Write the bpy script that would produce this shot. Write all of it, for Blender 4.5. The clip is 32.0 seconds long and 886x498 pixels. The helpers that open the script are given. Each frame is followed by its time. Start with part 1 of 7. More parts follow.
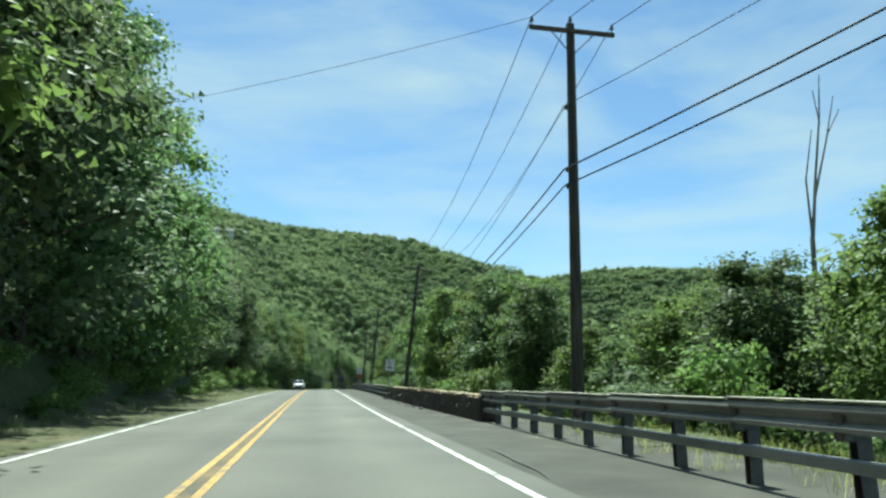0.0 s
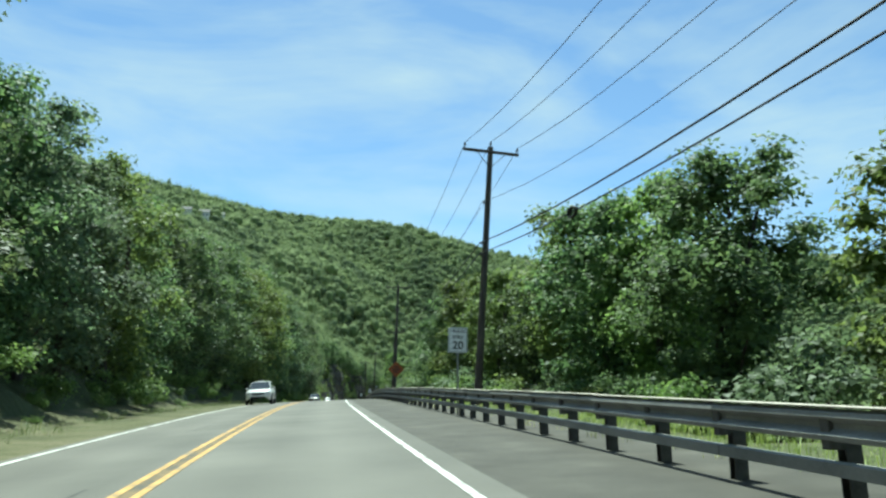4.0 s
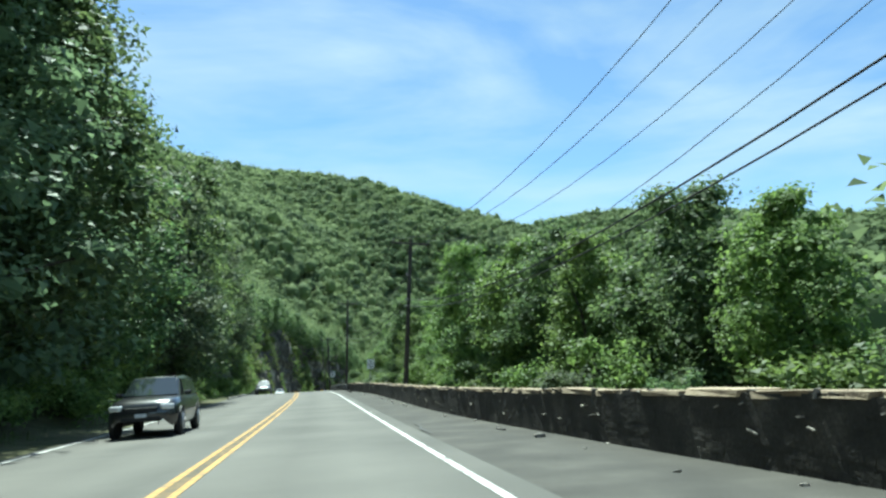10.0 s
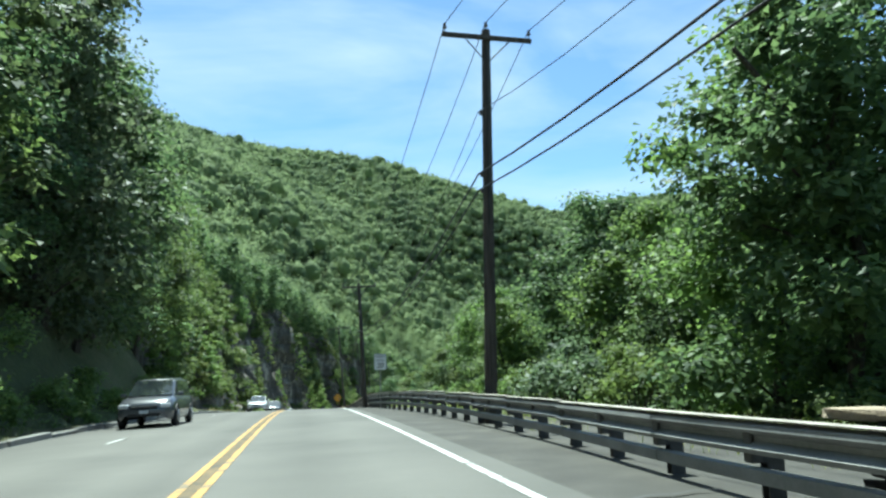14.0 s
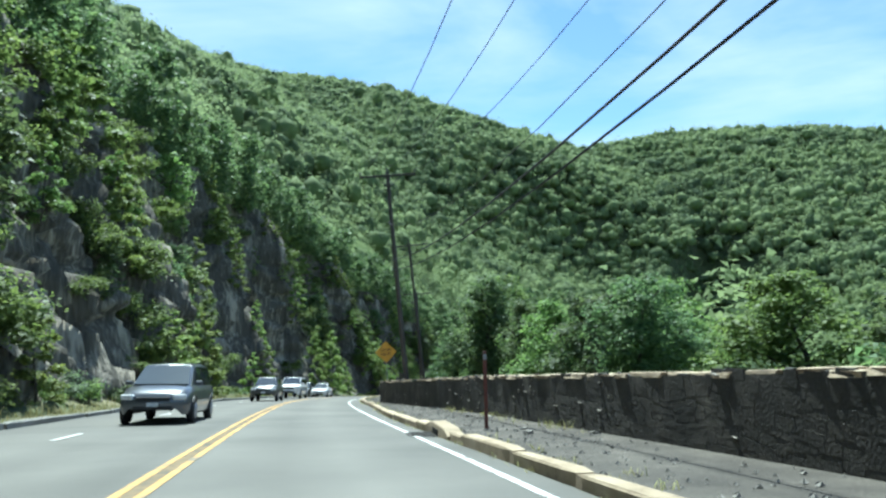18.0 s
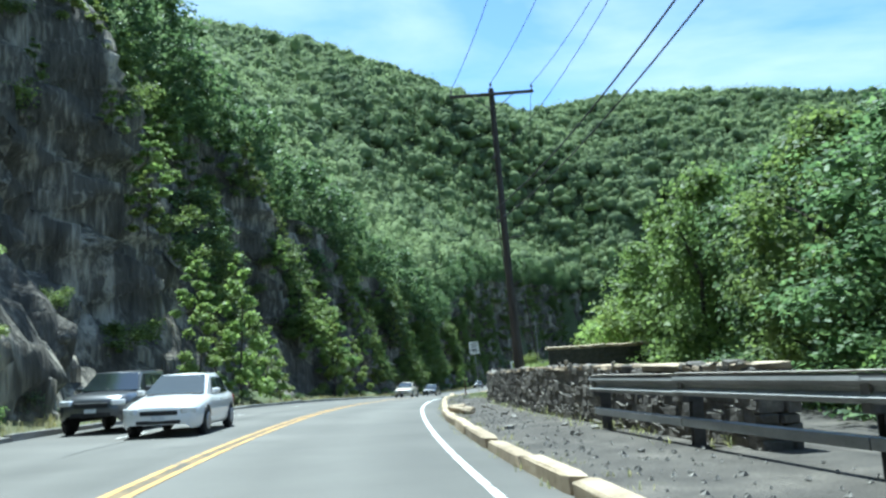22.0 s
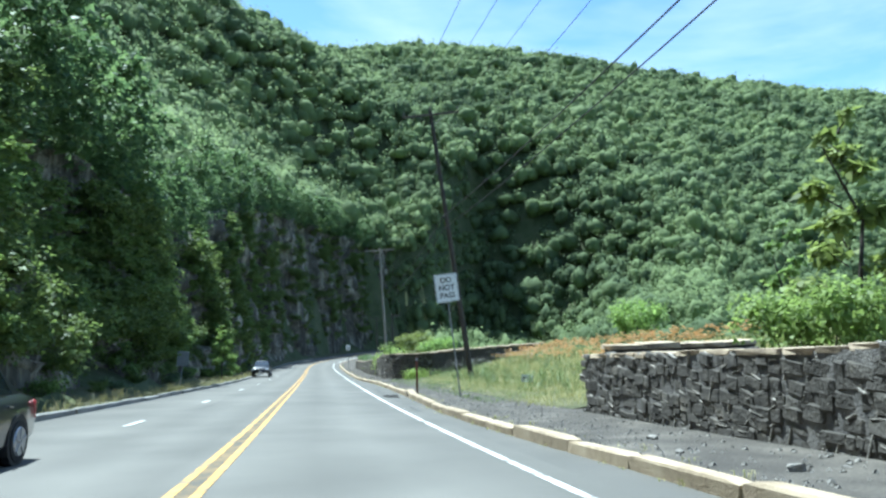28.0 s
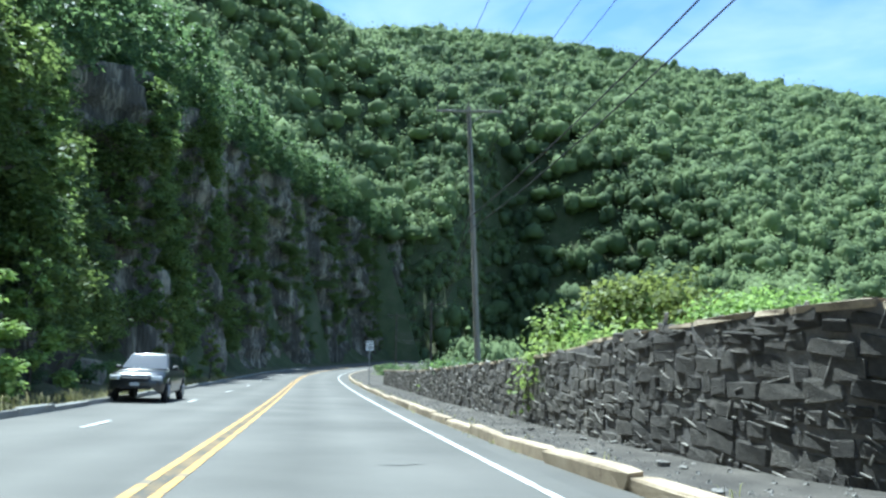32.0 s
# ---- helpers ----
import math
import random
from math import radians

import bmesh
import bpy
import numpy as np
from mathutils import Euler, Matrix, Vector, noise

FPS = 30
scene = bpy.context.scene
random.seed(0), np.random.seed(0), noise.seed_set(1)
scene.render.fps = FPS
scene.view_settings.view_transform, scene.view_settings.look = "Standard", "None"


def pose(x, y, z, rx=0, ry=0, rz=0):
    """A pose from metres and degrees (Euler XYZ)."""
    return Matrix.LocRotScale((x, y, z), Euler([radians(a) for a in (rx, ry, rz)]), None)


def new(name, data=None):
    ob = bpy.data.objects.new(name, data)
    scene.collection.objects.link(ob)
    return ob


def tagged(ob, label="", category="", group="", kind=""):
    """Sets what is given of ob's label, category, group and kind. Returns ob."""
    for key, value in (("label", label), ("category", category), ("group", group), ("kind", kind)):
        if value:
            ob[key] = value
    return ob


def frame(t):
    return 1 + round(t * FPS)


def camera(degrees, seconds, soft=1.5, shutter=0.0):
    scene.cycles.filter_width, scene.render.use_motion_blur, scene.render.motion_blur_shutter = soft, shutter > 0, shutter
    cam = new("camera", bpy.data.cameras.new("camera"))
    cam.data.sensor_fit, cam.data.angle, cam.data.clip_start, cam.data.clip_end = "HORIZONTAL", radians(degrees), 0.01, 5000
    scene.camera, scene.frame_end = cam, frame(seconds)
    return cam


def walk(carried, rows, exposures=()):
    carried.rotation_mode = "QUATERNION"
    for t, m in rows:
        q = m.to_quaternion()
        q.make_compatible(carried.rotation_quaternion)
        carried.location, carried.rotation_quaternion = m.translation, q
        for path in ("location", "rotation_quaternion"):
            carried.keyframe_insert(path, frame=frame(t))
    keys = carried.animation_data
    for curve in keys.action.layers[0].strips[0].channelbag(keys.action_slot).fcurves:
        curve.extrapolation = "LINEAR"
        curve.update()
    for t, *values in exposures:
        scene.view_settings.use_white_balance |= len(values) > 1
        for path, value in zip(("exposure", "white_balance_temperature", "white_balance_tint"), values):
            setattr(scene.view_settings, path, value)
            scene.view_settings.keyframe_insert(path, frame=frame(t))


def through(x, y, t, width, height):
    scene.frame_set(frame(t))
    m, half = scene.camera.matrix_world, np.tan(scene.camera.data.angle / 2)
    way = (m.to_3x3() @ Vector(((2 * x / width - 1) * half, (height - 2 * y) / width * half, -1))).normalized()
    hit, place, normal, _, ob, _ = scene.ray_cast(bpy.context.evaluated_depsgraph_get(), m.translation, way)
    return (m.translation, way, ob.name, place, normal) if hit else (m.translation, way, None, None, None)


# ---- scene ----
cam = camera(62.8, 32.0, 2.5)
ROWS = [
    (0, 0, 0, 1.19, -0.11, 12.32, -0.75),
    (0.5, -1.48, 8.67, 1.47, -0.3, 12.36, -0.43),
    (1, -2.94, 17.45, 1.76, -0.52, 12.28, 0.2),
    (1.5, -4.38, 26.35, 2.06, -0.75, 12.23, 0.83),
    (2, -5.82, 35.36, 2.36, -0.87, 12.16, 1.34),
    (2.5, -7.25, 44.47, 2.68, -0.97, 12.13, 1.57),
    (3, -8.69, 53.64, 3, -0.98, 12.11, 1.37),
    (3.5, -10.15, 62.83, 3.32, -0.81, 12.11, 1.03),
    (4, -11.64, 72.02, 3.64, -0.59, 12.05, 0.75),
    (4.5, -13.16, 81.18, 3.94, -0.43, 12.08, 0.52),
    (5, -14.67, 90.31, 4.22, -0.72, 11.93, 0.42),
    (5.5, -16.12, 99.42, 4.47, -1.03, 11.82, 0.35),
    (6, -17.53, 108.51, 4.7, -1.32, 11.75, 0.29),
    (6.5, -18.88, 117.57, 4.91, -1.6, 11.67, 0.25),
    (7, -20.18, 126.6, 5.08, -2.11, 11.46, 0.41),
    (7.5, -21.39, 135.61, 5.21, -2.73, 11.19, 0.54),
    (8, -22.5, 144.57, 5.29, -3.29, 10.97, 0.52),
    (8.5, -23.52, 153.48, 5.34, -3.84, 10.73, 0.84),
    (9, -24.45, 162.33, 5.36, -4.26, 10.5, 1.23),
    (9.5, -25.33, 171.11, 5.36, -4.52, 10.31, 1.5),
    (10, -26.16, 179.84, 5.35, -4.74, 10.18, 1.76),
    (10.5, -26.96, 188.54, 5.34, -4.81, 10.13, 1.97),
    (11, -27.76, 197.22, 5.33, -4.87, 10.09, 2.07),
    (11.5, -28.55, 205.9, 5.35, -4.96, 10.22, 1.92),
    (12, -29.35, 214.62, 5.38, -4.88, 10.39, 1.78),
    (12.5, -30.17, 223.38, 5.43, -4.7, 10.44, 1.56),
    (13, -31.03, 232.2, 5.48, -4.46, 10.39, 1.47),
    (13.5, -31.93, 241.11, 5.51, -4.24, 10.31, 1.42),
    (14, -32.87, 250.1, 5.54, -4.06, 10.25, 1.38),
    (14.5, -33.83, 259.17, 5.55, -3.88, 10.13, 1.34),
    (15, -34.82, 268.3, 5.53, -3.68, 9.95, 1.06),
    (15.5, -35.85, 277.48, 5.48, -3.49, 9.68, 0.76),
    (16, -36.88, 286.67, 5.37, -3.55, 9.1, 0.77),
    (16.5, -37.92, 295.86, 5.16, -3.6, 8.51, 0.77),
    (17, -38.94, 305, 4.87, -3.64, 7.93, 0.8),
    (17.5, -39.96, 314.05, 4.51, -3.69, 7.39, 0.85),
    (18, -40.94, 322.97, 4.1, -4.02, 6.86, 1.28),
    (18.5, -41.87, 331.71, 3.64, -4.33, 6.45, 1.8),
    (19, -42.73, 340.22, 3.16, -4.66, 6.09, 2.25),
    (19.5, -43.53, 348.46, 2.66, -5.04, 5.93, 2.46),
    (20, -44.22, 356.41, 2.16, -5.73, 5.75, 2.67),
    (20.5, -44.78, 364.07, 1.66, -6.55, 5.73, 2.76),
    (21, -45.2, 371.51, 1.16, -7.66, 5.7, 2.89),
    (21.5, -45.45, 378.78, 0.67, -8.87, 5.74, 2.97),
    (22, -45.51, 385.93, 0.19, -10.37, 5.68, 2.92),
    (22.5, -45.38, 393.01, -0.3, -11.88, 5.64, 2.91),
    (23, -45.04, 400.05, -0.8, -13.6, 5.47, 2.94),
    (23.5, -44.47, 407.08, -1.32, -15.43, 5.25, 2.96),
    (24, -43.64, 414.12, -1.87, -17.49, 5.05, 2.88),
    (24.5, -42.51, 421.19, -2.45, -19.69, 4.81, 2.78),
    (25, -41.08, 428.32, -3.08, -22.02, 4.58, 2.76),
    (25.5, -39.34, 435.52, -3.75, -24.13, 4.32, 2.8),
    (26, -37.34, 442.76, -4.46, -25.8, 4.06, 2.72),
    (26.5, -35.14, 450.02, -5.21, -27.02, 3.81, 2.49),
    (27, -32.85, 457.27, -5.98, -27.51, 3.81, 2.12),
    (27.5, -30.52, 464.45, -6.76, -28, 3.83, 1.79),
    (28, -28.18, 471.5, -7.52, -28.46, 3.87, 1.45),
    (28.5, -25.85, 478.36, -8.24, -28.88, 3.95, 1.08),
    (29, -23.58, 484.99, -8.91, -28.71, 4.34, 0.51),
    (29.5, -21.43, 491.36, -9.52, -28.49, 4.69, 0.01),
    (30, -19.37, 497.49, -10.09, -28.42, 4.96, -0.35),
    (30.5, -17.38, 503.41, -10.62, -28.39, 5.15, -0.63),
    (31, -15.43, 509.19, -11.14, -28.45, 5.28, -0.77),
    (31.5, -13.5, 514.89, -11.64, -28.53, 5.32, -0.87),
    (32, -11.59, 520.51, -12.14, -28.51, 5.23, -0.87),
]
walk(cam, [(t, pose(x, y, z, 90 + pitch, roll, yaw)) for t, x, y, z, yaw, pitch, roll in ROWS],
     exposures=[(0, 1.06, 5950, -15), (9, 1.2, 5700, -12), (15, 1.34, 5550, -9), (20, 1.48, 5250, -5), (26, 1.56, 5150, -3), (32, 1.62, 5100, -2)])

# ---- world, sun, exposure ----
SUN_AZ, SUN_EL = radians(-11), radians(66)      # azimuth from +y, negative to the left
sun_dir = Vector((math.sin(SUN_AZ) * math.cos(SUN_EL), math.cos(SUN_AZ) * math.cos(SUN_EL), math.sin(SUN_EL)))
sun = new("sun", bpy.data.lights.new("sun", "SUN"))
sun.data.energy, sun.data.angle, sun.data.color = 4.6, radians(0.6), (1.0, 0.95, 0.86)
sun.rotation_euler = (-sun_dir).to_track_quat("-Z", "Y").to_euler()

world = bpy.data.worlds.new("sky")
scene.world = world
world.use_nodes = True
wn, wl = world.node_tree.nodes, world.node_tree.links
wn.clear()
w_out, w_bg, w_sky = wn.new("ShaderNodeOutputWorld"), wn.new("ShaderNodeBackground"), wn.new("ShaderNodeTexSky")
w_sky.sky_type, w_sky.sun_disc = "NISHITA", False
w_sky.sun_elevation, w_sky.sun_rotation = SUN_EL, SUN_AZ
w_sky.air_density, w_sky.dust_density, w_sky.ozone_density, w_sky.altitude = 0.85, 0.25, 1.6, 200
w_co, w_map = wn.new("ShaderNodeTexCoord"), wn.new("ShaderNodeMapping")
w_map.inputs["Rotation"].default_value = (0, 0, radians(18))
w_map.inputs["Scale"].default_value = (1.2, 2.2, 5.0)
w_n1, w_n2 = wn.new("ShaderNodeTexNoise"), wn.new("ShaderNodeTexNoise")
w_n1.inputs["Scale"].default_value, w_n1.inputs["Detail"].default_value, w_n1.inputs["Roughness"].default_value = 1.25, 6, 0.55
w_n1.inputs["Distortion"].default_value = 0.6
w_n2.inputs["Scale"].default_value, w_n2.inputs["Detail"].default_value = 5.0, 6
w_ramp, w_mul, w_mix = wn.new("ShaderNodeValToRGB"), wn.new("ShaderNodeMath"), wn.new("ShaderNodeMix")
w_ramp.color_ramp.elements[0].position, w_ramp.color_ramp.elements[1].position = 0.42, 0.82
w_mul.operation = "MULTIPLY_ADD"
w_mul.inputs[1].default_value, w_mul.inputs[2].default_value = 0.22, -0.11
w_add = wn.new("ShaderNodeMath")
w_mix.data_type = "RGBA"
w_mix.inputs[7].default_value = (4.4, 4.75, 4.9, 1)
wl.new(w_co.outputs["Generated"], w_map.inputs["Vector"])
wl.new(w_map.outputs[0], w_n1.inputs["Vector"])
wl.new(w_map.outputs[0], w_n2.inputs["Vector"])
wl.new(w_n2.outputs["Fac"], w_mul.inputs[0])
wl.new(w_n1.outputs["Fac"], w_add.inputs[0])
wl.new(w_mul.outputs[0], w_add.inputs[1])
wl.new(w_add.outputs[0], w_ramp.inputs["Fac"])
wl.new(w_ramp.outputs["Color"], w_mix.inputs[0])
wl.new(w_sky.outputs[0], w_mix.inputs[6])
wl.new(w_mix.outputs[2], w_bg.inputs["Color"])
w_bg.inputs["Strength"].default_value = 0.083
wl.new(w_bg.outputs[0], w_out.inputs[0])

# ---- materials ----


def material(name, rough=0.8, metal=0.0):
    m = bpy.data.materials.new(name)
    m.use_nodes = True
    b = m.node_tree.nodes["Principled BSDF"]
    b.inputs["Roughness"].default_value, b.inputs["Metallic"].default_value = rough, metal
    return m, m.node_tree.nodes, m.node_tree.links, b


def noisy(name, stops, scale=4.0, fine=40.0, rough=0.85, metal=0.0, bump=0.3, bump_dist=0.02, stretch=(1, 1, 1), vary=0.0, fine_mix=0.35, spec=0.3):
    """Colour by a coarse noise through stops [(pos, rgb)...], mottled by a fine one, with relief from the fine one."""
    m, n, l, b = material(name, rough, metal)
    b.inputs["Specular IOR Level"].default_value = spec
    co, mp = n.new("ShaderNodeTexCoord"), n.new("ShaderNodeMapping")
    mp.inputs["Scale"].default_value = stretch
    a, f = n.new("ShaderNodeTexNoise"), n.new("ShaderNodeTexNoise")
    a.inputs["Scale"].default_value, a.inputs["Detail"].default_value = scale, 5
    f.inputs["Scale"].default_value, f.inputs["Detail"].default_value = fine, 4
    mx, rp, bp = n.new("ShaderNodeMath"), n.new("ShaderNodeValToRGB"), n.new("ShaderNodeBump")
    mx.operation = "MULTIPLY_ADD"
    mx.inputs[1].default_value = fine_mix
    sub = n.new("ShaderNodeMath")
    sub.operation = "MULTIPLY_ADD"
    sub.inputs[1].default_value, sub.inputs[2].default_value = 1.0, -fine_mix / 2
    l.new(co.outputs["Object"], mp.inputs["Vector"])
    l.new(mp.outputs[0], a.inputs["Vector"])
    l.new(mp.outputs[0], f.inputs["Vector"])
    l.new(a.outputs["Fac"], sub.inputs[0])
    l.new(f.outputs["Fac"], mx.inputs[0])
    l.new(sub.outputs[0], mx.inputs[2])
    l.new(mx.outputs[0], rp.inputs["Fac"])
    e = rp.color_ramp.elements
    e[0].position, e[0].color = stops[0][0], (*stops[0][1], 1)
    e[1].position, e[1].color = stops[-1][0], (*stops[-1][1], 1)
    for p, c in stops[1:-1]:
        k = e.new(p)
        k.color = (*c, 1)
    col = rp.outputs["Color"]
    if vary:
        oi, hv, ma = n.new("ShaderNodeObjectInfo"), n.new("ShaderNodeHueSaturation"), n.new("ShaderNodeMath")
        ma.operation = "MULTIPLY_ADD"
        ma.inputs[1].default_value, ma.inputs[2].default_value = vary, 1 - vary / 2
        l.new(oi.outputs["Random"], ma.inputs[0])
        l.new(ma.outputs[0], hv.inputs["Value"])
        l.new(col, hv.inputs["Color"])
        col = hv.outputs["Color"]
    l.new(col, b.inputs["Base Color"])
    bp.inputs["Strength"].default_value, bp.inputs["Distance"].default_value = bump, bump_dist
    l.new(f.outputs["Fac"], bp.inputs["Height"])
    l.new(bp.outputs[0], b.inputs["Normal"])
    return m


def tracked_asphalt(name):
    """Asphalt with paler wheel tracks and a darker strip down the middle of each lane; u is the distance from the centre line."""
    m = noisy(name, [(0.25, (0.080, 0.077, 0.067)), (0.5, (0.104, 0.10, 0.087)), (0.75, (0.128, 0.122, 0.106))], 0.3, 55, 0.8, bump=0.4, bump_dist=0.006, spec=0.35, fine_mix=0.45)
    n, l = m.node_tree.nodes, m.node_tree.links
    b = n["Principled BSDF"]
    uv, sp, mr, rp, hv = n.new("ShaderNodeTexCoord"), n.new("ShaderNodeSeparateXYZ"), n.new("ShaderNodeMapRange"), n.new("ShaderNodeValToRGB"), n.new("ShaderNodeHueSaturation")
    wob, add = n.new("ShaderNodeTexNoise"), n.new("ShaderNodeMath")
    wob.inputs["Scale"].default_value = 0.25
    add.operation = "MULTIPLY_ADD"
    add.inputs[1].default_value = 0.7
    l.new(uv.outputs["UV"], sp.inputs[0])
    l.new(uv.outputs["Object"], wob.inputs["Vector"])
    l.new(wob.outputs["Fac"], add.inputs[0])
    l.new(sp.outputs["X"], add.inputs[2])
    mr.inputs["From Min"].default_value, mr.inputs["From Max"].default_value = -5.65, 5.35
    l.new(add.outputs[0], mr.inputs["Value"])
    l.new(mr.outputs[0], rp.inputs["Fac"])
    e = rp.color_ramp.elements
    e[0].position, e[0].color, e[1].position, e[1].color = 0.0, (0.42, 0.42, 0.42, 1), 1.0, (0.44, 0.44, 0.44, 1)
    for q, w in ((0.17, 0.5), (0.26, 0.56), (0.34, 0.48), (0.42, 0.56), (0.50, 0.44), (0.57, 0.57), (0.67, 0.47), (0.76, 0.58), (0.86, 0.47)):
        e.new(q).color = (w, w, w, 1)
    dbl = n.new("ShaderNodeMath")
    dbl.operation = "MULTIPLY"
    dbl.inputs[1].default_value = 2.0
    l.new(rp.outputs["Color"], dbl.inputs[0])
    l.new(dbl.outputs[0], hv.inputs["Value"])
    old = b.inputs["Base Color"].links[0].from_socket
    l.new(old, hv.inputs["Color"])
    l.new(hv.outputs["Color"], b.inputs["Base Color"])
    return m


road_asphalt = tracked_asphalt("road_asphalt")
asphalt = noisy("asphalt", [(0.25, (0.072, 0.069, 0.060)), (0.5, (0.092, 0.088, 0.077)), (0.75, (0.112, 0.107, 0.093))], 0.35, 55, 0.8, bump=0.4, bump_dist=0.006, spec=0.35, fine_mix=0.45)
shoulder_asphalt = noisy("shoulder_asphalt", [(0.3, (0.046, 0.043, 0.037)), (0.55, (0.066, 0.062, 0.053)), (0.75, (0.098, 0.092, 0.078))], 0.9, 45, 0.85, bump=0.5, bump_dist=0.01)
gravel_mat = noisy("gravel", [(0.3, (0.052, 0.047, 0.04)), (0.55, (0.085, 0.077, 0.065)), (0.8, (0.15, 0.135, 0.112))], 1.2, 30, 0.95, bump=0.9, bump_dist=0.04, fine_mix=0.6)
seam_dirt = noisy("worn_centre_strip", [(0.35, (0.085, 0.078, 0.064)), (0.5, (0.14, 0.108, 0.064)), (0.75, (0.21, 0.15, 0.078))], 1.6, 14, 0.85, bump=0.4, bump_dist=0.006, fine_mix=0.7)
yellow_paint = noisy("yellow_paint", [(0.32, (0.17, 0.145, 0.10)), (0.48, (0.42, 0.25, 0.075)), (0.75, (0.50, 0.32, 0.115))], 2.2, 18, 0.7, bump=0.3, bump_dist=0.004)
white_paint = noisy("white_paint", [(0.34, (0.17, 0.165, 0.15)), (0.46, (0.52, 0.52, 0.49)), (0.75, (0.70, 0.70, 0.66))], 2.4, 26, 0.7, bump=0.3, bump_dist=0.004)
kerb_mat = noisy("concrete_kerb", [(0.28, (0.17, 0.132, 0.088)), (0.45, (0.31, 0.248, 0.165)), (0.75, (0.42, 0.345, 0.24))], 2.2, 40, 0.9, bump=0.7, bump_dist=0.015, vary=0.3, stretch=(0.24, 2.7, 0.29))
galv = noisy("galvanised_steel", [(0.3, (0.20, 0.205, 0.20)), (0.7, (0.33, 0.33, 0.32))], 1.2, 25, 0.68, 0.3, bump=0.15, bump_dist=0.004, vary=0.2)
galv_worn = noisy("weathered_steel_top", [(0.35, (0.30, 0.27, 0.23)), (0.65, (0.50, 0.46, 0.40))], 2.0, 25, 0.75, 0.15, bump=0.15, bump_dist=0.004)
post_steel = noisy("rail_post_steel", [(0.3, (0.07, 0.07, 0.07)), (0.7, (0.15, 0.145, 0.14))], 3.0, 25, 0.7, 0.4, bump=0.2, bump_dist=0.006)
pole_wood = noisy("pole_wood", [(0.3, (0.045, 0.038, 0.032)), (0.7, (0.11, 0.095, 0.08))], 3.0, 30, 0.9, stretch=(6, 6, 0.4), bump=0.6, bump_dist=0.02, vary=0.3)
pole_grey = noisy("grey_pole_wood", [(0.3, (0.22, 0.20, 0.17)), (0.7, (0.34, 0.31, 0.27))], 3.0, 30, 0.9, stretch=(6, 6, 0.4), bump=0.6, bump_dist=0.02)
wire_mat = noisy("wire_black", [(0.3, (0.02, 0.02, 0.022)), (0.7, (0.04, 0.04, 0.042))], 3.0, 20, 0.6)
porcelain = noisy("porcelain", [(0.3, (0.10, 0.09, 0.085)), (0.7, (0.18, 0.16, 0.15))], 4, 30, 0.35)
pale_mortar = noisy("pale_mortar", [(0.3, (0.09, 0.086, 0.08)), (0.7, (0.22, 0.205, 0.185))], 3.0, 25, 0.95, bump=0.8, bump_dist=0.03)
# mortar made pale so that its ridges pass for sunlit stone edges
sunlit_joint_mortar = noisy("sunlit_joint_mortar", [(0.3, (0.16, 0.15, 0.13)), (0.7, (0.40, 0.37, 0.32))], 4.0, 25, 0.95, bump=0.8, bump_dist=0.02)
stone_core = noisy("wall_mortar", [(0.3, (0.04, 0.039, 0.037)), (0.7, (0.085, 0.082, 0.077))], 3.0, 25, 0.95, bump=0.8, bump_dist=0.03)
stone_mat = noisy("wall_stone", [(0.25, (0.05, 0.046, 0.04)), (0.6, (0.105, 0.096, 0.081)), (0.85, (0.26, 0.235, 0.19))], 2.6, 20, 0.9, bump=0.9, bump_dist=0.03, vary=0.7)
# darker than wall_stone, partly to put the shade of these faces into the colour
stone_dark = noisy("dark_wall_stone", [(0.25, (0.040, 0.039, 0.035)), (0.55, (0.066, 0.061, 0.053)), (0.8, (0.13, 0.118, 0.10))], 1.6, 24, 0.92, bump=0.5, bump_dist=0.02, vary=0.25, fine_mix=0.5)
cap_mat = noisy("wall_cap", [(0.25, (0.14, 0.11, 0.08)), (0.5, (0.36, 0.29, 0.20)), (0.85, (0.50, 0.42, 0.31))], 2.4, 30, 0.92, bump=0.8, bump_dist=0.02, vary=0.4, stretch=(0.5, 1.0, 0.1))
rock_mat = noisy("cliff_rock", [(0.28, (0.045, 0.041, 0.033)), (0.50, (0.095, 0.086, 0.068)), (0.70, (0.33, 0.295, 0.23))], 0.6, 4.0, 0.92, stretch=(1, 1, 0.14), bump=1.0, bump_dist=0.25, fine_mix=0.6)
soil = noisy("soil_and_litter", [(0.3, (0.045, 0.055, 0.024)), (0.5, (0.065, 0.08, 0.032)), (0.75, (0.10, 0.10, 0.055))], 0.25, 3.0, 0.95, bump=0.8, bump_dist=0.15, fine_mix=0.5)
grass_mat_ground = noisy("verge_ground", [(0.3, (0.05, 0.055, 0.024)), (0.5, (0.085, 0.088, 0.04)), (0.75, (0.14, 0.125, 0.075))], 0.5, 9.0, 0.95, bump=0.8, bump_dist=0.08, fine_mix=0.6)

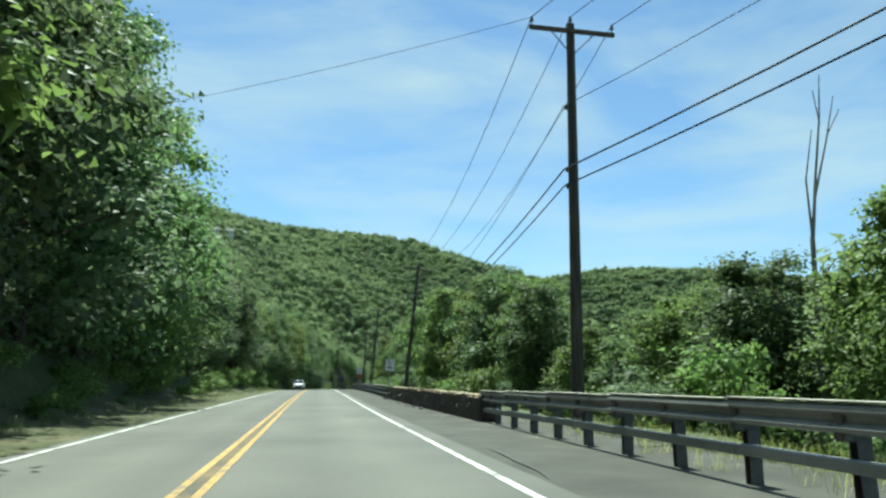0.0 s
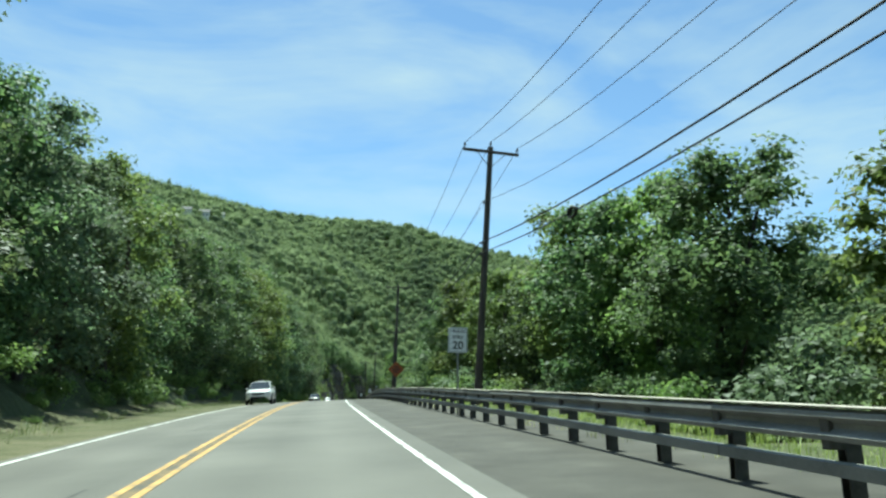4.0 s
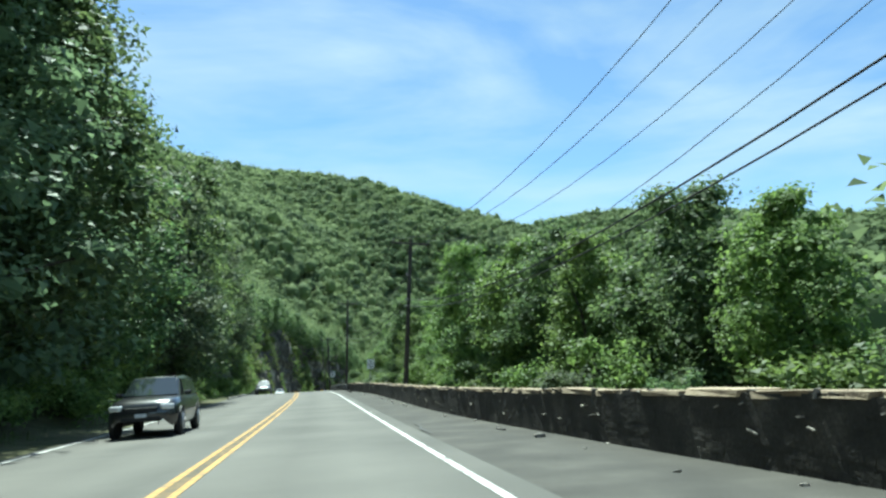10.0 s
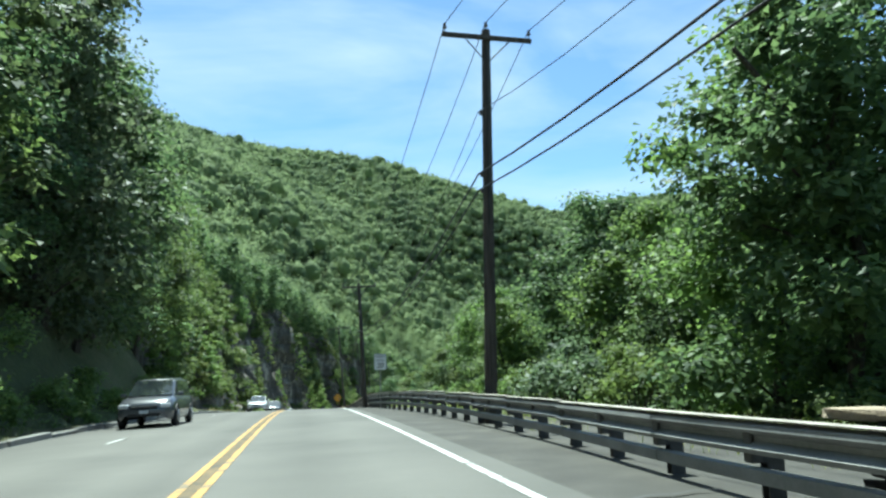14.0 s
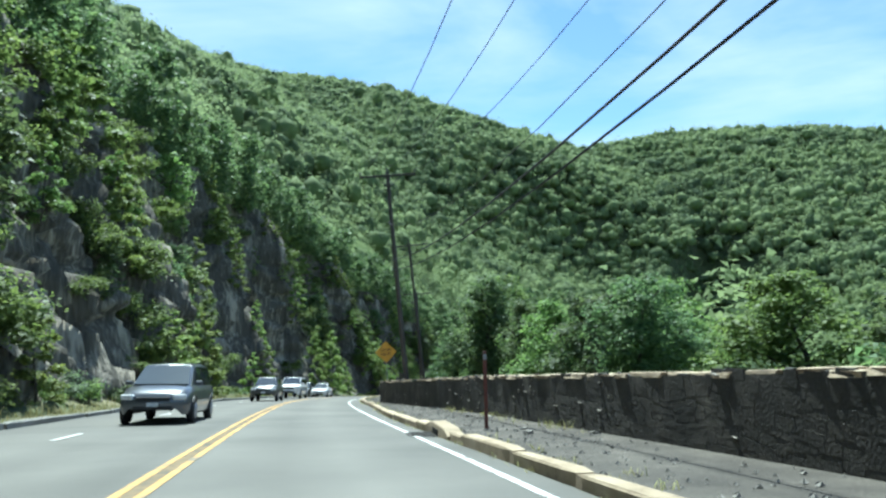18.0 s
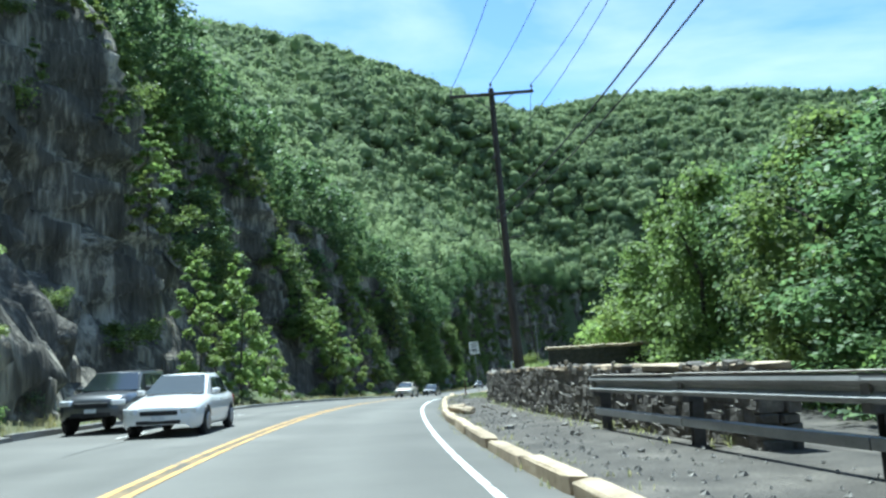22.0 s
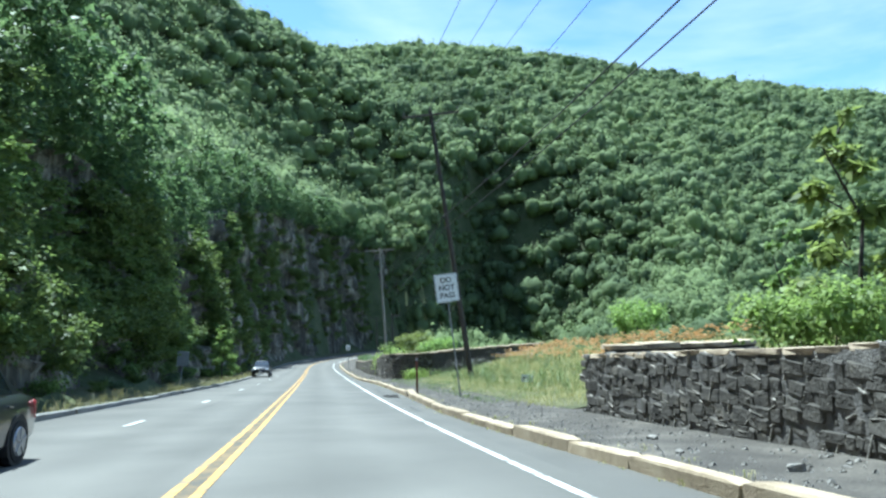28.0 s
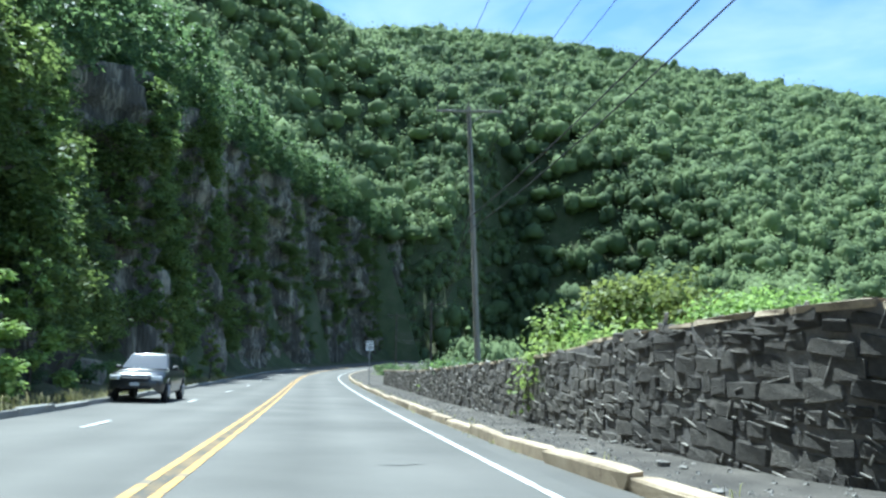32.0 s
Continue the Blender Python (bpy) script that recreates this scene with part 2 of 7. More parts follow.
# ---- road alignment: a spline through stations 35 m apart ----
STATION = 35.0
ALIGN = [(5.89, -34.48, -1.12),
         (0.0, 0.0, 0.0),
         (-5.68, 34.52, 1.14),
         (-11.16, 69.06, 2.35),
         (-16.77, 103.6, 3.39),
         (-21.73, 138.23, 4.05),
         (-25.51, 173.03, 4.17),
         (-28.73, 207.88, 4.16),
         (-32.1, 242.72, 4.33),
         (-35.85, 277.51, 4.29),
         (-39.76, 312.28, 3.4),
         (-43.4, 347.04, 1.56),
         (-45.5, 381.89, -0.73),
         (-43.26, 416.69, -3.27),
         (-34.99, 450.51, -6.45),
         (-24.06, 483.58, -9.96),
         (-12.91, 516.62, -12.98),
         (-1.7, 549.66, -15.75),
         (9.52, 582.72, -18.19),
         (21.82, 615.4, -20.36),
         (37.4, 646.66, -22.28),
         (56.18, 676.13, -23.97),
         (77.94, 703.48, -25.47),
         (102.45, 728.4, -26.8),
         (129.45, 750.63, -27.97),
         (158.62, 769.9, -29.01),
         (189.66, 786.02, -29.93),
         (222.22, 798.79, -30.74),
         (255.94, 808.08, -31.46),
         (290.45, 813.79, -32.09),
         (325.37, 815.85, -32.66)]


def natural_spline(ys, step, start):
    """A natural cubic spline through values a step apart; takes and gives arrays."""
    y = np.asarray(ys, float)
    k = len(y)
    a, r = np.eye(k), np.zeros(k)
    for i in range(1, k - 1):
        a[i, i - 1:i + 2] = (1, 4, 1)
        r[i] = 6 * (y[i - 1] - 2 * y[i] + y[i + 1]) / step ** 2
    c = np.linalg.solve(a, r)

    def value(s):
        u = (np.asarray(s, float) - start) / step
        i = np.clip(np.floor(u).astype(int), 0, k - 2)
        w = u - i
        v = 1 - w
        return v * y[i] + w * y[i + 1] + ((v ** 3 - v) * c[i] + (w ** 3 - w) * c[i + 1]) * step ** 2 / 6
    return value


ax_, ay_, az_ = [natural_spline([p[k] for p in ALIGN], STATION, -STATION) for k in range(3)]


def along(*pairs):
    """A smooth value along the road from (station, value) pairs."""
    ss, vs = np.array([p[0] for p in pairs], float), np.array([p[1] for p in pairs], float)
    m = np.gradient(vs, ss) if len(ss) > 2 else np.full(len(ss), (vs[-1] - vs[0]) / (ss[-1] - ss[0]))

    def value(s):
        s = np.clip(np.asarray(s, float), ss[0], ss[-1])
        i = np.clip(np.searchsorted(ss, s) - 1, 0, len(ss) - 2)
        h = ss[i + 1] - ss[i]
        u = (s - ss[i]) / h
        return (2 * u ** 3 - 3 * u ** 2 + 1) * vs[i] + (u ** 3 - 2 * u ** 2 + u) * h * m[i] + (3 * u ** 2 - 2 * u ** 3) * vs[i + 1] + (u ** 3 - u ** 2) * h * m[i + 1]
    return value


bank = along((-50, -1.8), (198.2, -1.8), (268.1, -1.8), (327.4, 0.5), (357.9, 2), (396.7, 1.5), (425.1, 0.5), (453.1, 0.5), (491.1, 1.5), (604.2, 1.5), (1010, 1.5))


def on_road(s, l, h=0.0):
    """World place at station s, l metres to the right of the alignment, h above the road's surface. Arrays give rows."""
    s, l, h = np.broadcast_arrays(np.asarray(s, float), np.asarray(l, float), np.asarray(h, float))
    dx, dy = ax_(s + 0.5) - ax_(s - 0.5), ay_(s + 0.5) - ay_(s - 0.5)
    n = np.hypot(dx, dy)
    z = az_(s) + h - np.clip(l, -9, 7) * np.tan(np.radians(bank(s)))
    return np.stack([ax_(s) + l * dy / n, ay_(s) - l * dx / n, z], -1)


def heading(s):
    """Degrees that the road turns to the left from +y."""
    return math.degrees(math.atan2(-float(ax_(s + 0.5) - ax_(s - 0.5)), float(ay_(s + 0.5) - ay_(s - 0.5))))


def stand(s, l, h=0.0, turn=0.0, lean=0.0, pitch=0.0):
    """A pose at that place, its +y along the road; lean: degrees its top tips to the right, pitch: forwards."""
    x, y, z = on_road(s, l, h)
    return Matrix.Translation((x, y, z)) @ pose(0, 0, 0, 0, 0, heading(s) + turn) @ pose(0, 0, 0, -pitch, lean, 0)


centre = along((-45, -1.37), (8, -1.32), (48, -1.77), (85, -2.02), (110, -1.87), (140, -1.53), (178, -1.77), (213, -1.52), (248, -1.27), (283, -1.57), (328, -1.8), (354, -2.08), (388, -2.51), (414, -1.65), (436, -1.03), (458, -1.22), (482, -1.35), (503, -1.5), (529, -1.52), (560, -1.65), (1010, -1.7))
edge_right = along((-45, 2.26), (8, 2.26), (45.8, 1.92), (82.5, 1.62), (109, 1.77), (138.6, 2.07), (174.2, 1.82), (208.2, 1.98), (244.2, 2.13), (280.9, 1.98), (327.4, 2.36), (353.7, 1.8), (385.1, 1.4), (412.7, 2.2), (433.9, 2.5), (456, 2.5), (500.5, 2.45), (527.9, 2.5), (604.2, 2.3), (1010, 2.3))
edge_left = along((-45, -4.8), (10, -4.8), (48, -5.2), (90, -5.2), (140, -4.9), (163, -5.15), (203, -6.3), (258, -7.3), (330, -7.6), (395, -7.7), (422, -8.1), (440, -7.7), (466, -7.7), (495, -7.4), (515, -6.9), (535, -6.4), (565, -6.8), (600, -7.2), (1010, -7.2))
lane_left = along((250, -4.7), (331, -5.1), (380, -5.6), (418, -5.1), (440, -4.8), (480, -4.7), (507, -4.47), (532, -4.4), (600, -4.6), (1010, -4.7))
kerb_right = along((318, 3.0), (327, 2.9), (350, 2.42), (366, 2.55), (382, 2.15), (389, 2.25), (410, 2.73), (419, 3.1), (440, 3.05), (453, 3.14), (459, 3.3), (468, 3.55), (476, 3.75), (485, 3.7), (494, 3.5), (500, 3.5), (506, 3.75), (516, 3.95), (526, 4.0), (532, 3.88), (536, 3.6), (540, 3.45), (545, 3.38), (565, 3.4), (600, 3.45), (1010, 3.5))
S_END = 760.0

# ---- mesh helpers ----


def mesh_object(name, verts, faces, mat, parent=None, smooth=False, label=""):
    me = bpy.data.meshes.new(name)
    me.from_pydata([tuple(v) for v in verts], [], faces)
    if smooth:
        me.shade_smooth()
    if mat:
        for q in (mat if isinstance(mat, (list, tuple)) else [mat]):
            me.materials.append(q)
    ob = new(name, me)
    if parent is not None:
        ob.parent = parent
    if label:
        ob["label"] = label
    return ob


def part(name, bm, mat, parent, label=""):
    """Links a bmesh as one mesh object under a thing or part."""
    me = bpy.data.meshes.new(name)
    bm.to_mesh(me)
    bm.free()
    for q in (mat if isinstance(mat, (list, tuple)) else [mat]):
        me.materials.append(q)
    ob = new(name, me)
    ob.parent = parent
    if label:
        ob["label"] = label
    return ob


def ribbon(name, s0, s1, step, profile, mat, parent=None, smooth=True, closed=False, label=""):
    """A strip swept along the road; profile: (l, h) pairs, each a number or a function of the station."""
    n = max(2, int(round((s1 - s0) / step)) + 1)
    ss = np.linspace(s0, s1, n)
    rows = []
    for l, h in profile:
        lv = l(ss) if callable(l) else np.full(n, float(l))
        hv = h(ss) if callable(h) else np.full(n, float(h))
        p = on_road(ss, lv, hv)
        rows.append(p)
    k = len(rows)
    v = np.stack(rows, 1).reshape(-1, 3)
    f = []
    for i in range(n - 1):
        for j in range(k if closed else k - 1):
            a, b = i * k + j, i * k + (j + 1) % k
            f.append((a, b, b + k, a + k))
    if closed:
        f.append(tuple(range(k - 1, -1, -1)))
        f.append(tuple((n - 1) * k + j for j in range(k)))
    return mesh_object(name, v, f, mat, parent, smooth and not closed, label)


def off(fn, d):
    return lambda s: fn(s) + d


def box(bm, sx, sy, sz, at=(0, 0, 0), rot=None, bevel=0.0):
    """A box of that size centred at a place; bevelled when asked."""
    m = Matrix.Translation(at) @ (rot.to_4x4() if rot is not None else Matrix()) @ Matrix.Diagonal((sx, sy, sz, 1))
    r = bmesh.ops.create_cube(bm, size=1, matrix=m)
    if bevel:
        es = {e for v in r["verts"] for e in v.link_edges}
        bmesh.ops.bevel(bm, geom=list(es), offset=bevel, segments=1, affect="EDGES", profile=0.5)
    return r


def rod(bm, p0, p1, r0, r1, seg=8):
    """A tapered round bar between two places."""
    p0, p1 = Vector(p0), Vector(p1)
    d = p1 - p0
    m = Matrix.Translation((p0 + p1) / 2) @ d.to_track_quat("Z", "Y").to_matrix().to_4x4()
    return bmesh.ops.create_cone(bm, cap_ends=True, segments=seg, radius1=r0, radius2=r1, depth=d.length, matrix=m)


def empty(name, m, label, category, group="", kind=""):
    e = new(name)
    e.matrix_world = m
    return tagged(e, label, category, group, kind)


# ---- terrain ----
_gs = np.arange(-34, S_END + 1, 2.0)
_gp = on_road(_gs, 0.0)
_gt = np.gradient(_gp[:, :2], axis=0)
_gt /= np.maximum(np.linalg.norm(_gt, axis=1), 1e-6)[:, None]


def station_of(x, y):
    """Station and offset of the alignment's nearest place, for arrays."""
    q = np.stack([np.ravel(x), np.ravel(y)], 1)
    s, l = np.empty(len(q)), np.empty(len(q))
    for a in range(0, len(q), 20000):
        d = q[a:a + 20000, None, :] - _gp[None, :, :2]
        i = np.argmin((d ** 2).sum(-1), 1)
        e = d[np.arange(len(i)), i]
        t = _gt[i]
        s[a:a + 20000] = _gs[i] + (e * t).sum(1)
        l[a:a + 20000] = e[:, 0] * t[:, 1] - e[:, 1] * t[:, 0]
    return s.reshape(np.shape(x)), l.reshape(np.shape(x))


RIDGE_NEAR = [(-230, -150, 90), (-215, 100, 100), (-225, 300, 118), (-240, 480, 140), (-228, 640, 170), (-200, 780, 190), (-150, 890, 208), (-80, 913, 208), (-34, 925, 201), (10, 936, 190), (58, 949, 179), (112, 963, 167), (160, 975, 158), (200, 985, 142), (270, 1003, 118), (330, 1000, 60)]
RIDGE_FAR = [(60, 1040, 150), (119, 1000, 166), (155, 984, 170), (201, 971, 177), (268, 950, 178), (331, 932, 174), (393, 910, 164), (475, 870, 153), (586, 800, 135), (700, 740, 120), (900, 640, 100)]
VALLEY = -42.0


def ridge_height(x, y, line, slope, soft):
    """Height of a hill with that crest, falling off at the given slope."""
    best = np.full(np.shape(x), -1e9)
    for (x0, y0, z0), (x1, y1, z1) in zip(line[:-1], line[1:]):
        ex, ey = x1 - x0, y1 - y0
        u = np.clip(((x - x0) * ex + (y - y0) * ey) / (ex * ex + ey * ey), 0, 1)
        d = np.hypot(x - x0 - u * ex, y - y0 - u * ey)
        best = np.maximum(best, z0 + u * (z1 - z0) - slope * (np.sqrt(d * d + soft * soft) - soft))
    return best


left_foot = along((-60, 8.8), (148.5, 9.0), (208.2, 9.6), (268.1, 10.6), (327.4, 10.8), (415.5, 11.2), (491.1, 11.0), (1010, 11.0))
cliff_high = along((-60, 3), (218.2, 4), (287.7, 9), (337.4, 17), (396.7, 24), (434.7, 26), (472.2, 22), (500, 16.5), (525, 13), (545, 13), (560, 13.5), (582, 20), (1010, 20))
cliff_steep = along((-60, 1.0), (218.2, 1.1), (287.7, 1.9), (337.4, 2.6), (396.7, 3.0), (443.5, 2.9), (485, 2.7), (508, 3.9), (530, 5.2), (1010, 5.2))
RIBS = [394, 412, 433, 461, 481, 503, 528, 556, 584, 612, 640, 670, 700, 730, 760]


def recess(s, h):
    """How far the cliff stands back at a station and height: deep bays, each ended by a buttress."""
    r = np.array(RIBS, float)
    deep = np.stack([r[:-1] + 3, r[1:] - 5, r[1:]], 1).ravel()
    d = np.interp(s, deep, np.tile([0.0, 4.2, 0.0], len(r) - 1), left=0.0, right=0.0)
    return d * (0.3 + 0.7 * np.clip(np.asarray(h, float) / 8, 0, 1))


valley_drop = along((-60, 0.45), (248.2, 0.42), (415.5, 0.36), (1010, 0.34))


def ground_height(s, l):
    """Height over the road's level of the ground at an offset, left hillside and right-hand fall to the river."""
    d = np.maximum(-l - left_foot(s), 0)
    ch, cs = cliff_high(s), cliff_steep(s)
    up = np.where(d * cs < ch, d * cs, ch + (d - ch / cs) * 0.72)
    r = np.maximum(l - np.where((s > 419) & (s < 541), 17.0, 8.5), 0)
    down = -valley_drop(s) * r
    return np.where(l < 0, up, down) - 0.12


def terrain_z(x, y):
    """Height of the land, with the nearest station, offset and distance."""
    s, l = station_of(x, y)
    sc = np.clip(s, -34, S_END)
    dist = np.hypot(l, s - sc)
    side = np.where(s == sc, l, np.sign(l) * dist)
    base = az_(sc) - np.clip(side, -9, 7) * np.tan(np.radians(bank(sc))) + ground_height(sc, side)
    far = np.maximum(np.maximum(ridge_height(x, y, RIDGE_NEAR, 0.66, 25), ridge_height(x, y, RIDGE_FAR, 0.72, 40)), VALLEY)
    w = np.clip((dist - 45) / 70, 0, 1)
    w = w * w * (3 - 2 * w)
    return np.maximum(base, VALLEY) * (1 - w) + far * w, sc, side


def grid_faces(n, m):
    i, j = np.meshgrid(np.arange(n - 1), np.arange(m - 1), indexing="ij")
    a = (i * m + j).ravel()
    return np.stack([a, a + m, a + m + 1, a + 1], 1)


def height_sheet(name, xs, ys, z, mat, smooth=True):
    v = np.stack([xs, ys, z], -1).reshape(-1, 3)
    f = grid_faces(*xs.shape)
    me = bpy.data.meshes.new(name)
    me.vertices.add(len(v))
    me.vertices.foreach_set("co", v.ravel())
    me.loops.add(f.size)
    me.loops.foreach_set("vertex_index", f.ravel())
    me.polygons.add(len(f))
    me.polygons.foreach_set("loop_start", np.arange(0, f.size, 4))
    me.update(calc_edges=True)
    me.validate()
    if smooth:
        me.shade_smooth()
    me.materials.append(mat)
    return new(name, me)


rng = np.random.default_rng(7)

# ground along the road, in bands across it
bands = np.concatenate([[-92, -84, -76, -68], np.arange(-60, -30, 3.0), np.arange(-30, -9, 0.8), [-8.9, -6, 0, 6, 6.6, 7.4], np.arange(8.2, 22, 1.4), np.arange(23, 60, 4.0), [66, 74, 82]])
st = np.arange(-34, 756, 2.0)
gs, gl = np.meshgrid(st, bands, indexing="ij")
p = on_road(gs, gl)
gz, _, _ = terrain_z(p[..., 0], p[..., 1])
flat = np.abs(gl + 1) < 8.2
rough = np.vectorize(lambda a, b, c: noise.noise((a * 0.16, b * 0.16, c * 0.12)) + 0.5 * noise.noise((a * 0.5, b * 0.5, c * 0.35)))(p[..., 0], p[..., 1], gz)
side = np.where(gl < -9.5, 1.3, np.where(gl > 8, 0.25, 0.0))
gz = np.where(flat, p[..., 2] - 0.35, gz + rough * side)
push = np.where(gl < -10.5, rough * 1.1 * np.clip((-10.5 - gl) / 2, 0, 1) * (cliff_steep(gs) > 1.5), 0)
push = push - 8.5 * np.clip((-gl - left_foot(gs)) / 1.2, 0, 1) * np.clip((gs - 311) / 5, 0, 1)
p2_ = on_road(gs, gl + push)
ground = height_sheet("ground", p2_[..., 0], p2_[..., 1], gz, soil)
tagged(ground, "leaf litter and rock on the wooded slopes beside the road", "ground", kind="structure")
# ---- wooded hills: a ground sheet and a forest of leafy crowns on it ----
hx, hy = np.meshgrid(np.arange(-320, 760, 10.0), np.arange(-60, 1140, 10.0), indexing="ij")
hz, hs, hl = terrain_z(hx, hy)


def canopy_material(name, dark, mid, light):
    m, n, l, b = material(name, 0.85)
    b.inputs["Specular IOR Level"].default_value = 0.12
    co, a, f, ge = n.new("ShaderNodeTexCoord"), n.new("ShaderNodeTexNoise"), n.new("ShaderNodeTexNoise"), n.new("ShaderNodeNewGeometry")
    a.inputs["Scale"].default_value, a.inputs["Detail"].default_value = 0.02, 3
    f.inputs["Scale"].default_value, f.inputs["Detail"].default_value = 0.12, 3
    for q in (a, f):
        l.new(co.outputs["Object"], q.inputs["Vector"])
    m1, m2, rp = n.new("ShaderNodeMath"), n.new("ShaderNodeMath"), n.new("ShaderNodeValToRGB")
    m1.operation = m2.operation = "MULTIPLY_ADD"
    m1.inputs[1].default_value, m2.inputs[1].default_value = 0.16, 0.66
    l.new(ge.outputs["Random Per Island"], m1.inputs[0])
    l.new(a.outputs["Fac"], m1.inputs[2])
    l.new(f.outputs["Fac"], m2.inputs[0])
    l.new(m1.outputs[0], m2.inputs[2])
    l.new(m2.outputs[0], rp.inputs["Fac"])
    e = rp.color_ramp.elements
    e[0].position, e[0].color, e[1].position, e[1].color = 0.62, (*dark, 1), 1.0, (*light, 1)
    k = e.new(0.82)
    k.color = (*mid, 1)
    tr, mx, out = n.new("ShaderNodeBsdfTranslucent"), n.new("ShaderNodeMixShader"), n["Material Output"]
    l.new(rp.outputs["Color"], b.inputs["Base Color"])
    l.new(rp.outputs["Color"], tr.inputs["Color"])
    mx.inputs[0].default_value = 0.52
    l.new(b.outputs[0], mx.inputs[1])
    l.new(tr.outputs[0], mx.inputs[2])
    l.new(mx.outputs[0], out.inputs["Surface"])
    return m


# greens paler and bluer than the roadside leaves, putting some haze into the colour
canopy = canopy_material("hazy_far_canopy", (0.104, 0.142, 0.078), (0.166, 0.216, 0.106), (0.23, 0.29, 0.134))
hz = np.where((hl > -72) & (hl < 62) & (hs < 752), hz - 16.0, hz - 1.0)
hill_ground = height_sheet("hill_slopes", hx, hy, hz, soil)
tagged(hill_ground, "steep green forest floor of the hills", "ground", kind="structure")


def mesh_arrays(name, v, loops, starts, mats):
    """A mesh from flat arrays of vertices, loop indices and polygon starts."""
    me = bpy.data.meshes.new(name)
    me.vertices.add(len(v))
    me.vertices.foreach_set("co", np.asarray(v, float).ravel())
    me.loops.add(len(loops))
    me.loops.foreach_set("vertex_index", np.asarray(loops, np.int32))
    me.polygons.add(len(starts))
    me.polygons.foreach_set("loop_start", np.asarray(starts, np.int32))
    me.update(calc_edges=True)
    for q in mats:
        me.materials.append(q)
    return me


def crown_forest(name, px, py, pz, rad, high, leaves, leaf, seed, mat, label, lobes=3):
    """Crowns at those places, each of a few lobes: a core of twenty faces and a shell of loose leaf sprays."""
    g = np.random.default_rng(seed)
    k = np.repeat(np.arange(len(px)), lobes)
    turn = g.uniform(0, 2 * np.pi, len(px))[k] + np.tile(np.arange(lobes), len(px)) * 2 * np.pi / lobes + g.normal(0, 0.4, len(k))
    out = rad[k] * g.uniform(0.25, 0.75, len(k))
    rise = g.uniform(-0.12, 0.16, len(k)) * high[k]
    px, py, pz = px[k] + np.cos(turn) * out, py[k] + np.sin(turn) * out, pz[k] + rise
    rad, high = rad[k] * g.uniform(0.55, 0.9, len(k)), high[k] * g.uniform(0.7, 1.0, len(k))
    n = len(px)
    bm = bmesh.new()
    bmesh.ops.create_icosphere(bm, subdivisions=1, radius=1.0)
    cv = np.array([v.co for v in bm.verts])
    cf = np.array([[v.index for v in f.verts] for f in bm.faces])
    bm.free()
    c = np.stack([px, py, pz + high * 0.5], 1)
    sc = np.stack([rad, rad, high * 0.5], 1)
    core = c[:, None, :] + cv[None] * sc[:, None, :] * (0.78 if leaves < 100 else 0.6) * (1 + 0.16 * g.normal(size=(n, len(cv), 1)))
    d = g.normal(size=(n, leaves, 3))
    d /= np.linalg.norm(d, axis=2)[..., None]
    d[..., 2] = np.where(d[..., 2] < -0.3, -d[..., 2], d[..., 2])
    lump = 1 + 0.3 * np.sin(d[..., 0] * 4 + g.random((n, 1)) * 6) * np.cos(d[..., 1] * 5 + g.random((n, 1)) * 6)
    p = c[:, None, :] + d * sc[:, None, :] * (lump * g.uniform(0.66, 1.16, (n, leaves)))[..., None]
    nr = d * 0.6 + g.normal(size=d.shape) * 0.5 + np.array([0, 0, 0.5])
    nr /= np.linalg.norm(nr, axis=2)[..., None]
    ax = np.cross(nr, g.normal(size=d.shape))
    ax /= np.linalg.norm(ax, axis=2)[..., None]
    ay = np.cross(nr, ax)
    sz = leaf * g.uniform(0.6, 1.3, (n, leaves, 1))
    quad = np.stack([p - ax * sz * 0.6, p + ax * sz * 0.6, p + ay * sz * 0.9], 2).reshape(-1, 3)
    k = n * len(cv)
    v = np.concatenate([core.reshape(-1, 3), quad])
    tri_ = (cf[None] + (np.arange(n) * len(cv))[:, None, None]).reshape(-1)
    loops = np.concatenate([tri_, np.arange(len(quad)) + k])
    starts = np.concatenate([np.arange(0, len(tri_), 3), len(tri_) + np.arange(0, len(quad), 3)])
    return tagged(new(name, mesh_arrays(name, v, loops, starts, [mat])), label, "forest", kind="stuff")


def crest_gap(x, y, line):
    """How far a place lies beyond a crest line, seen from the road."""
    lx, ly = np.array([q[0] for q in line]), np.array([q[1] for q in line])
    o = np.argsort(lx)
    return y - np.interp(x, lx[o], ly[o])


fx, fy = np.meshgrid(np.arange(-320, 760, 6.0), np.arange(-30, 1060, 6.0), indexing="ij")
fx, fy = (fx + rng.uniform(-2.6, 2.6, fx.shape)).ravel(), (fy + rng.uniform(-2.6, 2.6, fy.shape)).ravel()
fz, fs, fl = terrain_z(fx, fy)
back_edge = np.where(fl < 0, -(left_foot(fs) + cliff_high(fs) / cliff_steep(fs) + np.where(fs < 325, 6.5, 5.5)), 17.5)
keep = np.where(fl < 0, fl < back_edge, fl > np.where((fs > 405) & (fs < 680), 80.0, 17.5)) | ((fs > 757) & (np.abs(fl) > 9))
keep &= ~((fs < 300) & (fl < -48)) & ~((fs < 300) & (fl > 60) & (fy < 300)) & ((fz > VALLEY + 4) | ((fy > 560) & (fl < 330)))
beyond = np.where(fx < 200, crest_gap(fx, fy, RIDGE_NEAR[5:]), -1)
HOUSES = [(-173, 533.5, 5.5), (-171.8, 563.5, 8.0), (-169.8, 596, 5.5)]
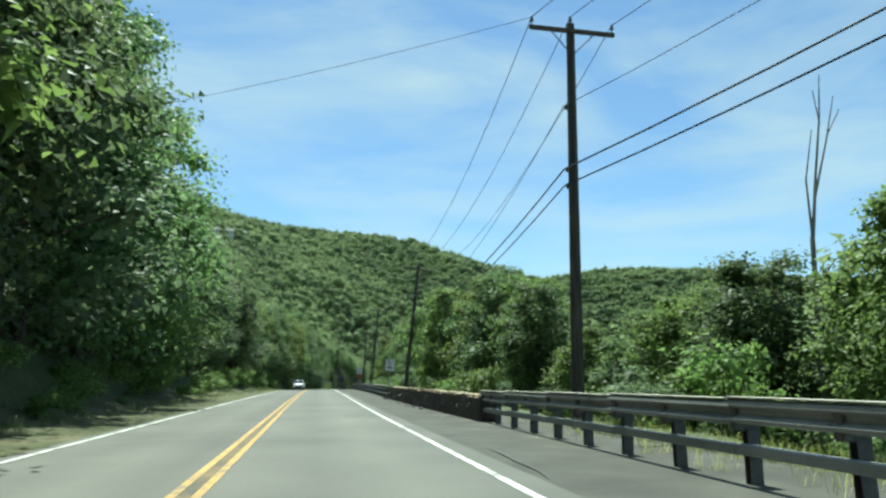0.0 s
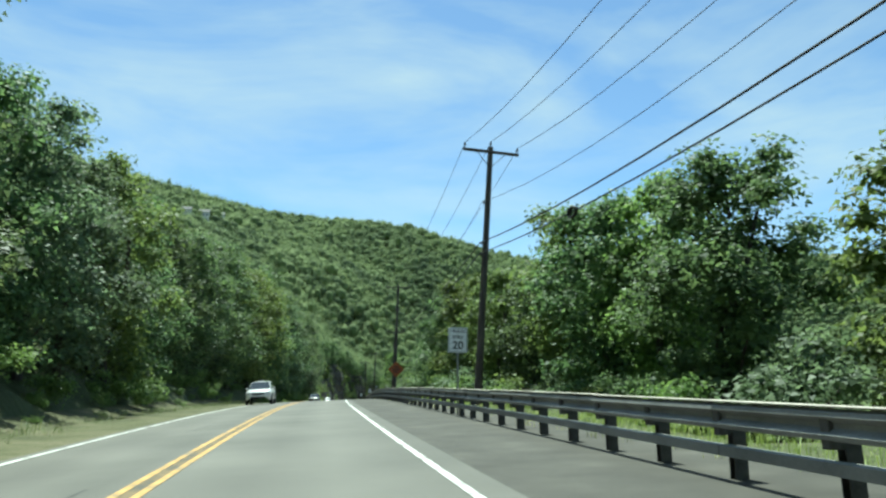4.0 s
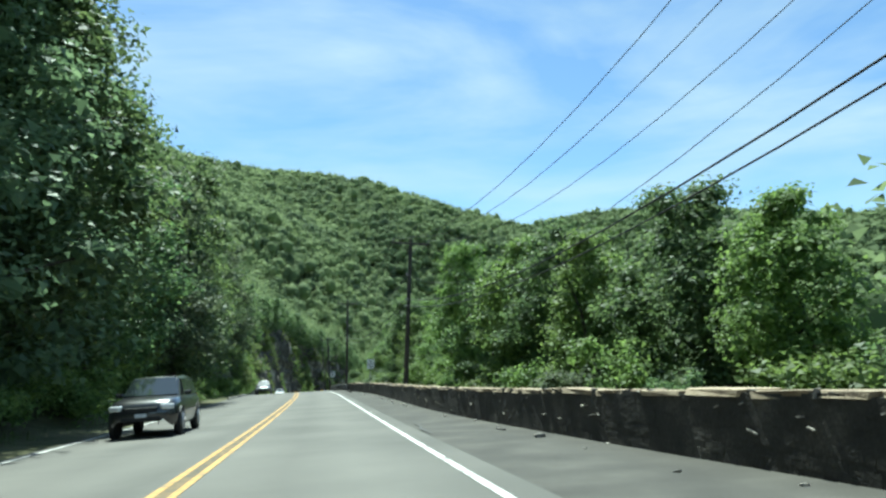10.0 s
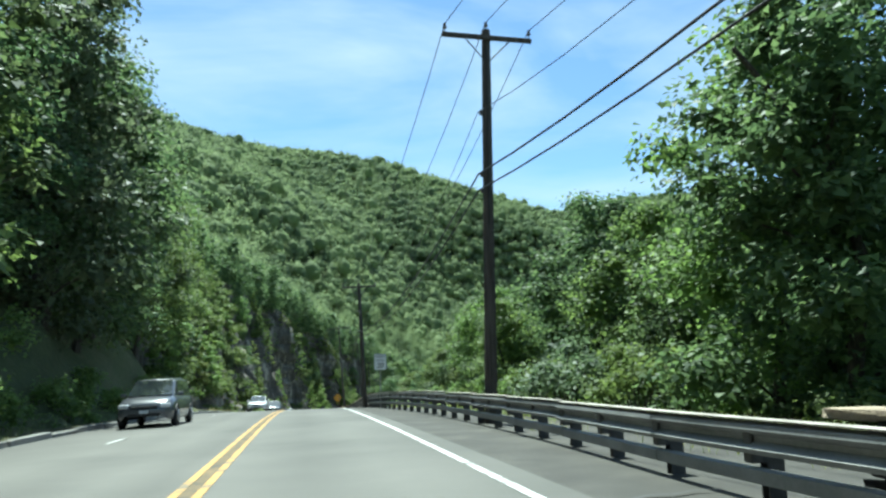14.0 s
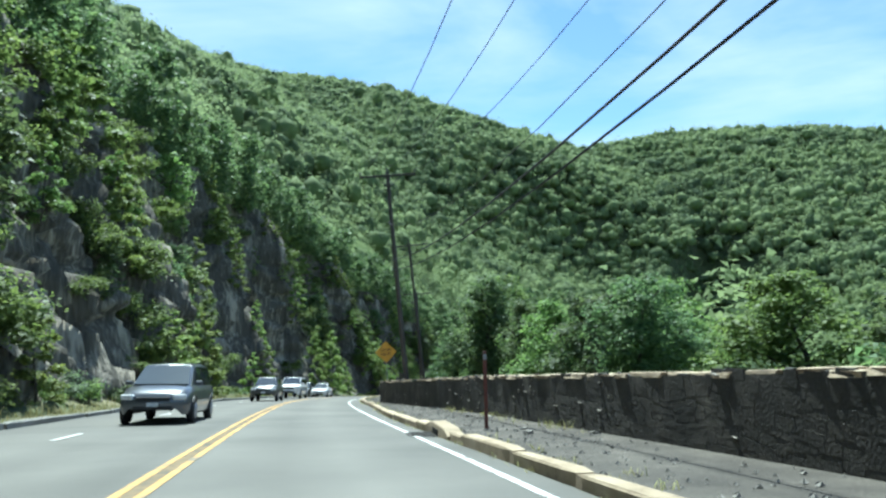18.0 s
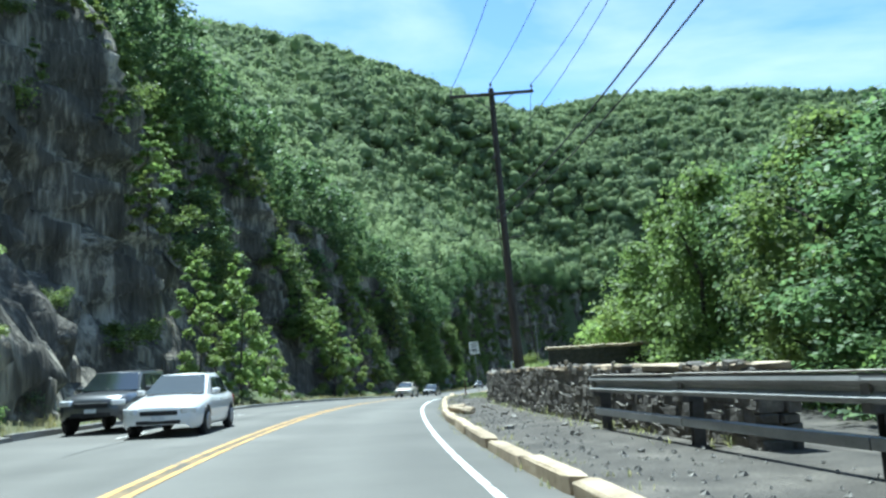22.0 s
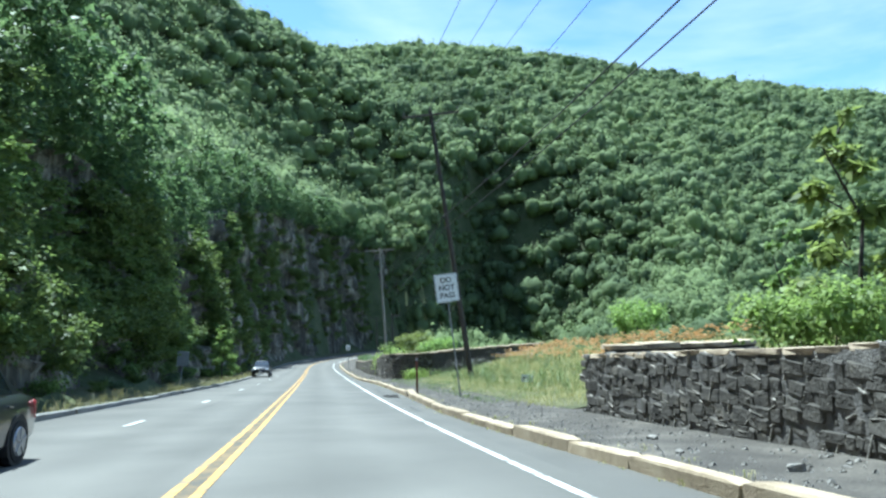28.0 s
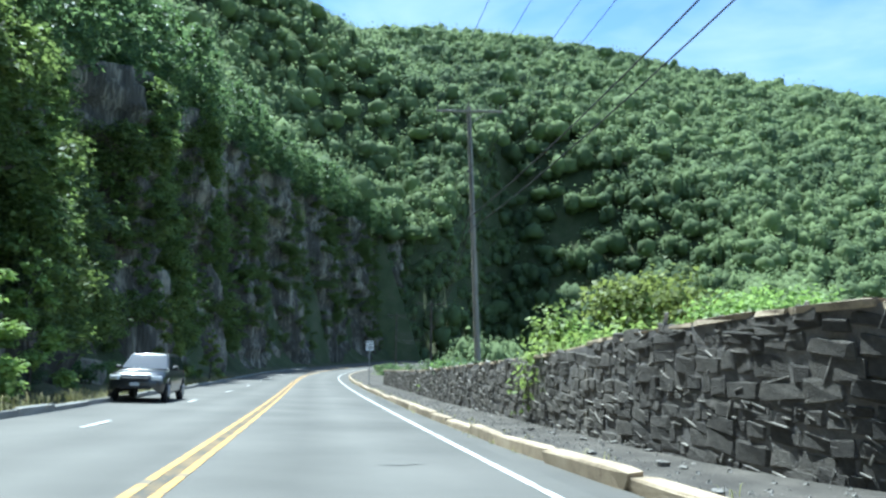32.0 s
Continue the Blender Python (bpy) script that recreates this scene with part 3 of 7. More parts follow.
for x_, y_, _ in HOUSES:
    ahead, aside = 0.29 * (fx - x_) - 0.957 * (fy - y_), 0.957 * (fx - x_) + 0.29 * (fy - y_)
    keep &= ~((np.abs(aside) < 5.5) & (ahead > -5) & (ahead < 20))
keep &= (beyond < 14) & (crest_gap(fx, fy, RIDGE_FAR) < 14) & (np.hypot(fx, fy - 420) < 720)
near = np.where(fs < 600, np.abs(fl) < 55, False)
gap = np.hypot(fx + 20, fy - 480)
for nm, sel, leaves, leaf, size, tall, lab in (("forest_near", keep & near, 150, 0.5, 1.1, 1.0, "dense green forest rising behind the roadside trees"),
                                               ("forest_middle", keep & ~near & (gap < 330), 50, 0.85, 1.3, 1.0, "green forest on the slopes beside the valley"),
                                               ("forest_far", keep & ~near & (gap >= 330), 32, 1.1, 1.45, 1.0, "far hills covered in dense summer forest")):
    i = np.flatnonzero(sel)
    i = i[rng.random(len(i)) > (0.09 if nm == "forest_far" else 0.0)]
    giant = np.where(rng.random(len(i)) < (0.0 if nm == "forest_near" else 0.14), 1.25, 1.0)
    r = rng.uniform(2.3, 5.2, len(i)) * size * giant
    h = rng.uniform(7.0, 13.0, len(i)) * tall * giant ** 0.5
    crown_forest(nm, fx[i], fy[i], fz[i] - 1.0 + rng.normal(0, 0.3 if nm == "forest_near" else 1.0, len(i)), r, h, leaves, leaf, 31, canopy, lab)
rest = (((fs < 300) & (fl < -48) & (fl > -190)) | ((fs < 420) & (fl > 60) & (fl < 260) & (fy < 430))) & (rng.random(fx.shape) < 0.42)
i = np.flatnonzero(rest)
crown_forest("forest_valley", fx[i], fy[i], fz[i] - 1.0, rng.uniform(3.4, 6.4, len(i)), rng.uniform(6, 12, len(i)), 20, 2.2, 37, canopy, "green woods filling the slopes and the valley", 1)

bx, by = np.meshgrid(np.arange(82, 160, 2.6), np.arange(720, 784, 2.6), indexing="ij")
bx, by = (bx + rng.uniform(-1, 1, bx.shape)).ravel(), (by + rng.uniform(-1, 1, by.shape)).ravel()
_, bs, bl = terrain_z(bx, by)
iu, iv = ((bx + 320) / 10).astype(int), ((by + 60) / 10).astype(int)
u, v = (bx + 320) / 10 - iu, (by + 60) / 10 - iv
bz = hz[iu, iv] * (1 - u) * (1 - v) + hz[iu + 1, iv] * u * (1 - v) + hz[iu, iv + 1] * (1 - u) * v + hz[iu + 1, iv + 1] * u * v
i = np.flatnonzero((bs > 757) & (np.abs(bl) > 8.5))
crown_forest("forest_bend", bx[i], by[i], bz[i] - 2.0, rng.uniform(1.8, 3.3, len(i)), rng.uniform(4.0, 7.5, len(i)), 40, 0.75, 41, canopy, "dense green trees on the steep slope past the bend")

gx, gy = np.meshgrid(np.linspace(-3500, 3500, 36), np.linspace(-3000, 4500, 36), indexing="ij")
far_land = height_sheet("valley_floor", gx, gy, np.full(gx.shape, VALLEY - 3.0), soil)
tagged(far_land, "flat green valley floor reaching the horizon", "ground", kind="structure")

# ---- road ----
road = ribbon("road", -34, S_END, 2.0, [(off(edge_left, -0.35), -0.01), (off(edge_left, 1.2), 0.0), (centre, 0.02), (edge_right, 0.0), (off(edge_right, 0.45), -0.005)], road_asphalt)
uv_ = road.data.uv_layers.new(name="lanes")
_rs = np.linspace(-34, S_END, len(road.data.vertices) // 5)
_ru = np.stack([edge_left(_rs) - 0.35 - centre(_rs), edge_left(_rs) + 1.2 - centre(_rs), 0 * _rs, edge_right(_rs) - centre(_rs), edge_right(_rs) + 0.45 - centre(_rs)], 1).ravel()
_li = np.empty(len(road.data.loops), np.int32)
road.data.loops.foreach_get("vertex_index", _li)
uv_.data.foreach_set("uv", np.stack([_ru[_li], np.repeat(_rs, 5)[_li]], 1).ravel())
tagged(road, "smooth grey asphalt road with a lighter worn lane", "road", kind="structure")
sh_out = along((-45, 6.4), (20, 6.4), (59.7, 5.6), (109, 6.2), (148.5, 6.8), (188.2, 7.0), (213.2, 6.0), (258.1, 5.8), (297.4, 5.6), (315.3, 6.0), (327.4, 7.0), (1010, 7.0))
shoulder = ribbon("shoulder", -34, 322, 2.0, [(off(edge_right, 0.4), -0.012), (off(edge_right, 1.8), -0.03), (sh_out, -0.07), (off(sh_out, 1.6), -0.25)], shoulder_asphalt)
tagged(shoulder, "patched grey asphalt shoulder beside the guard rail", "road shoulder", kind="structure")
gutter = ribbon("gutter", 318, S_END, 2.0, [(off(edge_right, 0.4), -0.012), (off(kerb_right, 0.1), -0.03)], asphalt)
tagged(gutter, "narrow asphalt gutter strip between line and kerb", "road", kind="structure")


def rise_in(h):
    """A height that comes up out of the shoulder where the kerb begins."""
    return lambda s: h - 0.22 * np.clip((324 - s) / 8, 0, 1)


walkway = ribbon("pavement", 315, S_END, 2.0, [(off(kerb_right, d), rise_in(h)) for d, h in ((0.2, 0.10), (1.2, 0.12), (3.6, 0.14), (7.5, 0.12), (16, -0.4))], gravel_mat)
tagged(walkway, "dark cracked asphalt and gravel behind the kerb", "pavement", kind="structure")
left_verge = ribbon("verge", -34, S_END, 2.0, [(lambda s: -left_foot(s) - 1.0, 0.5), (lambda s: -left_foot(s) + 0.3, 0.08), (off(edge_left, -0.3), -0.03)], grass_mat_ground)
tagged(left_verge, "weedy earth verge at the foot of the slope", "verge", kind="structure")


def stripe(name, s0, s1, mid, width, mat, lift, label):
    ob = ribbon(name, s0, s1, 2.0, [(off(mid, -width / 2), lift), (off(mid, width / 2), lift)], mat)
    return tagged(ob, label, "road marking", kind="structure")


stripe("centre_strip", -34, S_END, centre, 0.15, seam_dirt, 0.0245, "brown worn strip between the yellow lines")
stripe("centre_line", -34, S_END, off(centre, -0.135), 0.11, yellow_paint, 0.026, "worn yellow centre line on the asphalt")
stripe("centre_line", -34, S_END, off(centre, 0.135), 0.11, yellow_paint, 0.026, "worn yellow centre line on the asphalt")
stripe("edge_line", -34, S_END, edge_right, 0.108, white_paint, 0.006, "white edge line along the shoulder")
stripe("edge_line", -34, 225, edge_left, 0.13, white_paint, 0.004, "white edge line along the far verge")
for i in range(38):
    s = float(np.interp(i, (-1, 0, 6, 7, 14, 16, 17, 22, 23, 24, 38), (261.5, 271.5, 331.7, 342, 418, 439.3, 449.9, 507, 519.9, 532.1, 703)))
    stripe("lane_dash", s, s + 2.0, lane_left, 0.11, white_paint, 0.02, "short white lane dash between two lanes")

# ---- guard rails ----
rail_runs = [(-24, 21.8, along((-24, 4.85), (0, 4.85), (21.8, 4.85)), along((-24, 0.2), (8, 0.2), (22, 0.1))), (48.6, 183.2, along((48.6, 4.3), (59.7, 4.35), (89.4, 4.5), (138.6, 4.9), (160, 4.95), (171.5, 4.85), (177.5, 4.6), (183.2, 4.55)), along((48.6, 0.06), (138, 0.04), (158, 0.0), (170, -0.06), (183.2, -0.09))),
             (256.5, 311.2, along((256.5, 3.70), (259.3, 3.72), (263.1, 3.9), (278, 4.1), (294.5, 3.9), (303.2, 4.1), (311.2, 4.7)), along((250.7, -0.1), (263, -0.08), (284, 0.05), (311.2, 0.06))), (370.1, 402.5, along((370.1, 3.3), (374.1, 3.75), (382.2, 4.7), (389.9, 4.95), (397.6, 4.8), (402.5, 4.75)), along((370, 0.36), (403, 0.36)), 3.56)]
W_FORM = [(0.0, 0.44), (-0.075, 0.46), (-0.085, 0.50), (0.0, 0.555), (0.0, 0.60), (-0.085, 0.655), (-0.075, 0.70), (0.0, 0.72)]
TOP_FORM = [(0.02, 0.725), (-0.08, 0.735), (-0.085, 0.748), (0.02, 0.752)]
LOW_FORM = [(0.02, 0.17), (-0.07, 0.18), (-0.075, 0.29), (0.02, 0.30)]
post_bm = bmesh.new()
box(post_bm, 0.16, 0.012, 1.18, (0.0, -0.05, 0.13))
box(post_bm, 0.16, 0.012, 1.18, (0.0, 0.05, 0.13))
box(post_bm, 0.012, 0.10, 1.18, (0.0, 0, 0.13))
post_me = bpy.data.meshes.new("post")
post_bm.to_mesh(post_me)
post_bm.free()
post_me.materials.append(post_steel)
block_bm = bmesh.new()
box(block_bm, 0.16, 0.12, 0.32, (-0.15, 0, 0.58), bevel=0.01)
block_me = bpy.data.meshes.new("spacer_block")
block_bm.to_mesh(block_me)
block_bm.free()
block_me.materials.append(post_steel)
POST_STEP = 1.78
for s0, s1, lat, lift, *wide_step in rail_runs:
    rail = empty("guard_rail", Matrix(), "weathered galvanised steel guard rail on dark posts beside the shoulder", "guard rail", "roadside guard rails")
    n = int((s1 - s0) / POST_STEP)
    for i in range(0, n, 2):
        a, b = s0 + i * POST_STEP, min(s0 + (i + 2) * POST_STEP, s1)
        sag = float(rng.normal(0, 0.004)) + float(lift((a + b) / 2))
        ribbon("beam", a, b + 0.12, 0.9, [(off(lat, d - 0.006 * (i % 4 // 2)), h + sag) for d, h in W_FORM], galv, rail, smooth=False)
        ribbon("top_rail", a, b + 0.1, 0.9, [(off(lat, d), h + sag) for d, h in TOP_FORM], galv_worn, rail, closed=True, label="pale worn top edge")
        ribbon("low_rail", a, b - 0.02, 0.9, [(off(lat, d + 0.02), h + 0.6 * sag) for d, h in LOW_FORM], galv, rail, closed=True, label="lower rub rail")
    step = wide_step[0] if wide_step else POST_STEP
    for i in range(int((s1 - s0) / step) + 1):
        s = s0 + i * step
        for nm, me in (("post", post_me), ("spacer_block", block_me)):
            o = new(nm, me)
            o.parent = rail
            o.matrix_world = stand(s, float(lat(s)) + 0.18, -0.06 + float(lift(s)), lean=float(rng.normal(0, 1.0)))

# ---- utility poles ----
POLES = [(18.0, 6.5, 11.1, 0, 0.3), (58.5, 6.45, 10.4, 0, 4.8), (102.6, 6.5, 11.2, 0, 4.4), (149.2, 7.0, 11.7, 0, 2.0), (182.4, 8.15, 10.35, 0, 3.2), (228.7, 5.8, 10.1, 0, 3.3),
         (270.5, 4.45, 10.5, 0, 1.2), (306, 4.1, 9.0, 0, -2.8), (370.2, 5.03, 14.3, 0, -4.4), (394, 7.65, 14.5, 0, -5.3), (418.7, 6.3, 13.0, 0, -2.2), (454, 8.45, 14.1, 0, -4.7),
         (520.5, 9.2, 17.1, 0, -7.4), (565.5, 8.2, 15.3, 1, -2.7), (623, 13.8, 9.9, 0, 0.0), (672, 8.0, 11.0, 0, 0.0)]


def utility_pole(s, l, high, grey, lean):
    """A round wooden pole with crossarm, braces, insulators and a few fittings. Gives the places where wires hang."""
    ob = empty("utility_pole", stand(s, l, -0.6 if l < 8 else -0.8, lean=lean), "pale grey weathered wooden utility pole" if grey else "dark brown wooden utility pole with a crossarm and three insulators", "utility pole", "roadside utility poles")
    wood = pole_grey if grey else pole_wood
    arm = 2.5 if s < 350 else 3.5
    top = high + 0.6
    bm = bmesh.new()
    rod(bm, (0, 0, 0), (0, 0, top), 0.17, 0.115, 14)
    part("pole_shaft", bm, wood, ob)
    bm = bmesh.new()
    box(bm, arm, 0.10, 0.12, (0, -0.15, top - 0.28), bevel=0.01)
    part("crossarm", bm, wood, ob)
    for q in (-1, 1):
        bm = bmesh.new()
        rod(bm, (0.25 * arm * q, -0.16, top - 0.34), (0.06 * q, -0.13, top - 0.95), 0.018, 0.018, 6)
        part("brace", bm, post_steel, ob, "thin steel crossarm brace")
    spots = []
    for x, z in ((-arm / 2 + 0.07, top - 0.22), (0.0, top), (arm / 2 - 0.07, top - 0.22)):
        bm = bmesh.new()
        rod(bm, (x, -0.15 if x else 0, z), (x, -0.15 if x else 0, z + 0.14), 0.018, 0.018, 8)
        rod(bm, (x, -0.15 if x else 0, z + 0.12), (x, -0.15 if x else 0, z + 0.18), 0.06, 0.05, 10)
        rod(bm, (x, -0.15 if x else 0, z + 0.18), (x, -0.15 if x else 0, z + 0.26), 0.045, 0.03, 10)
        part("insulator", bm, porcelain, ob, "brown porcelain pin insulator")
        spots.append(Vector((x, -0.15 if x else 0, z + 0.24)))
    for z in (top * 0.785, top * 0.63, top * 0.59):
        bm = bmesh.new()
        box(bm, 0.10, 0.12, 0.14, (-0.15, 0, z), bevel=0.015)
        rod(bm, (-0.10, 0, z), (-0.27, 0, z), 0.012, 0.012, 6)
        part("cable_bracket", bm, post_steel, ob, "small dark cable bracket")
        spots.append(Vector((-0.25, 0, z)))
    bm = bmesh.new()
    rod(bm, (-0.02, -0.125, top - 0.5), (-0.02, -0.158, top - 5.5), 0.012, 0.012, 5)
    part("ground_wire", bm, wire_mat, ob, "thin wire stapled down the shaft")
    return [ob.matrix_world @ q for q in spots]


hangs = [utility_pole(*q) for q in POLES]


def wire(name, a, b, r, sag, label):
    """A sagging cable between two places, as a thin tube."""
    n, k = 14, 5
    d = (b - a).normalized()
    sx = d.cross(Vector((0, 0, 1))).normalized()
    sz = sx.cross(d)
    v, f = [], []
    for i in range(n + 1):
        u = i / n
        c = a.lerp(b, u) - Vector((0, 0, sag * 4 * u * (1 - u)))
        for j in range(k):
            w = 2 * math.pi * j / k
            v.append(c + sx * (r * math.cos(w)) + sz * (r * math.sin(w)))
    for i in range(n):
        for j in range(k):
            f.append((i * k + j, i * k + (j + 1) % k, (i + 1) * k + (j + 1) % k, (i + 1) * k + j))
    return tagged(mesh_object(name, v, f, wire_mat, smooth=True), label, "overhead wire", "overhead wires")


first = hangs[0]
before = [q + Vector(on_road(-30, 17.5)) - Vector(on_road(18, 6.5)) + Vector((0, 0, 3.6)) for q in first]
SLACK = [1, 1, 1, 0.8, 0.75, 1.6, 1.25, 1, 1.7, 0.8, 0.7, 0.7, 0.8, 0.8, 1, 1]
for a, b, slack in zip([before] + hangs[:-1], hangs, SLACK):
    for i in range(6):
        r, sag = ((0.012, 1.65), (0.012, 1.65), (0.012, 1.65), (0.010, 1.8), (0.024, 1.0), (0.021, 0.95))[i]
        wire("overhead_cable" if i > 3 else "overhead_wire", a[i], b[i], r, sag * slack, "thick black telephone cable slung between poles" if i > 3 else "thin dark power wire between poles")

wire("span_wire", hangs[0][0], Vector(on_road(26, -10.5, 10.0)), 0.008, 0.25, "thin span wire crossing the road into the trees")

# ---- kerbs, in cast or cut pieces ----


def worn_block(name, seed, mat, rough=0.08):
    """A unit block with worn, uneven edges, its base at z = 0; sides run from -0.5 to 0.5."""
    r = random.Random(seed)
    bm = bmesh.new()
    bmesh.ops.create_cube(bm, size=1)
    bmesh.ops.translate(bm, verts=bm.verts, vec=(0, 0, 0.5))
    bmesh.ops.bevel(bm, geom=bm.edges[:], offset=0.10, segments=1, affect="EDGES", profile=0.6)
    for v in bm.verts:
        v.co += Vector((r.uniform(-1, 1), r.uniform(-1, 1), r.uniform(-1, 1))) * rough
    me = bpy.data.meshes.new(name)
    bm.to_mesh(me)
    bm.free()
    me.materials.append(mat)
    return me


kerb_forms = [worn_block("kerb_stone", 40 + i, kerb_mat, 0.035) for i in range(5)]
grey_kerb = noisy("grey_kerb_concrete", [(0.3, (0.16, 0.155, 0.14)), (0.7, (0.32, 0.31, 0.28))], 1.5, 22, 0.9, bump=0.8, bump_dist=0.02, vary=0.3)
left_forms = [worn_block("kerb_stone", 60 + i, grey_kerb, 0.03) for i in range(4)]


def kerb_run(name, s0, s1, step, lat, width, high, forms, label, gap=0.0):
    run = empty(name, Matrix(), label, "kerb", kind="structure")
    s = s0
    r = random.Random(11)
    while s < s1:
        ln = step * r.uniform(0.75, 1.15)
        if r.random() > gap:
            a, b = on_road(s, float(lat(s)), -0.12), on_road(s + ln - 0.03, float(lat(s + ln)), -0.12)
            o = new("kerb_stone", r.choice(forms))
            o.parent = run
            c = (a + b) / 2
            d = Vector(b - a)
            yaw = math.atan2(-d.x, d.y) + r.gauss(0, 0.012)
            pit = math.asin(d.z / d.length) + r.gauss(0, 0.006)
            o.matrix_world = Matrix.Translation((c[0], c[1], c[2] + r.gauss(0, 0.015))) @ Euler((pit, r.gauss(0, 0.05), yaw)).to_matrix().to_4x4() @ Matrix.Diagonal((width * r.uniform(0.92, 1.08), d.length, (high + 0.12) * r.uniform(0.93, 1.05), 1))
        s += ln
    return run


kerb_run("kerb_right", 318.3, 664.7, 2.7, off(kerb_right, 0.1), 0.24, 0.17, kerb_forms, "row of worn tan concrete kerb stones, some shifted", 0.01)
kerb_run("kerb_left", 253.1, 664.7, 3.0, off(edge_left, -0.25), 0.22, 0.16, left_forms, "low grey concrete kerb at the foot of the cliff")

# ---- stone walls ----
dark_forms = [worn_block("stone", 80 + i, stone_dark, 0.035) for i in range(9)]
stone_forms = [worn_block("stone", 80 + i, stone_mat, 0.07) for i in range(9)]
cap_forms = [worn_block("cap_stone", 120 + i, cap_mat, 0.05) for i in range(6)]
rubble_v, rubble_f = [], [(0, 1, 2, 3), (4, 5, 1, 0), (6, 7, 3, 2), (5, 6, 2, 1), (7, 4, 0, 3)]
for i in range(12):
    q = random.Random(500 + i)
    rubble_v.append(np.array([(-0.5 + q.uniform(-0.025, 0.025), y + q.uniform(-0.07, 0.07) - 0.02 * (y > 0) + 0.02 * (y < 0), z + q.uniform(-0.1, 0.1)) for y, z in ((-0.5, 0.02), (0.5, 0.05), (0.5, 0.95), (-0.5, 0.95))] + [(0.5, y, z) for y, z in ((-0.5, 0), (0.5, 0), (0.5, 1), (-0.5, 1))]))
_form_v = [np.array([v.co for v in me.vertices]) for me in stone_forms]
_form_f = [[tuple(q.vertices) for q in me.polygons] for me in stone_forms]


def stone_wall(name, s0, s1, lat, high, thick, label, dense=(0, 0), size=1.0, rugged=0.0, tone=None, dark=False, end=True):
    """A rubble wall: a mortar core, a face of separate stones towards the road and a row of cap stones. high: a function of the station.
    dense: the stretch whose stones are separate pieces; the others are joined."""
    r = random.Random(hash_name(name))
    core = ribbon(name, s0, s1, 0.5, [(off(lat, 0.0), -0.5), (off(lat, 0.0), lambda s: high(s) - 0.09), (off(lat, thick - 0.05), lambda s: high(s) - 0.09), (off(lat, thick - 0.05), -1.2)], tone or (stone_dark if dark else stone_core), closed=True)
    tagged(core, label, "stone wall", kind="structure")
    verts, faces, count = [], [], 0

    def swing(s):
        """Degrees by which the wall turns from the road's direction."""
        return -math.degrees(math.atan(float(lat(s + 0.5) - lat(s - 0.5))))

    def put(m, k, single):
        nonlocal count
        if single and count < 300:
            o = new("stone", (dark_forms if dark else stone_forms)[k])
            o.parent = core
            o.matrix_world = m
            count += 1
        else:
            b = sum(len(q) for q in verts)
            mm = np.array(m)
            if dark:
                verts.append(rubble_v[k] @ mm[:3, :3].T + mm[:3, 3])
                faces.extend(tuple(i + b for i in f) for f in rubble_f)
            else:
                verts.append(_form_v[k] @ mm[:3, :3].T + mm[:3, 3])
                faces.extend(tuple(i + b for i in f) for f in _form_f[k])

    mortar = []

    def smear(at, h, ln, tip):
        """A broken ridge of mortar standing a little out of the joints, pale to imitate a sunlit stone edge."""
        m = stand(at, float(lat(at)) - 0.002 + r.uniform(-0.008, 0.014), h, turn=swing(at) + r.gauss(0, 2), pitch=tip) @ Matrix.Diagonal((0.07, ln, r.uniform(0.010, 0.024), 1))
        mm = np.array(m)
        mortar.append(rubble_v[r.randrange(12)] @ mm[:3, :3].T + mm[:3, 3])

    z = -0.12
    rough = 1.0 + rugged
    top = max(high(np.linspace(s0, s1, 20)))
    while z < top - 0.1:
        rh = r.uniform(0.10, 0.25) * size
        s = s0 - r.uniform(0, 0.3)
        while s < s1 - 0.05:
            ln = r.uniform(0.12, 0.60) * size ** 0.8 * math.cos(radians(swing(s + 0.1)))
            zz, hh = z + r.gauss(0, 0.02) + 0.05 * math.sin(s * 1.9 + z * (1.2 if dark else 7)) + 0.04 * math.sin(s * 0.7 + z * 1.5), rh * r.uniform(0.8, 1.2)
            if zz + hh < float(high(s)) - 0.02 and s > s0 - 0.1:
                mid = s + ln / 2
                way = 1 / math.cos(radians(swing(mid)))
                m = stand(mid, float(lat(mid)) + (0.0265 + r.uniform(-0.0012, 0.0008) if dark else 0.10 + r.uniform(-0.018, 0.016) * rough), zz + r.gauss(0, 0.025) * rugged, turn=swing(mid) + r.gauss(0, 0.2 if dark else 2.5 * rough), lean=r.gauss(0, 0.5 if dark else 2.5 * rough), pitch=r.gauss(0, 3 + 5 * rugged))
                put(m @ Matrix.Diagonal((0.06 if dark else 0.24, ln * way * (1.03 if dark else 0.99), hh * (1.12 if dark else r.uniform(0.9, 1.06)), 1)), r.randrange(9), dense[0] <= mid <= dense[1])
                if r.random() < (0.035 if dark else 0.55):
                    smear(mid + r.uniform(-0.1, 0.1), zz + (hh if r.random() < 0.6 else 0.5 * hh), ln * r.uniform(0.25, 0.75), r.gauss(0, 14) if r.random() < 0.82 else 70)
            s += ln
        z += rh
    # stones on the end that faces oncoming traffic
    for e in ((s0,) if end else ()):
        z = -0.1
        while z < float(high(e)) - 0.15:
            rh = r.uniform(0.14, 0.26) * size
            x = 0.0
            while x < thick - 0.05:
                ln = min(r.uniform(0.2, 0.45), thick - x)
                put(stand(e + r.uniform(-0.05, 0.03), float(lat(e)) + x + ln / 2, z, turn=r.gauss(0, 4)) @ Matrix.Diagonal((ln * 0.96, 0.24, rh * 0.95, 1)), r.randrange(9), dense[0] <= e <= dense[1])
                x += ln
            z += rh
    s = s0 - 0.05
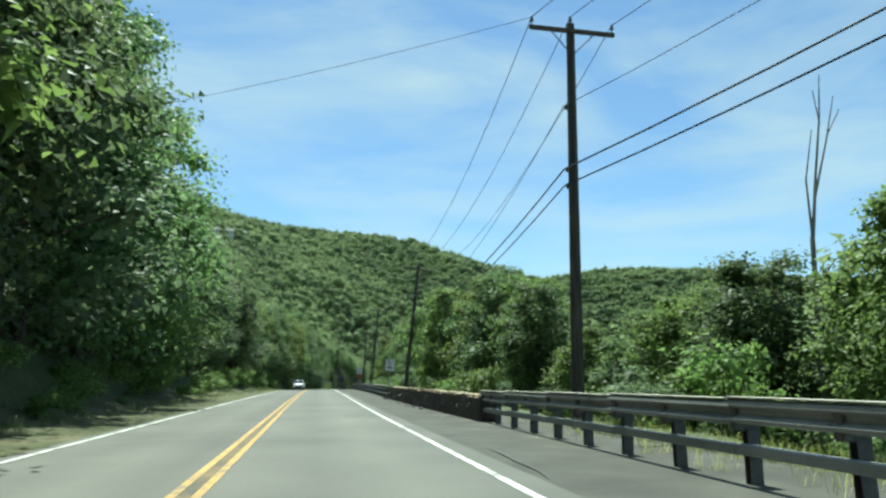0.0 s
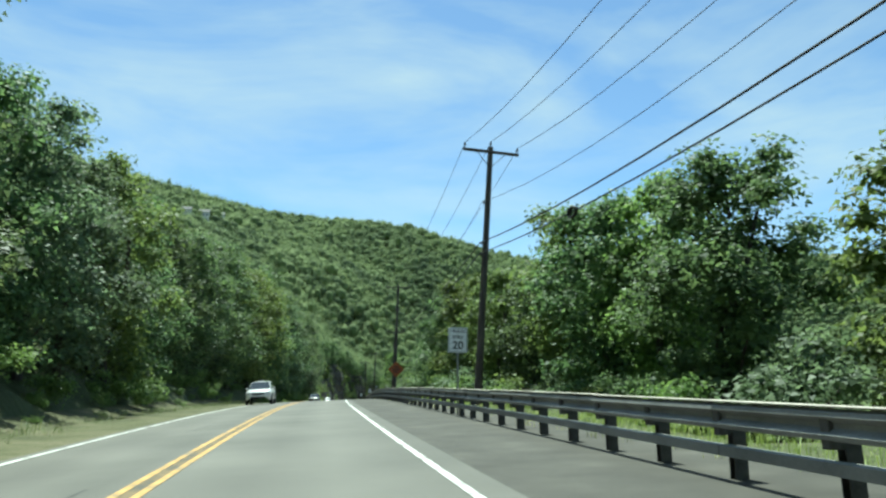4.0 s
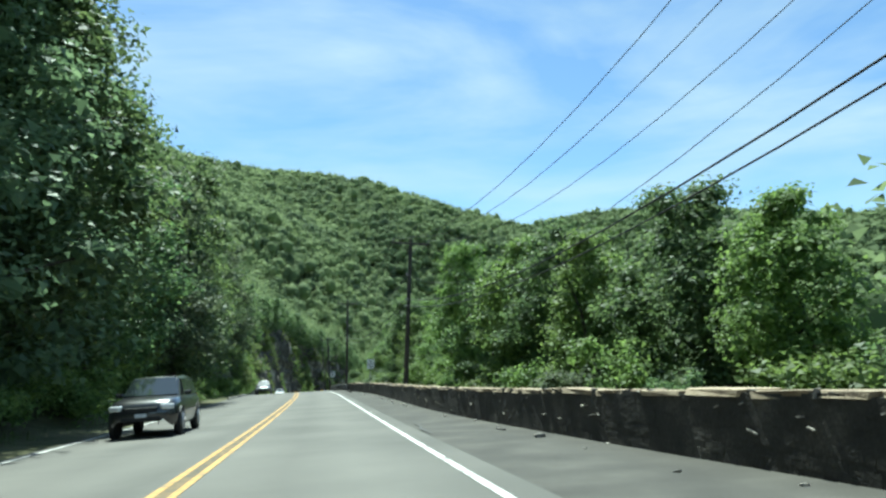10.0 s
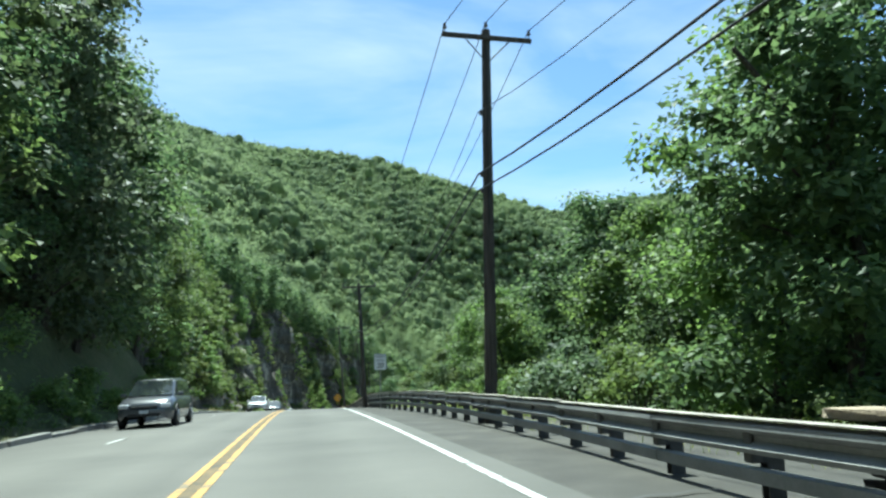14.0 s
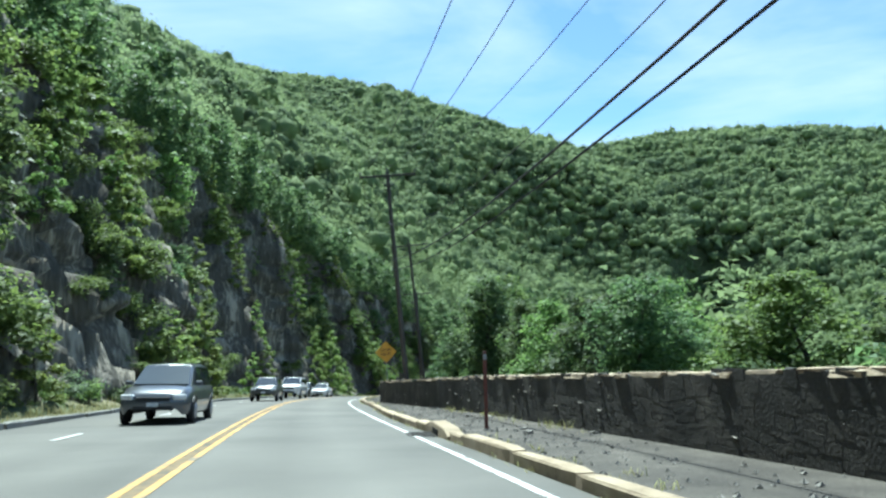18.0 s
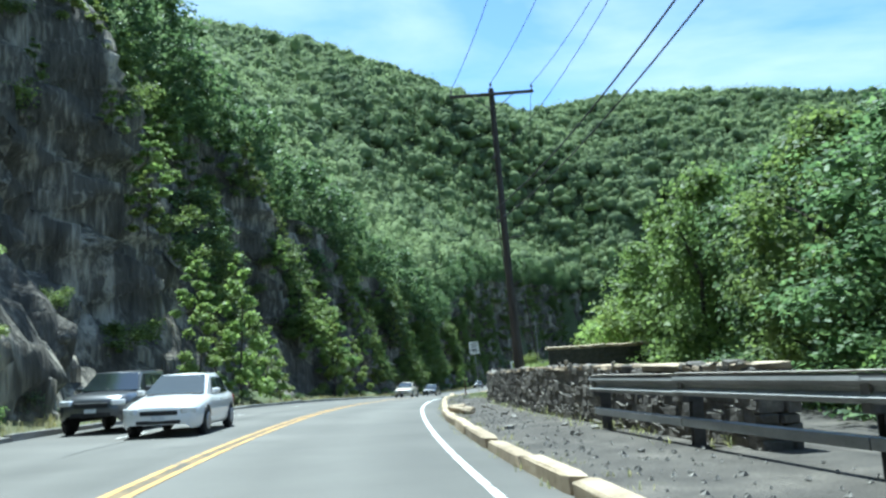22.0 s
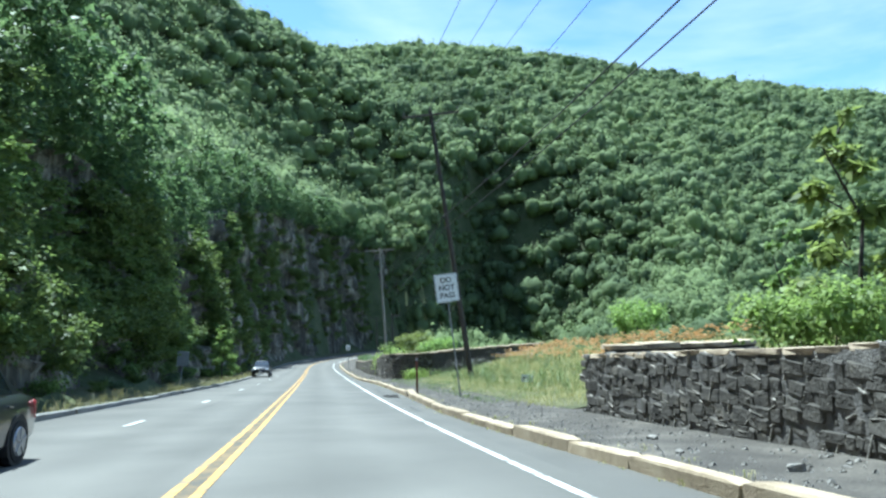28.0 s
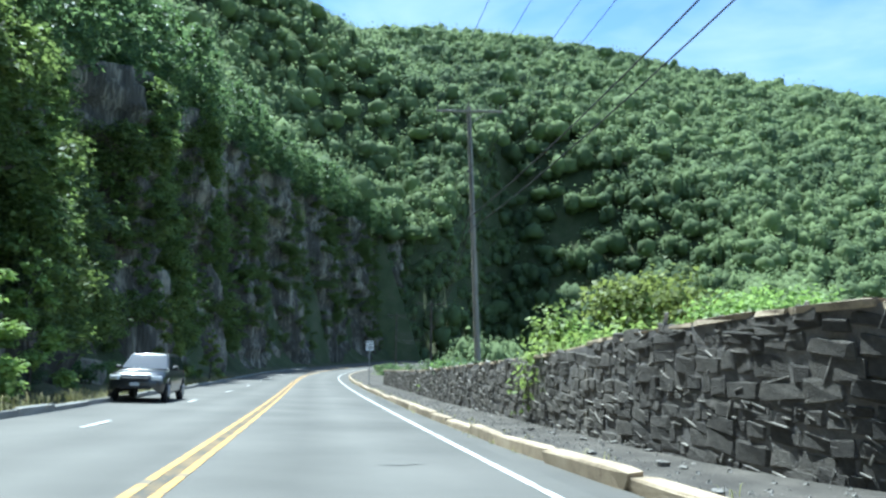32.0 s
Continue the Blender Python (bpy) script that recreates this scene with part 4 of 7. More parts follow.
    while s < s1:
        ln = r.uniform(0.5, 1.5) * math.cos(radians(swing(s + 0.3)))
        mid = min(s + ln / 2, s1)
        o = new("cap_stone", r.choice(cap_forms))
        o.parent = core
        rise = math.degrees(math.atan2(float(high(mid + 0.5) - high(mid - 0.5)) + float(az_(mid + 0.5) - az_(mid - 0.5)), 1.0))
        o.matrix_world = stand(mid, float(lat(mid)) + thick / 2 + r.gauss(0, 0.008 if dark else 0.02), float(high(mid)) - 0.13 + r.gauss(0, 0.008), turn=swing(mid) + r.gauss(0, 0.7), lean=r.gauss(0, 1.0), pitch=-rise + r.gauss(0, 0.5)) @ Matrix.Diagonal((thick * r.uniform(1.0, 1.04), ln * 0.995 / math.cos(radians(swing(mid))), r.uniform(0.085, 0.11), 1))
        s += ln
    if verts:
        v = np.concatenate(verts)
        o = mesh_object("stone_facing", v, faces, stone_dark if dark else stone_mat, core)
        o["kind"] = "stuff"
    if mortar:
        o = mesh_object("mortar_ridges", np.concatenate(mortar), [tuple(i + 8 * k for i in f) for k in range(len(mortar)) for f in rubble_f], sunlit_joint_mortar, core, label="broken joint mortar coloured pale to imitate sunlit stone edges")
        o["kind"] = "stuff"
    return core


def hash_name(n):
    return sum((i + 1) * ord(c) for i, c in enumerate(n))


def wing_wall(name, s, l0, l1, high, thick, label, rise=0.0):
    """A wall across the verge from l0 to l1, its face towards oncoming traffic, with stones and caps."""
    r = random.Random(hash_name(name))
    e = empty(name, stand(s, l0, 0.0, lean=rise), label, "stone wall", kind="structure")
    w = l1 - l0
    bm = bmesh.new()
    box(bm, w, thick - 0.1, high + 1.0, (w / 2, thick / 2, high / 2 - 0.55))
    part("wall_core", bm, stone_core, e)
    z = -0.3
    while z < high - 0.16:
        rh = r.uniform(0.10, 0.24)
        x = 0.0
        while x < w:
            ln = r.uniform(0.15, 0.6)
            # dark copies of the wall stones: the wing's shaded face is in their colour
            o = new("stone", r.choice(dark_forms))
            o.parent = e
            o.matrix_local = pose(x + ln / 2, 0.158 + r.uniform(-0.008, 0.008), z + r.gauss(0, 0.02) + 0.05 * math.sin(x * 1.9 + z * 7), r.gauss(0, 1), r.gauss(0, 4), r.gauss(0, 0.8)) @ Matrix.Diagonal((ln * 1.02, 0.24, rh * r.uniform(0.85, 1.12), 1))
            x += ln
        z += rh
    x = -0.1
    while x < w:
        ln = r.uniform(0.5, 1.1)
        o = new("cap_stone", r.choice(cap_forms))
        o.parent = e
        o.matrix_local = pose(x + ln / 2, thick / 2, high - 0.13 + r.gauss(0, 0.012), 0, r.gauss(0, 1), r.gauss(0, 2)) @ Matrix.Diagonal((ln * 0.985, thick * r.uniform(1.0, 1.15), r.uniform(0.11, 0.17), 1))
        x += ln
    return e


OLD = "old dark rubble stone parapet wall with a pale capping"
stone_wall("wall_a", 21.5, 48.8, along((21.5, 4.7), (34.9, 4.5), (48.8, 4.3)), along((21.5, 0.76), (34.9, 0.8), (48.8, 0.8)), 0.5, OLD, (21, 27), size=0.66, dark=True)
stone_wall("wall_b", 183.2, 257.0, along((183.2, 5.25), (193.2, 4.7), (205.2, 4.3), (223.2, 4.5), (241.2, 4.55), (249, 4.22), (254, 4.05), (257, 3.88)), along((183.2, 0.85), (208.2, 0.82), (257, 0.8)), 0.5, OLD, (203, 209), size=0.66, dark=True)
stone_wall("wall_c", 311.2, 370.1, along((311.2, 4.9), (327.4, 5.2), (342.5, 5.3), (350.5, 5.25), (357.9, 4.8), (364.3, 4.0), (370.1, 3.3)), along((311.2, 1.15), (327.4, 1.22), (337, 1.24), (347.5, 1.36), (370.1, 1.42)), 0.55, OLD + " behind the kerb", (337.4, 349.5), size=0.66, dark=True)
stone_wall("wall_d", 397.6, 418.7, along((397.6, 5.25), (409.1, 5.0), (418.7, 4.95)), along((397.6, 1.25), (408.1, 1.35), (418.7, 1.3)), 0.55, "rough dark rubble stone wall ending beside the grass", (410, 418.7), rugged=0.25, size=0.85, tone=pale_mortar)
stone_wall("wall_e", 462.95, 494.7, along((462.8, 5.0), (479.8, 5.9), (494.7, 6.55)), along((462.8, 1.3), (479.8, 1.4), (494.7, 1.6)), 0.55, "rubble stone wall with lit joints and a tan capping", (462.8, 472.2), rugged=0.3, tone=pale_mortar, end=False)
stone_wall("wall_f", 533.7, 589, along((533.7, 8.9), (534.3, 7.7), (535.1, 6.75), (536.2, 6.05), (537.8, 5.6), (540, 5.42), (545, 5.4), (558, 5.35), (584, 5.6), (589, 5.5)), along((533.7, 2.24), (536, 2.24), (541, 2.12), (545, 1.92), (554, 1.72), (567, 1.5), (589, 1.36)), 0.55, "high rough rubble stone wall sloping down along the road", (533.6, 541.5), size=1.15, rugged=0.25, tone=pale_mortar, end=False)
wing_wall("wall_wing_a", 462.7, 4.98, 13.5, 1.35, 0.55, "stone wing wall coloured dark as if shaded, turned across the grass", 3.2)
wing_wall("wall_wing_b", 533.55, 8.75, 17.0, 2.24, 0.55, "tall stone wing wall coloured dark as if shaded, turned across the verge", -2.6)
wing_wall("wall_wing_c", 494.3, 7.1, 11.0, 1.75, 0.55, "short stone wing wall at the end of the parapet")
wing_wall("wall_wing_d", 426.1, 8.6, 13.2, 2.45, 0.6, "old dark stone wall standing behind the parapet")
stone_wall("wall_back", 429, 451, along((429, 12.3), (440, 12.5), (451, 12.6)), along((429, 2.1), (440, 2.05), (451, 2.2)), 0.5, "old dark stone wall at the back of the grass", (436, 451), dark=True)

# ---- signs and posts ----
sign_white = noisy("sign_white", [(0.3, (0.70, 0.71, 0.71)), (0.7, (0.82, 0.83, 0.83))], 2, 20, 0.5, bump=0.05)
sign_black = noisy("sign_black", [(0.3, (0.02, 0.02, 0.02)), (0.7, (0.035, 0.035, 0.035))], 2, 20, 0.5, bump=0.05)
sign_yellow = noisy("sign_yellow", [(0.3, (0.52, 0.27, 0.03)), (0.7, (0.62, 0.34, 0.045))], 2, 20, 0.5, bump=0.05)
# dull orange: the shade of a backlit face is put into this colour
sign_orange_backlit = noisy("sign_orange_backlit", [(0.3, (0.26, 0.075, 0.025)), (0.7, (0.34, 0.10, 0.035))], 2, 20, 0.5, bump=0.05)
sign_back = noisy("sign_back_aluminium", [(0.3, (0.22, 0.23, 0.24)), (0.7, (0.32, 0.33, 0.34))], 2, 20, 0.5, 0.5, bump=0.05)
red_post = noisy("red_brown_post", [(0.3, (0.095, 0.034, 0.026)), (0.7, (0.15, 0.058, 0.042))], 3, 20, 0.7, bump=0.2)


def rounded_plate(bm, w, h, t, rad=0.04, diamond=False):
    pts = []
    for cx_, cy_, a0 in ((w / 2 - rad, h / 2 - rad, 0), (-w / 2 + rad, h / 2 - rad, 90), (-w / 2 + rad, -h / 2 + rad, 180), (w / 2 - rad, -h / 2 + rad, 270)):
        for k in range(5):
            a = radians(a0 + 22.5 * k)
            pts.append((cx_ + rad * math.cos(a), cy_ + rad * math.sin(a)))
    if diamond:
        c = math.sqrt(0.5)
        pts = [(c * (x - y), c * (x + y)) for x, y in pts]
    n = len(pts)
    f = [bm.verts.new((x, -t / 2, z)) for x, z in pts]
    b = [bm.verts.new((x, t / 2, z)) for x, z in pts]
    bm.faces.new(f)
    bm.faces.new(b[::-1])
    for i in range(n):
        bm.faces.new((f[i], b[i], b[(i + 1) % n], f[(i + 1) % n]))
    bmesh.ops.recalc_face_normals(bm, faces=bm.faces)


def lettering(parent, text, size, x, z, y, mat, squeeze=1.0):
    """Flat letters in the built-in font, centred at (x, z), as one mesh."""
    cu = bpy.data.curves.new("lettering", "FONT")
    cu.body, cu.size, cu.align_x, cu.align_y, cu.extrude, cu.offset = text, size, "CENTER", "CENTER", 0.002, 0.02 * size
    tmp = new("lettering", cu)
    bpy.context.view_layer.update()
    me = bpy.data.meshes.new_from_object(tmp.evaluated_get(bpy.context.evaluated_depsgraph_get()))
    bpy.data.objects.remove(tmp)
    me.materials.clear()
    me.materials.append(mat)
    o = new("lettering", me)
    o.parent = parent
    o.matrix_local = pose(x, y, z, 90, 0, 0) @ Matrix.Diagonal((squeeze, 1, 1, 1))
    return o


def road_sign(s, l, mid, w, h, lines, label, lean=0.0, base=-0.1, diamond=False, face=None, bars=(), reverse=False):
    """A plate on a post, facing back along the road; lines: (text, size, height over the plate's middle, squeeze)."""
    m = stand(s, l, base, turn=180 if reverse else 0, lean=-lean if reverse else lean)
    e = empty("road_sign", m, label, "road sign", "roadside signs")
    mid -= base
    bm = bmesh.new()
    box(bm, 0.06, 0.03, mid + h * 0.45, (0, 0.03, (mid + h * 0.45) / 2), bevel=0.006)
    part("sign_post", bm, galv, e, "grey steel channel post")
    bm = bmesh.new()
    rounded_plate(bm, w, h, 0.006, diamond=diamond)
    bmesh.ops.translate(bm, verts=bm.verts, vec=(0, -0.004, mid))
    part("sign_plate", bm, face or sign_white, e)
    bm = bmesh.new()
    rounded_plate(bm, w - 0.01, h - 0.01, 0.004, diamond=diamond)
    bmesh.ops.translate(bm, verts=bm.verts, vec=(0, 0.004, mid))
    part("plate_back", bm, sign_back, e, "bare aluminium back")
    if not diamond and lines:
        bm = bmesh.new()
        for sx, sz, x, z in ((w - 0.05, 0.014, 0, h / 2 - 0.03), (w - 0.05, 0.014, 0, -h / 2 + 0.03), (0.014, h - 0.05, w / 2 - 0.03, 0), (0.014, h - 0.05, -w / 2 + 0.03, 0)):
            box(bm, sx, 0.003, sz, (x, -0.0095, mid + z))
        part("border", bm, sign_black, e, "thin black border")
    for text, size, z, sq in lines:
        lettering(e, text, size, 0, mid + z, -0.0085, sign_black, sq)
    for x, z, bw, bh in bars:
        bm = bmesh.new()
        box(bm, bw, 0.003, bh, (x, -0.0095, mid + z))
        part("bar", bm, sign_black, e)
    for z in (-0.3 * h, 0.3 * h):
        bm = bmesh.new()
        rod(bm, (0, -0.014, mid + z), (0, -0.004, mid + z), 0.012, 0.012, 8)
        part("bolt", bm, sign_back, e)
    return e


SPEED = [("SPEED", 0.165, 0.265, 0.95), ("LIMIT", 0.165, 0.09, 0.95), ("45", 0.39, -0.18, 1.05)]
TRUCK = [("TRUCKS", 0.145, 0.285, 0.92), ("SPEED", 0.145, 0.09, 0.95), ("20", 0.37, -0.19, 1.05)]
NOPASS = [("DO", 0.26, 0.26, 0.95), ("NOT", 0.26, 0.0, 0.95), ("PASS", 0.26, -0.26, 0.95)]
road_sign(53, 4.7, 2.22, 0.66, 0.84, SPEED, "white speed limit sign on a steel post behind the wall", lean=2)
road_sign(97.2, 4.7, 2.42, 0.66, 0.85, TRUCK, "white truck speed sign beside the guard rail", lean=1)
road_sign(132.8, 6.05, 2.3, 0.92, 0.92, [], "orange diamond work sign coloured dull as if seen against the light", diamond=True, face=sign_orange_backlit, bars=[(0, 0.2, 0.36, 0.09), (0, 0.0, 0.62, 0.09), (0, -0.2, 0.4, 0.09)])
road_sign(248.8, 5.25, 2.4, 0.66, 0.86, [(a, b * 0.86, c * 0.88, d * 0.92) for a, b, c, d in NOPASS], "white do not pass sign behind the stone wall", lean=3)
road_sign(292.5, 3.85, 2.45, 0.66, 0.85, TRUCK, "white truck speed sign behind the guard rail")
road_sign(371.5, 3.85, 3.17, 0.95, 0.95, [("FALLEN", 0.21, 0.13, 0.95), ("ROCKS", 0.21, -0.13, 0.95)], "yellow diamond fallen rocks warning sign", diamond=True, face=sign_yellow, lean=-2)
road_sign(441.6, 5.0, 3.4, 0.70, 0.90, SPEED, "white speed limit sign on a leaning post in gravel", lean=-4.5)
road_sign(505.3, 5.42, 4.4, 0.92, 1.12, [(a, b * 1.12, c * 1.15, d * 1.05) for a, b, c, d in NOPASS], "tall white do not pass sign on a leaning post", lean=-6)
road_sign(592, 4.5, 3.3, 0.66, 0.85, TRUCK, "white truck speed sign at the bend beside the kerb")
road_sign(168.7, -8.8, 2.6, 0.72, 0.86, [], "grey metal back of a sign at the foot of the slope", reverse=True, base=0.0)
road_sign(530.1, -9.4, 1.9, 0.75, 1.0, [], "grey metal back of a tilted sign below the cliff", reverse=True, base=0.0, lean=6)


def marker_post(s, l, high, mat, label, lean=0.0, wide=0.08):
    e = empty("marker_post", stand(s, l, 0.0, lean=lean), label, "marker post", "roadside marker posts")
    bm = bmesh.new()
    box(bm, wide, 0.025, high, (0, 0, high / 2), bevel=0.006)
    bmesh.ops.translate(bm, verts=[v for v in bm.verts if v.co.z > high * 0.9], vec=(0, 0.004, 0))
    part("post_strip", bm, mat, e)
    bm = bmesh.new()
    box(bm, wide * 0.9, 0.008, 0.12, (0, -0.018, high - 0.12), bevel=0.003)
    part("reflector", bm, sign_back, e, "small faded reflector")
    return e


marker_post(341.1, 3.6, 1.75, red_post, "thin red fibreglass marker post by the kerb")
marker_post(164.6, 5.6, 1.62, sign_back, "weathered grey marker post behind the guard rail", wide=0.14)
marker_post(439.4, 4.1, 1.3, red_post, "short red-brown marker post beside the sign", lean=-2)
marker_post(509.8, 4.3, 1.75, red_post, "brown fibreglass marker post in the gravel", wide=0.10)

# ---- cliff of dark slabby rock beside the left-hand kerb ----


def cliff_face(name, s0, s1, label):
    ss, vs = np.arange(s0, s1, 0.55), np.linspace(0, 1, 46)
    a, b = np.meshgrid(ss, vs, indexing="ij")
    hgt = b * (cliff_high(a) + 2.5)
    lat = -left_foot(a) - 0.2 - hgt / cliff_steep(a) * 0.95
    q = a * 0.62 + hgt * 0.30                       # slabs dip steeply along the road
    n1 = np.vectorize(lambda u, w: noise.noise((u * 0.09, w * 0.07, 3.1)))(a, hgt)
    n2 = np.vectorize(lambda u, w: noise.noise((u * 0.35, w * 0.22, 7.7)))(a, hgt)
    n3 = np.vectorize(lambda u, w: noise.noise((u * 0.9, w * 0.5, 1.7)))(a, hgt)
    saw = np.modf(np.abs(q * 0.33 + n1 * 1.6))[0]
    saw2 = np.modf(np.abs(q * 1.1 + n2 * 1.2))[0]
    ledge = np.modf(np.abs(hgt * 0.23 + n1 * 2.0))[0]
    lat = lat + (saw - 0.5) * 1.8 + (saw2 - 0.5) * 0.8 + n1 * 2.0 + n2 * 0.9 + n3 * 0.6 - ledge * 0.8
    lat = lat - recess(a, hgt)
    lat = np.minimum(lat, -left_foot(a) + 0.15 - 0.4 * (1 - np.clip(hgt, 0, 1)))
    p = on_road(a, lat, hgt - 0.2)
    o = height_sheet(name, p[..., 0], p[..., 1], p[..., 2], rock_mat, smooth=False)
    return tagged(o, label, "rock cliff", kind="structure")


cliff_face("cliff", 315, 780, "steep dark slabby rock cliff with pale faces")

# ---- foliage ----


def leaf_material(name, dark, mid, light, through=0.3):
    m, n, l, b = material(name, 0.55)
    b.inputs["Specular IOR Level"].default_value = 0.35
    ge, oi, rp, hv = n.new("ShaderNodeNewGeometry"), n.new("ShaderNodeObjectInfo"), n.new("ShaderNodeValToRGB"), n.new("ShaderNodeHueSaturation")
    e = rp.color_ramp.elements
    e[0].position, e[0].color, e[1].position, e[1].color = 0.0, (*dark, 1), 1.0, (*light, 1)
    k = e.new(0.55)
    k.color = (*mid, 1)
    l.new(ge.outputs["Random Per Island"], rp.inputs["Fac"])
    ma, mb = n.new("ShaderNodeMath"), n.new("ShaderNodeMath")
    ma.operation = mb.operation = "MULTIPLY_ADD"
    ma.inputs[1].default_value, ma.inputs[2].default_value = 0.5, 0.75
    mb.inputs[1].default_value, mb.inputs[2].default_value = 0.035, 0.4825
    l.new(oi.outputs["Random"], ma.inputs[0])
    l.new(oi.outputs["Random"], mb.inputs[0])
    l.new(ma.outputs[0], hv.inputs["Value"])
    l.new(mb.outputs[0], hv.inputs["Hue"])
    l.new(rp.outputs["Color"], hv.inputs["Color"])
    l.new(hv.outputs["Color"], b.inputs["Base Color"])
    tr, mx, out = n.new("ShaderNodeBsdfTranslucent"), n.new("ShaderNodeMixShader"), n["Material Output"]
    l.new(hv.outputs["Color"], tr.inputs["Color"])
    mx.inputs[0].default_value = through
    l.new(b.outputs[0], mx.inputs[1])
    l.new(tr.outputs[0], mx.inputs[2])
    l.new(mx.outputs[0], out.inputs["Surface"])
    return m


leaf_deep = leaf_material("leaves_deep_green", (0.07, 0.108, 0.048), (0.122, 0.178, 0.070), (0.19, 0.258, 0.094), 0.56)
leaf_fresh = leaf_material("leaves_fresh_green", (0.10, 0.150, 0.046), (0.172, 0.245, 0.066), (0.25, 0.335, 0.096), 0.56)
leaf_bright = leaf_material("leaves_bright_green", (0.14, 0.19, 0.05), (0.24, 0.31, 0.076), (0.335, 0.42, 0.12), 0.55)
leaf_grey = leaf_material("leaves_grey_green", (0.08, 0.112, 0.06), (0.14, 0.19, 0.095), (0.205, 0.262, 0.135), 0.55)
bark = noisy("bark", [(0.3, (0.035, 0.03, 0.025)), (0.7, (0.11, 0.095, 0.08))], 4, 30, 0.95, stretch=(3, 3, 0.6), bump=0.8, bump_dist=0.03)
dead_wood = noisy("dead_wood", [(0.3, (0.16, 0.145, 0.13)), (0.7, (0.28, 0.26, 0.23))], 4, 30, 0.95, stretch=(3, 3, 0.6), bump=0.6, bump_dist=0.02)


def leaf_mesh(name, clumps, count, size, seed, mat):
    """A crown of separate small leaves lying round clumps (centre, radius, height ratio)."""
    g = np.random.default_rng(seed)
    w = np.array([r * r for _, r, _ in clumps])
    pick = g.choice(len(clumps), count, p=w / w.sum())
    c, r, fl = np.array([q[0] for q in clumps])[pick], np.array([q[1] for q in clumps])[pick], np.array([q[2] for q in clumps])[pick]
    d = g.normal(size=(count, 3))
    d /= np.linalg.norm(d, axis=1)[:, None]
    d[:, 2] = np.where((d[:, 2] < -0.25) & (g.random(count) < 0.55), -d[:, 2], d[:, 2])
    u = 1.08 - 0.5 * g.random(count) ** 1.4
    wob = 1 + 0.22 * np.sin(d[:, 0] * 5 + pick * 1.7) * np.cos(d[:, 1] * 6 + pick)
    pos = c + d * (r * u * wob)[:, None] * np.stack([np.ones(count), np.ones(count), fl], 1)
    nrm = d * 0.7 + g.normal(size=(count, 3)) * 0.55 + np.array([0, 0, 0.6])
    nrm /= np.linalg.norm(nrm, axis=1)[:, None]
    ax = np.cross(nrm, g.normal(size=(count, 3)))
    ax /= np.linalg.norm(ax, axis=1)[:, None]
    ay = np.cross(nrm, ax)
    sz = size * (0.65 + 0.7 * g.random(count))[:, None]
    k = int(count * 0.27)
    pos[:k] = c[:k] + d[:k] * (r[:k] * g.uniform(0.1, 0.66, k))[:, None] * np.stack([np.ones(k), np.ones(k), fl[:k]], 1)
    sz[:k] *= 1.7
    droop = np.array([0, 0, -0.25])
    v = np.stack([pos - ax * sz * 0.42, pos + ax * sz * 0.42, pos + ay * sz * 0.95 + droop * sz * 0.5], 1).reshape(-1, 3)
    return mesh_arrays(name, v, np.arange(len(v)), np.arange(0, len(v), 3), [mat])


def limb(bm, pts, r0, r1, seg=6):
    for i in range(len(pts) - 1):
        a, b = i / (len(pts) - 1), (i + 1) / (len(pts) - 1)
        rod(bm, pts[i], pts[i + 1], r0 + (r1 - r0) * a, r0 + (r1 - r0) * b, seg)


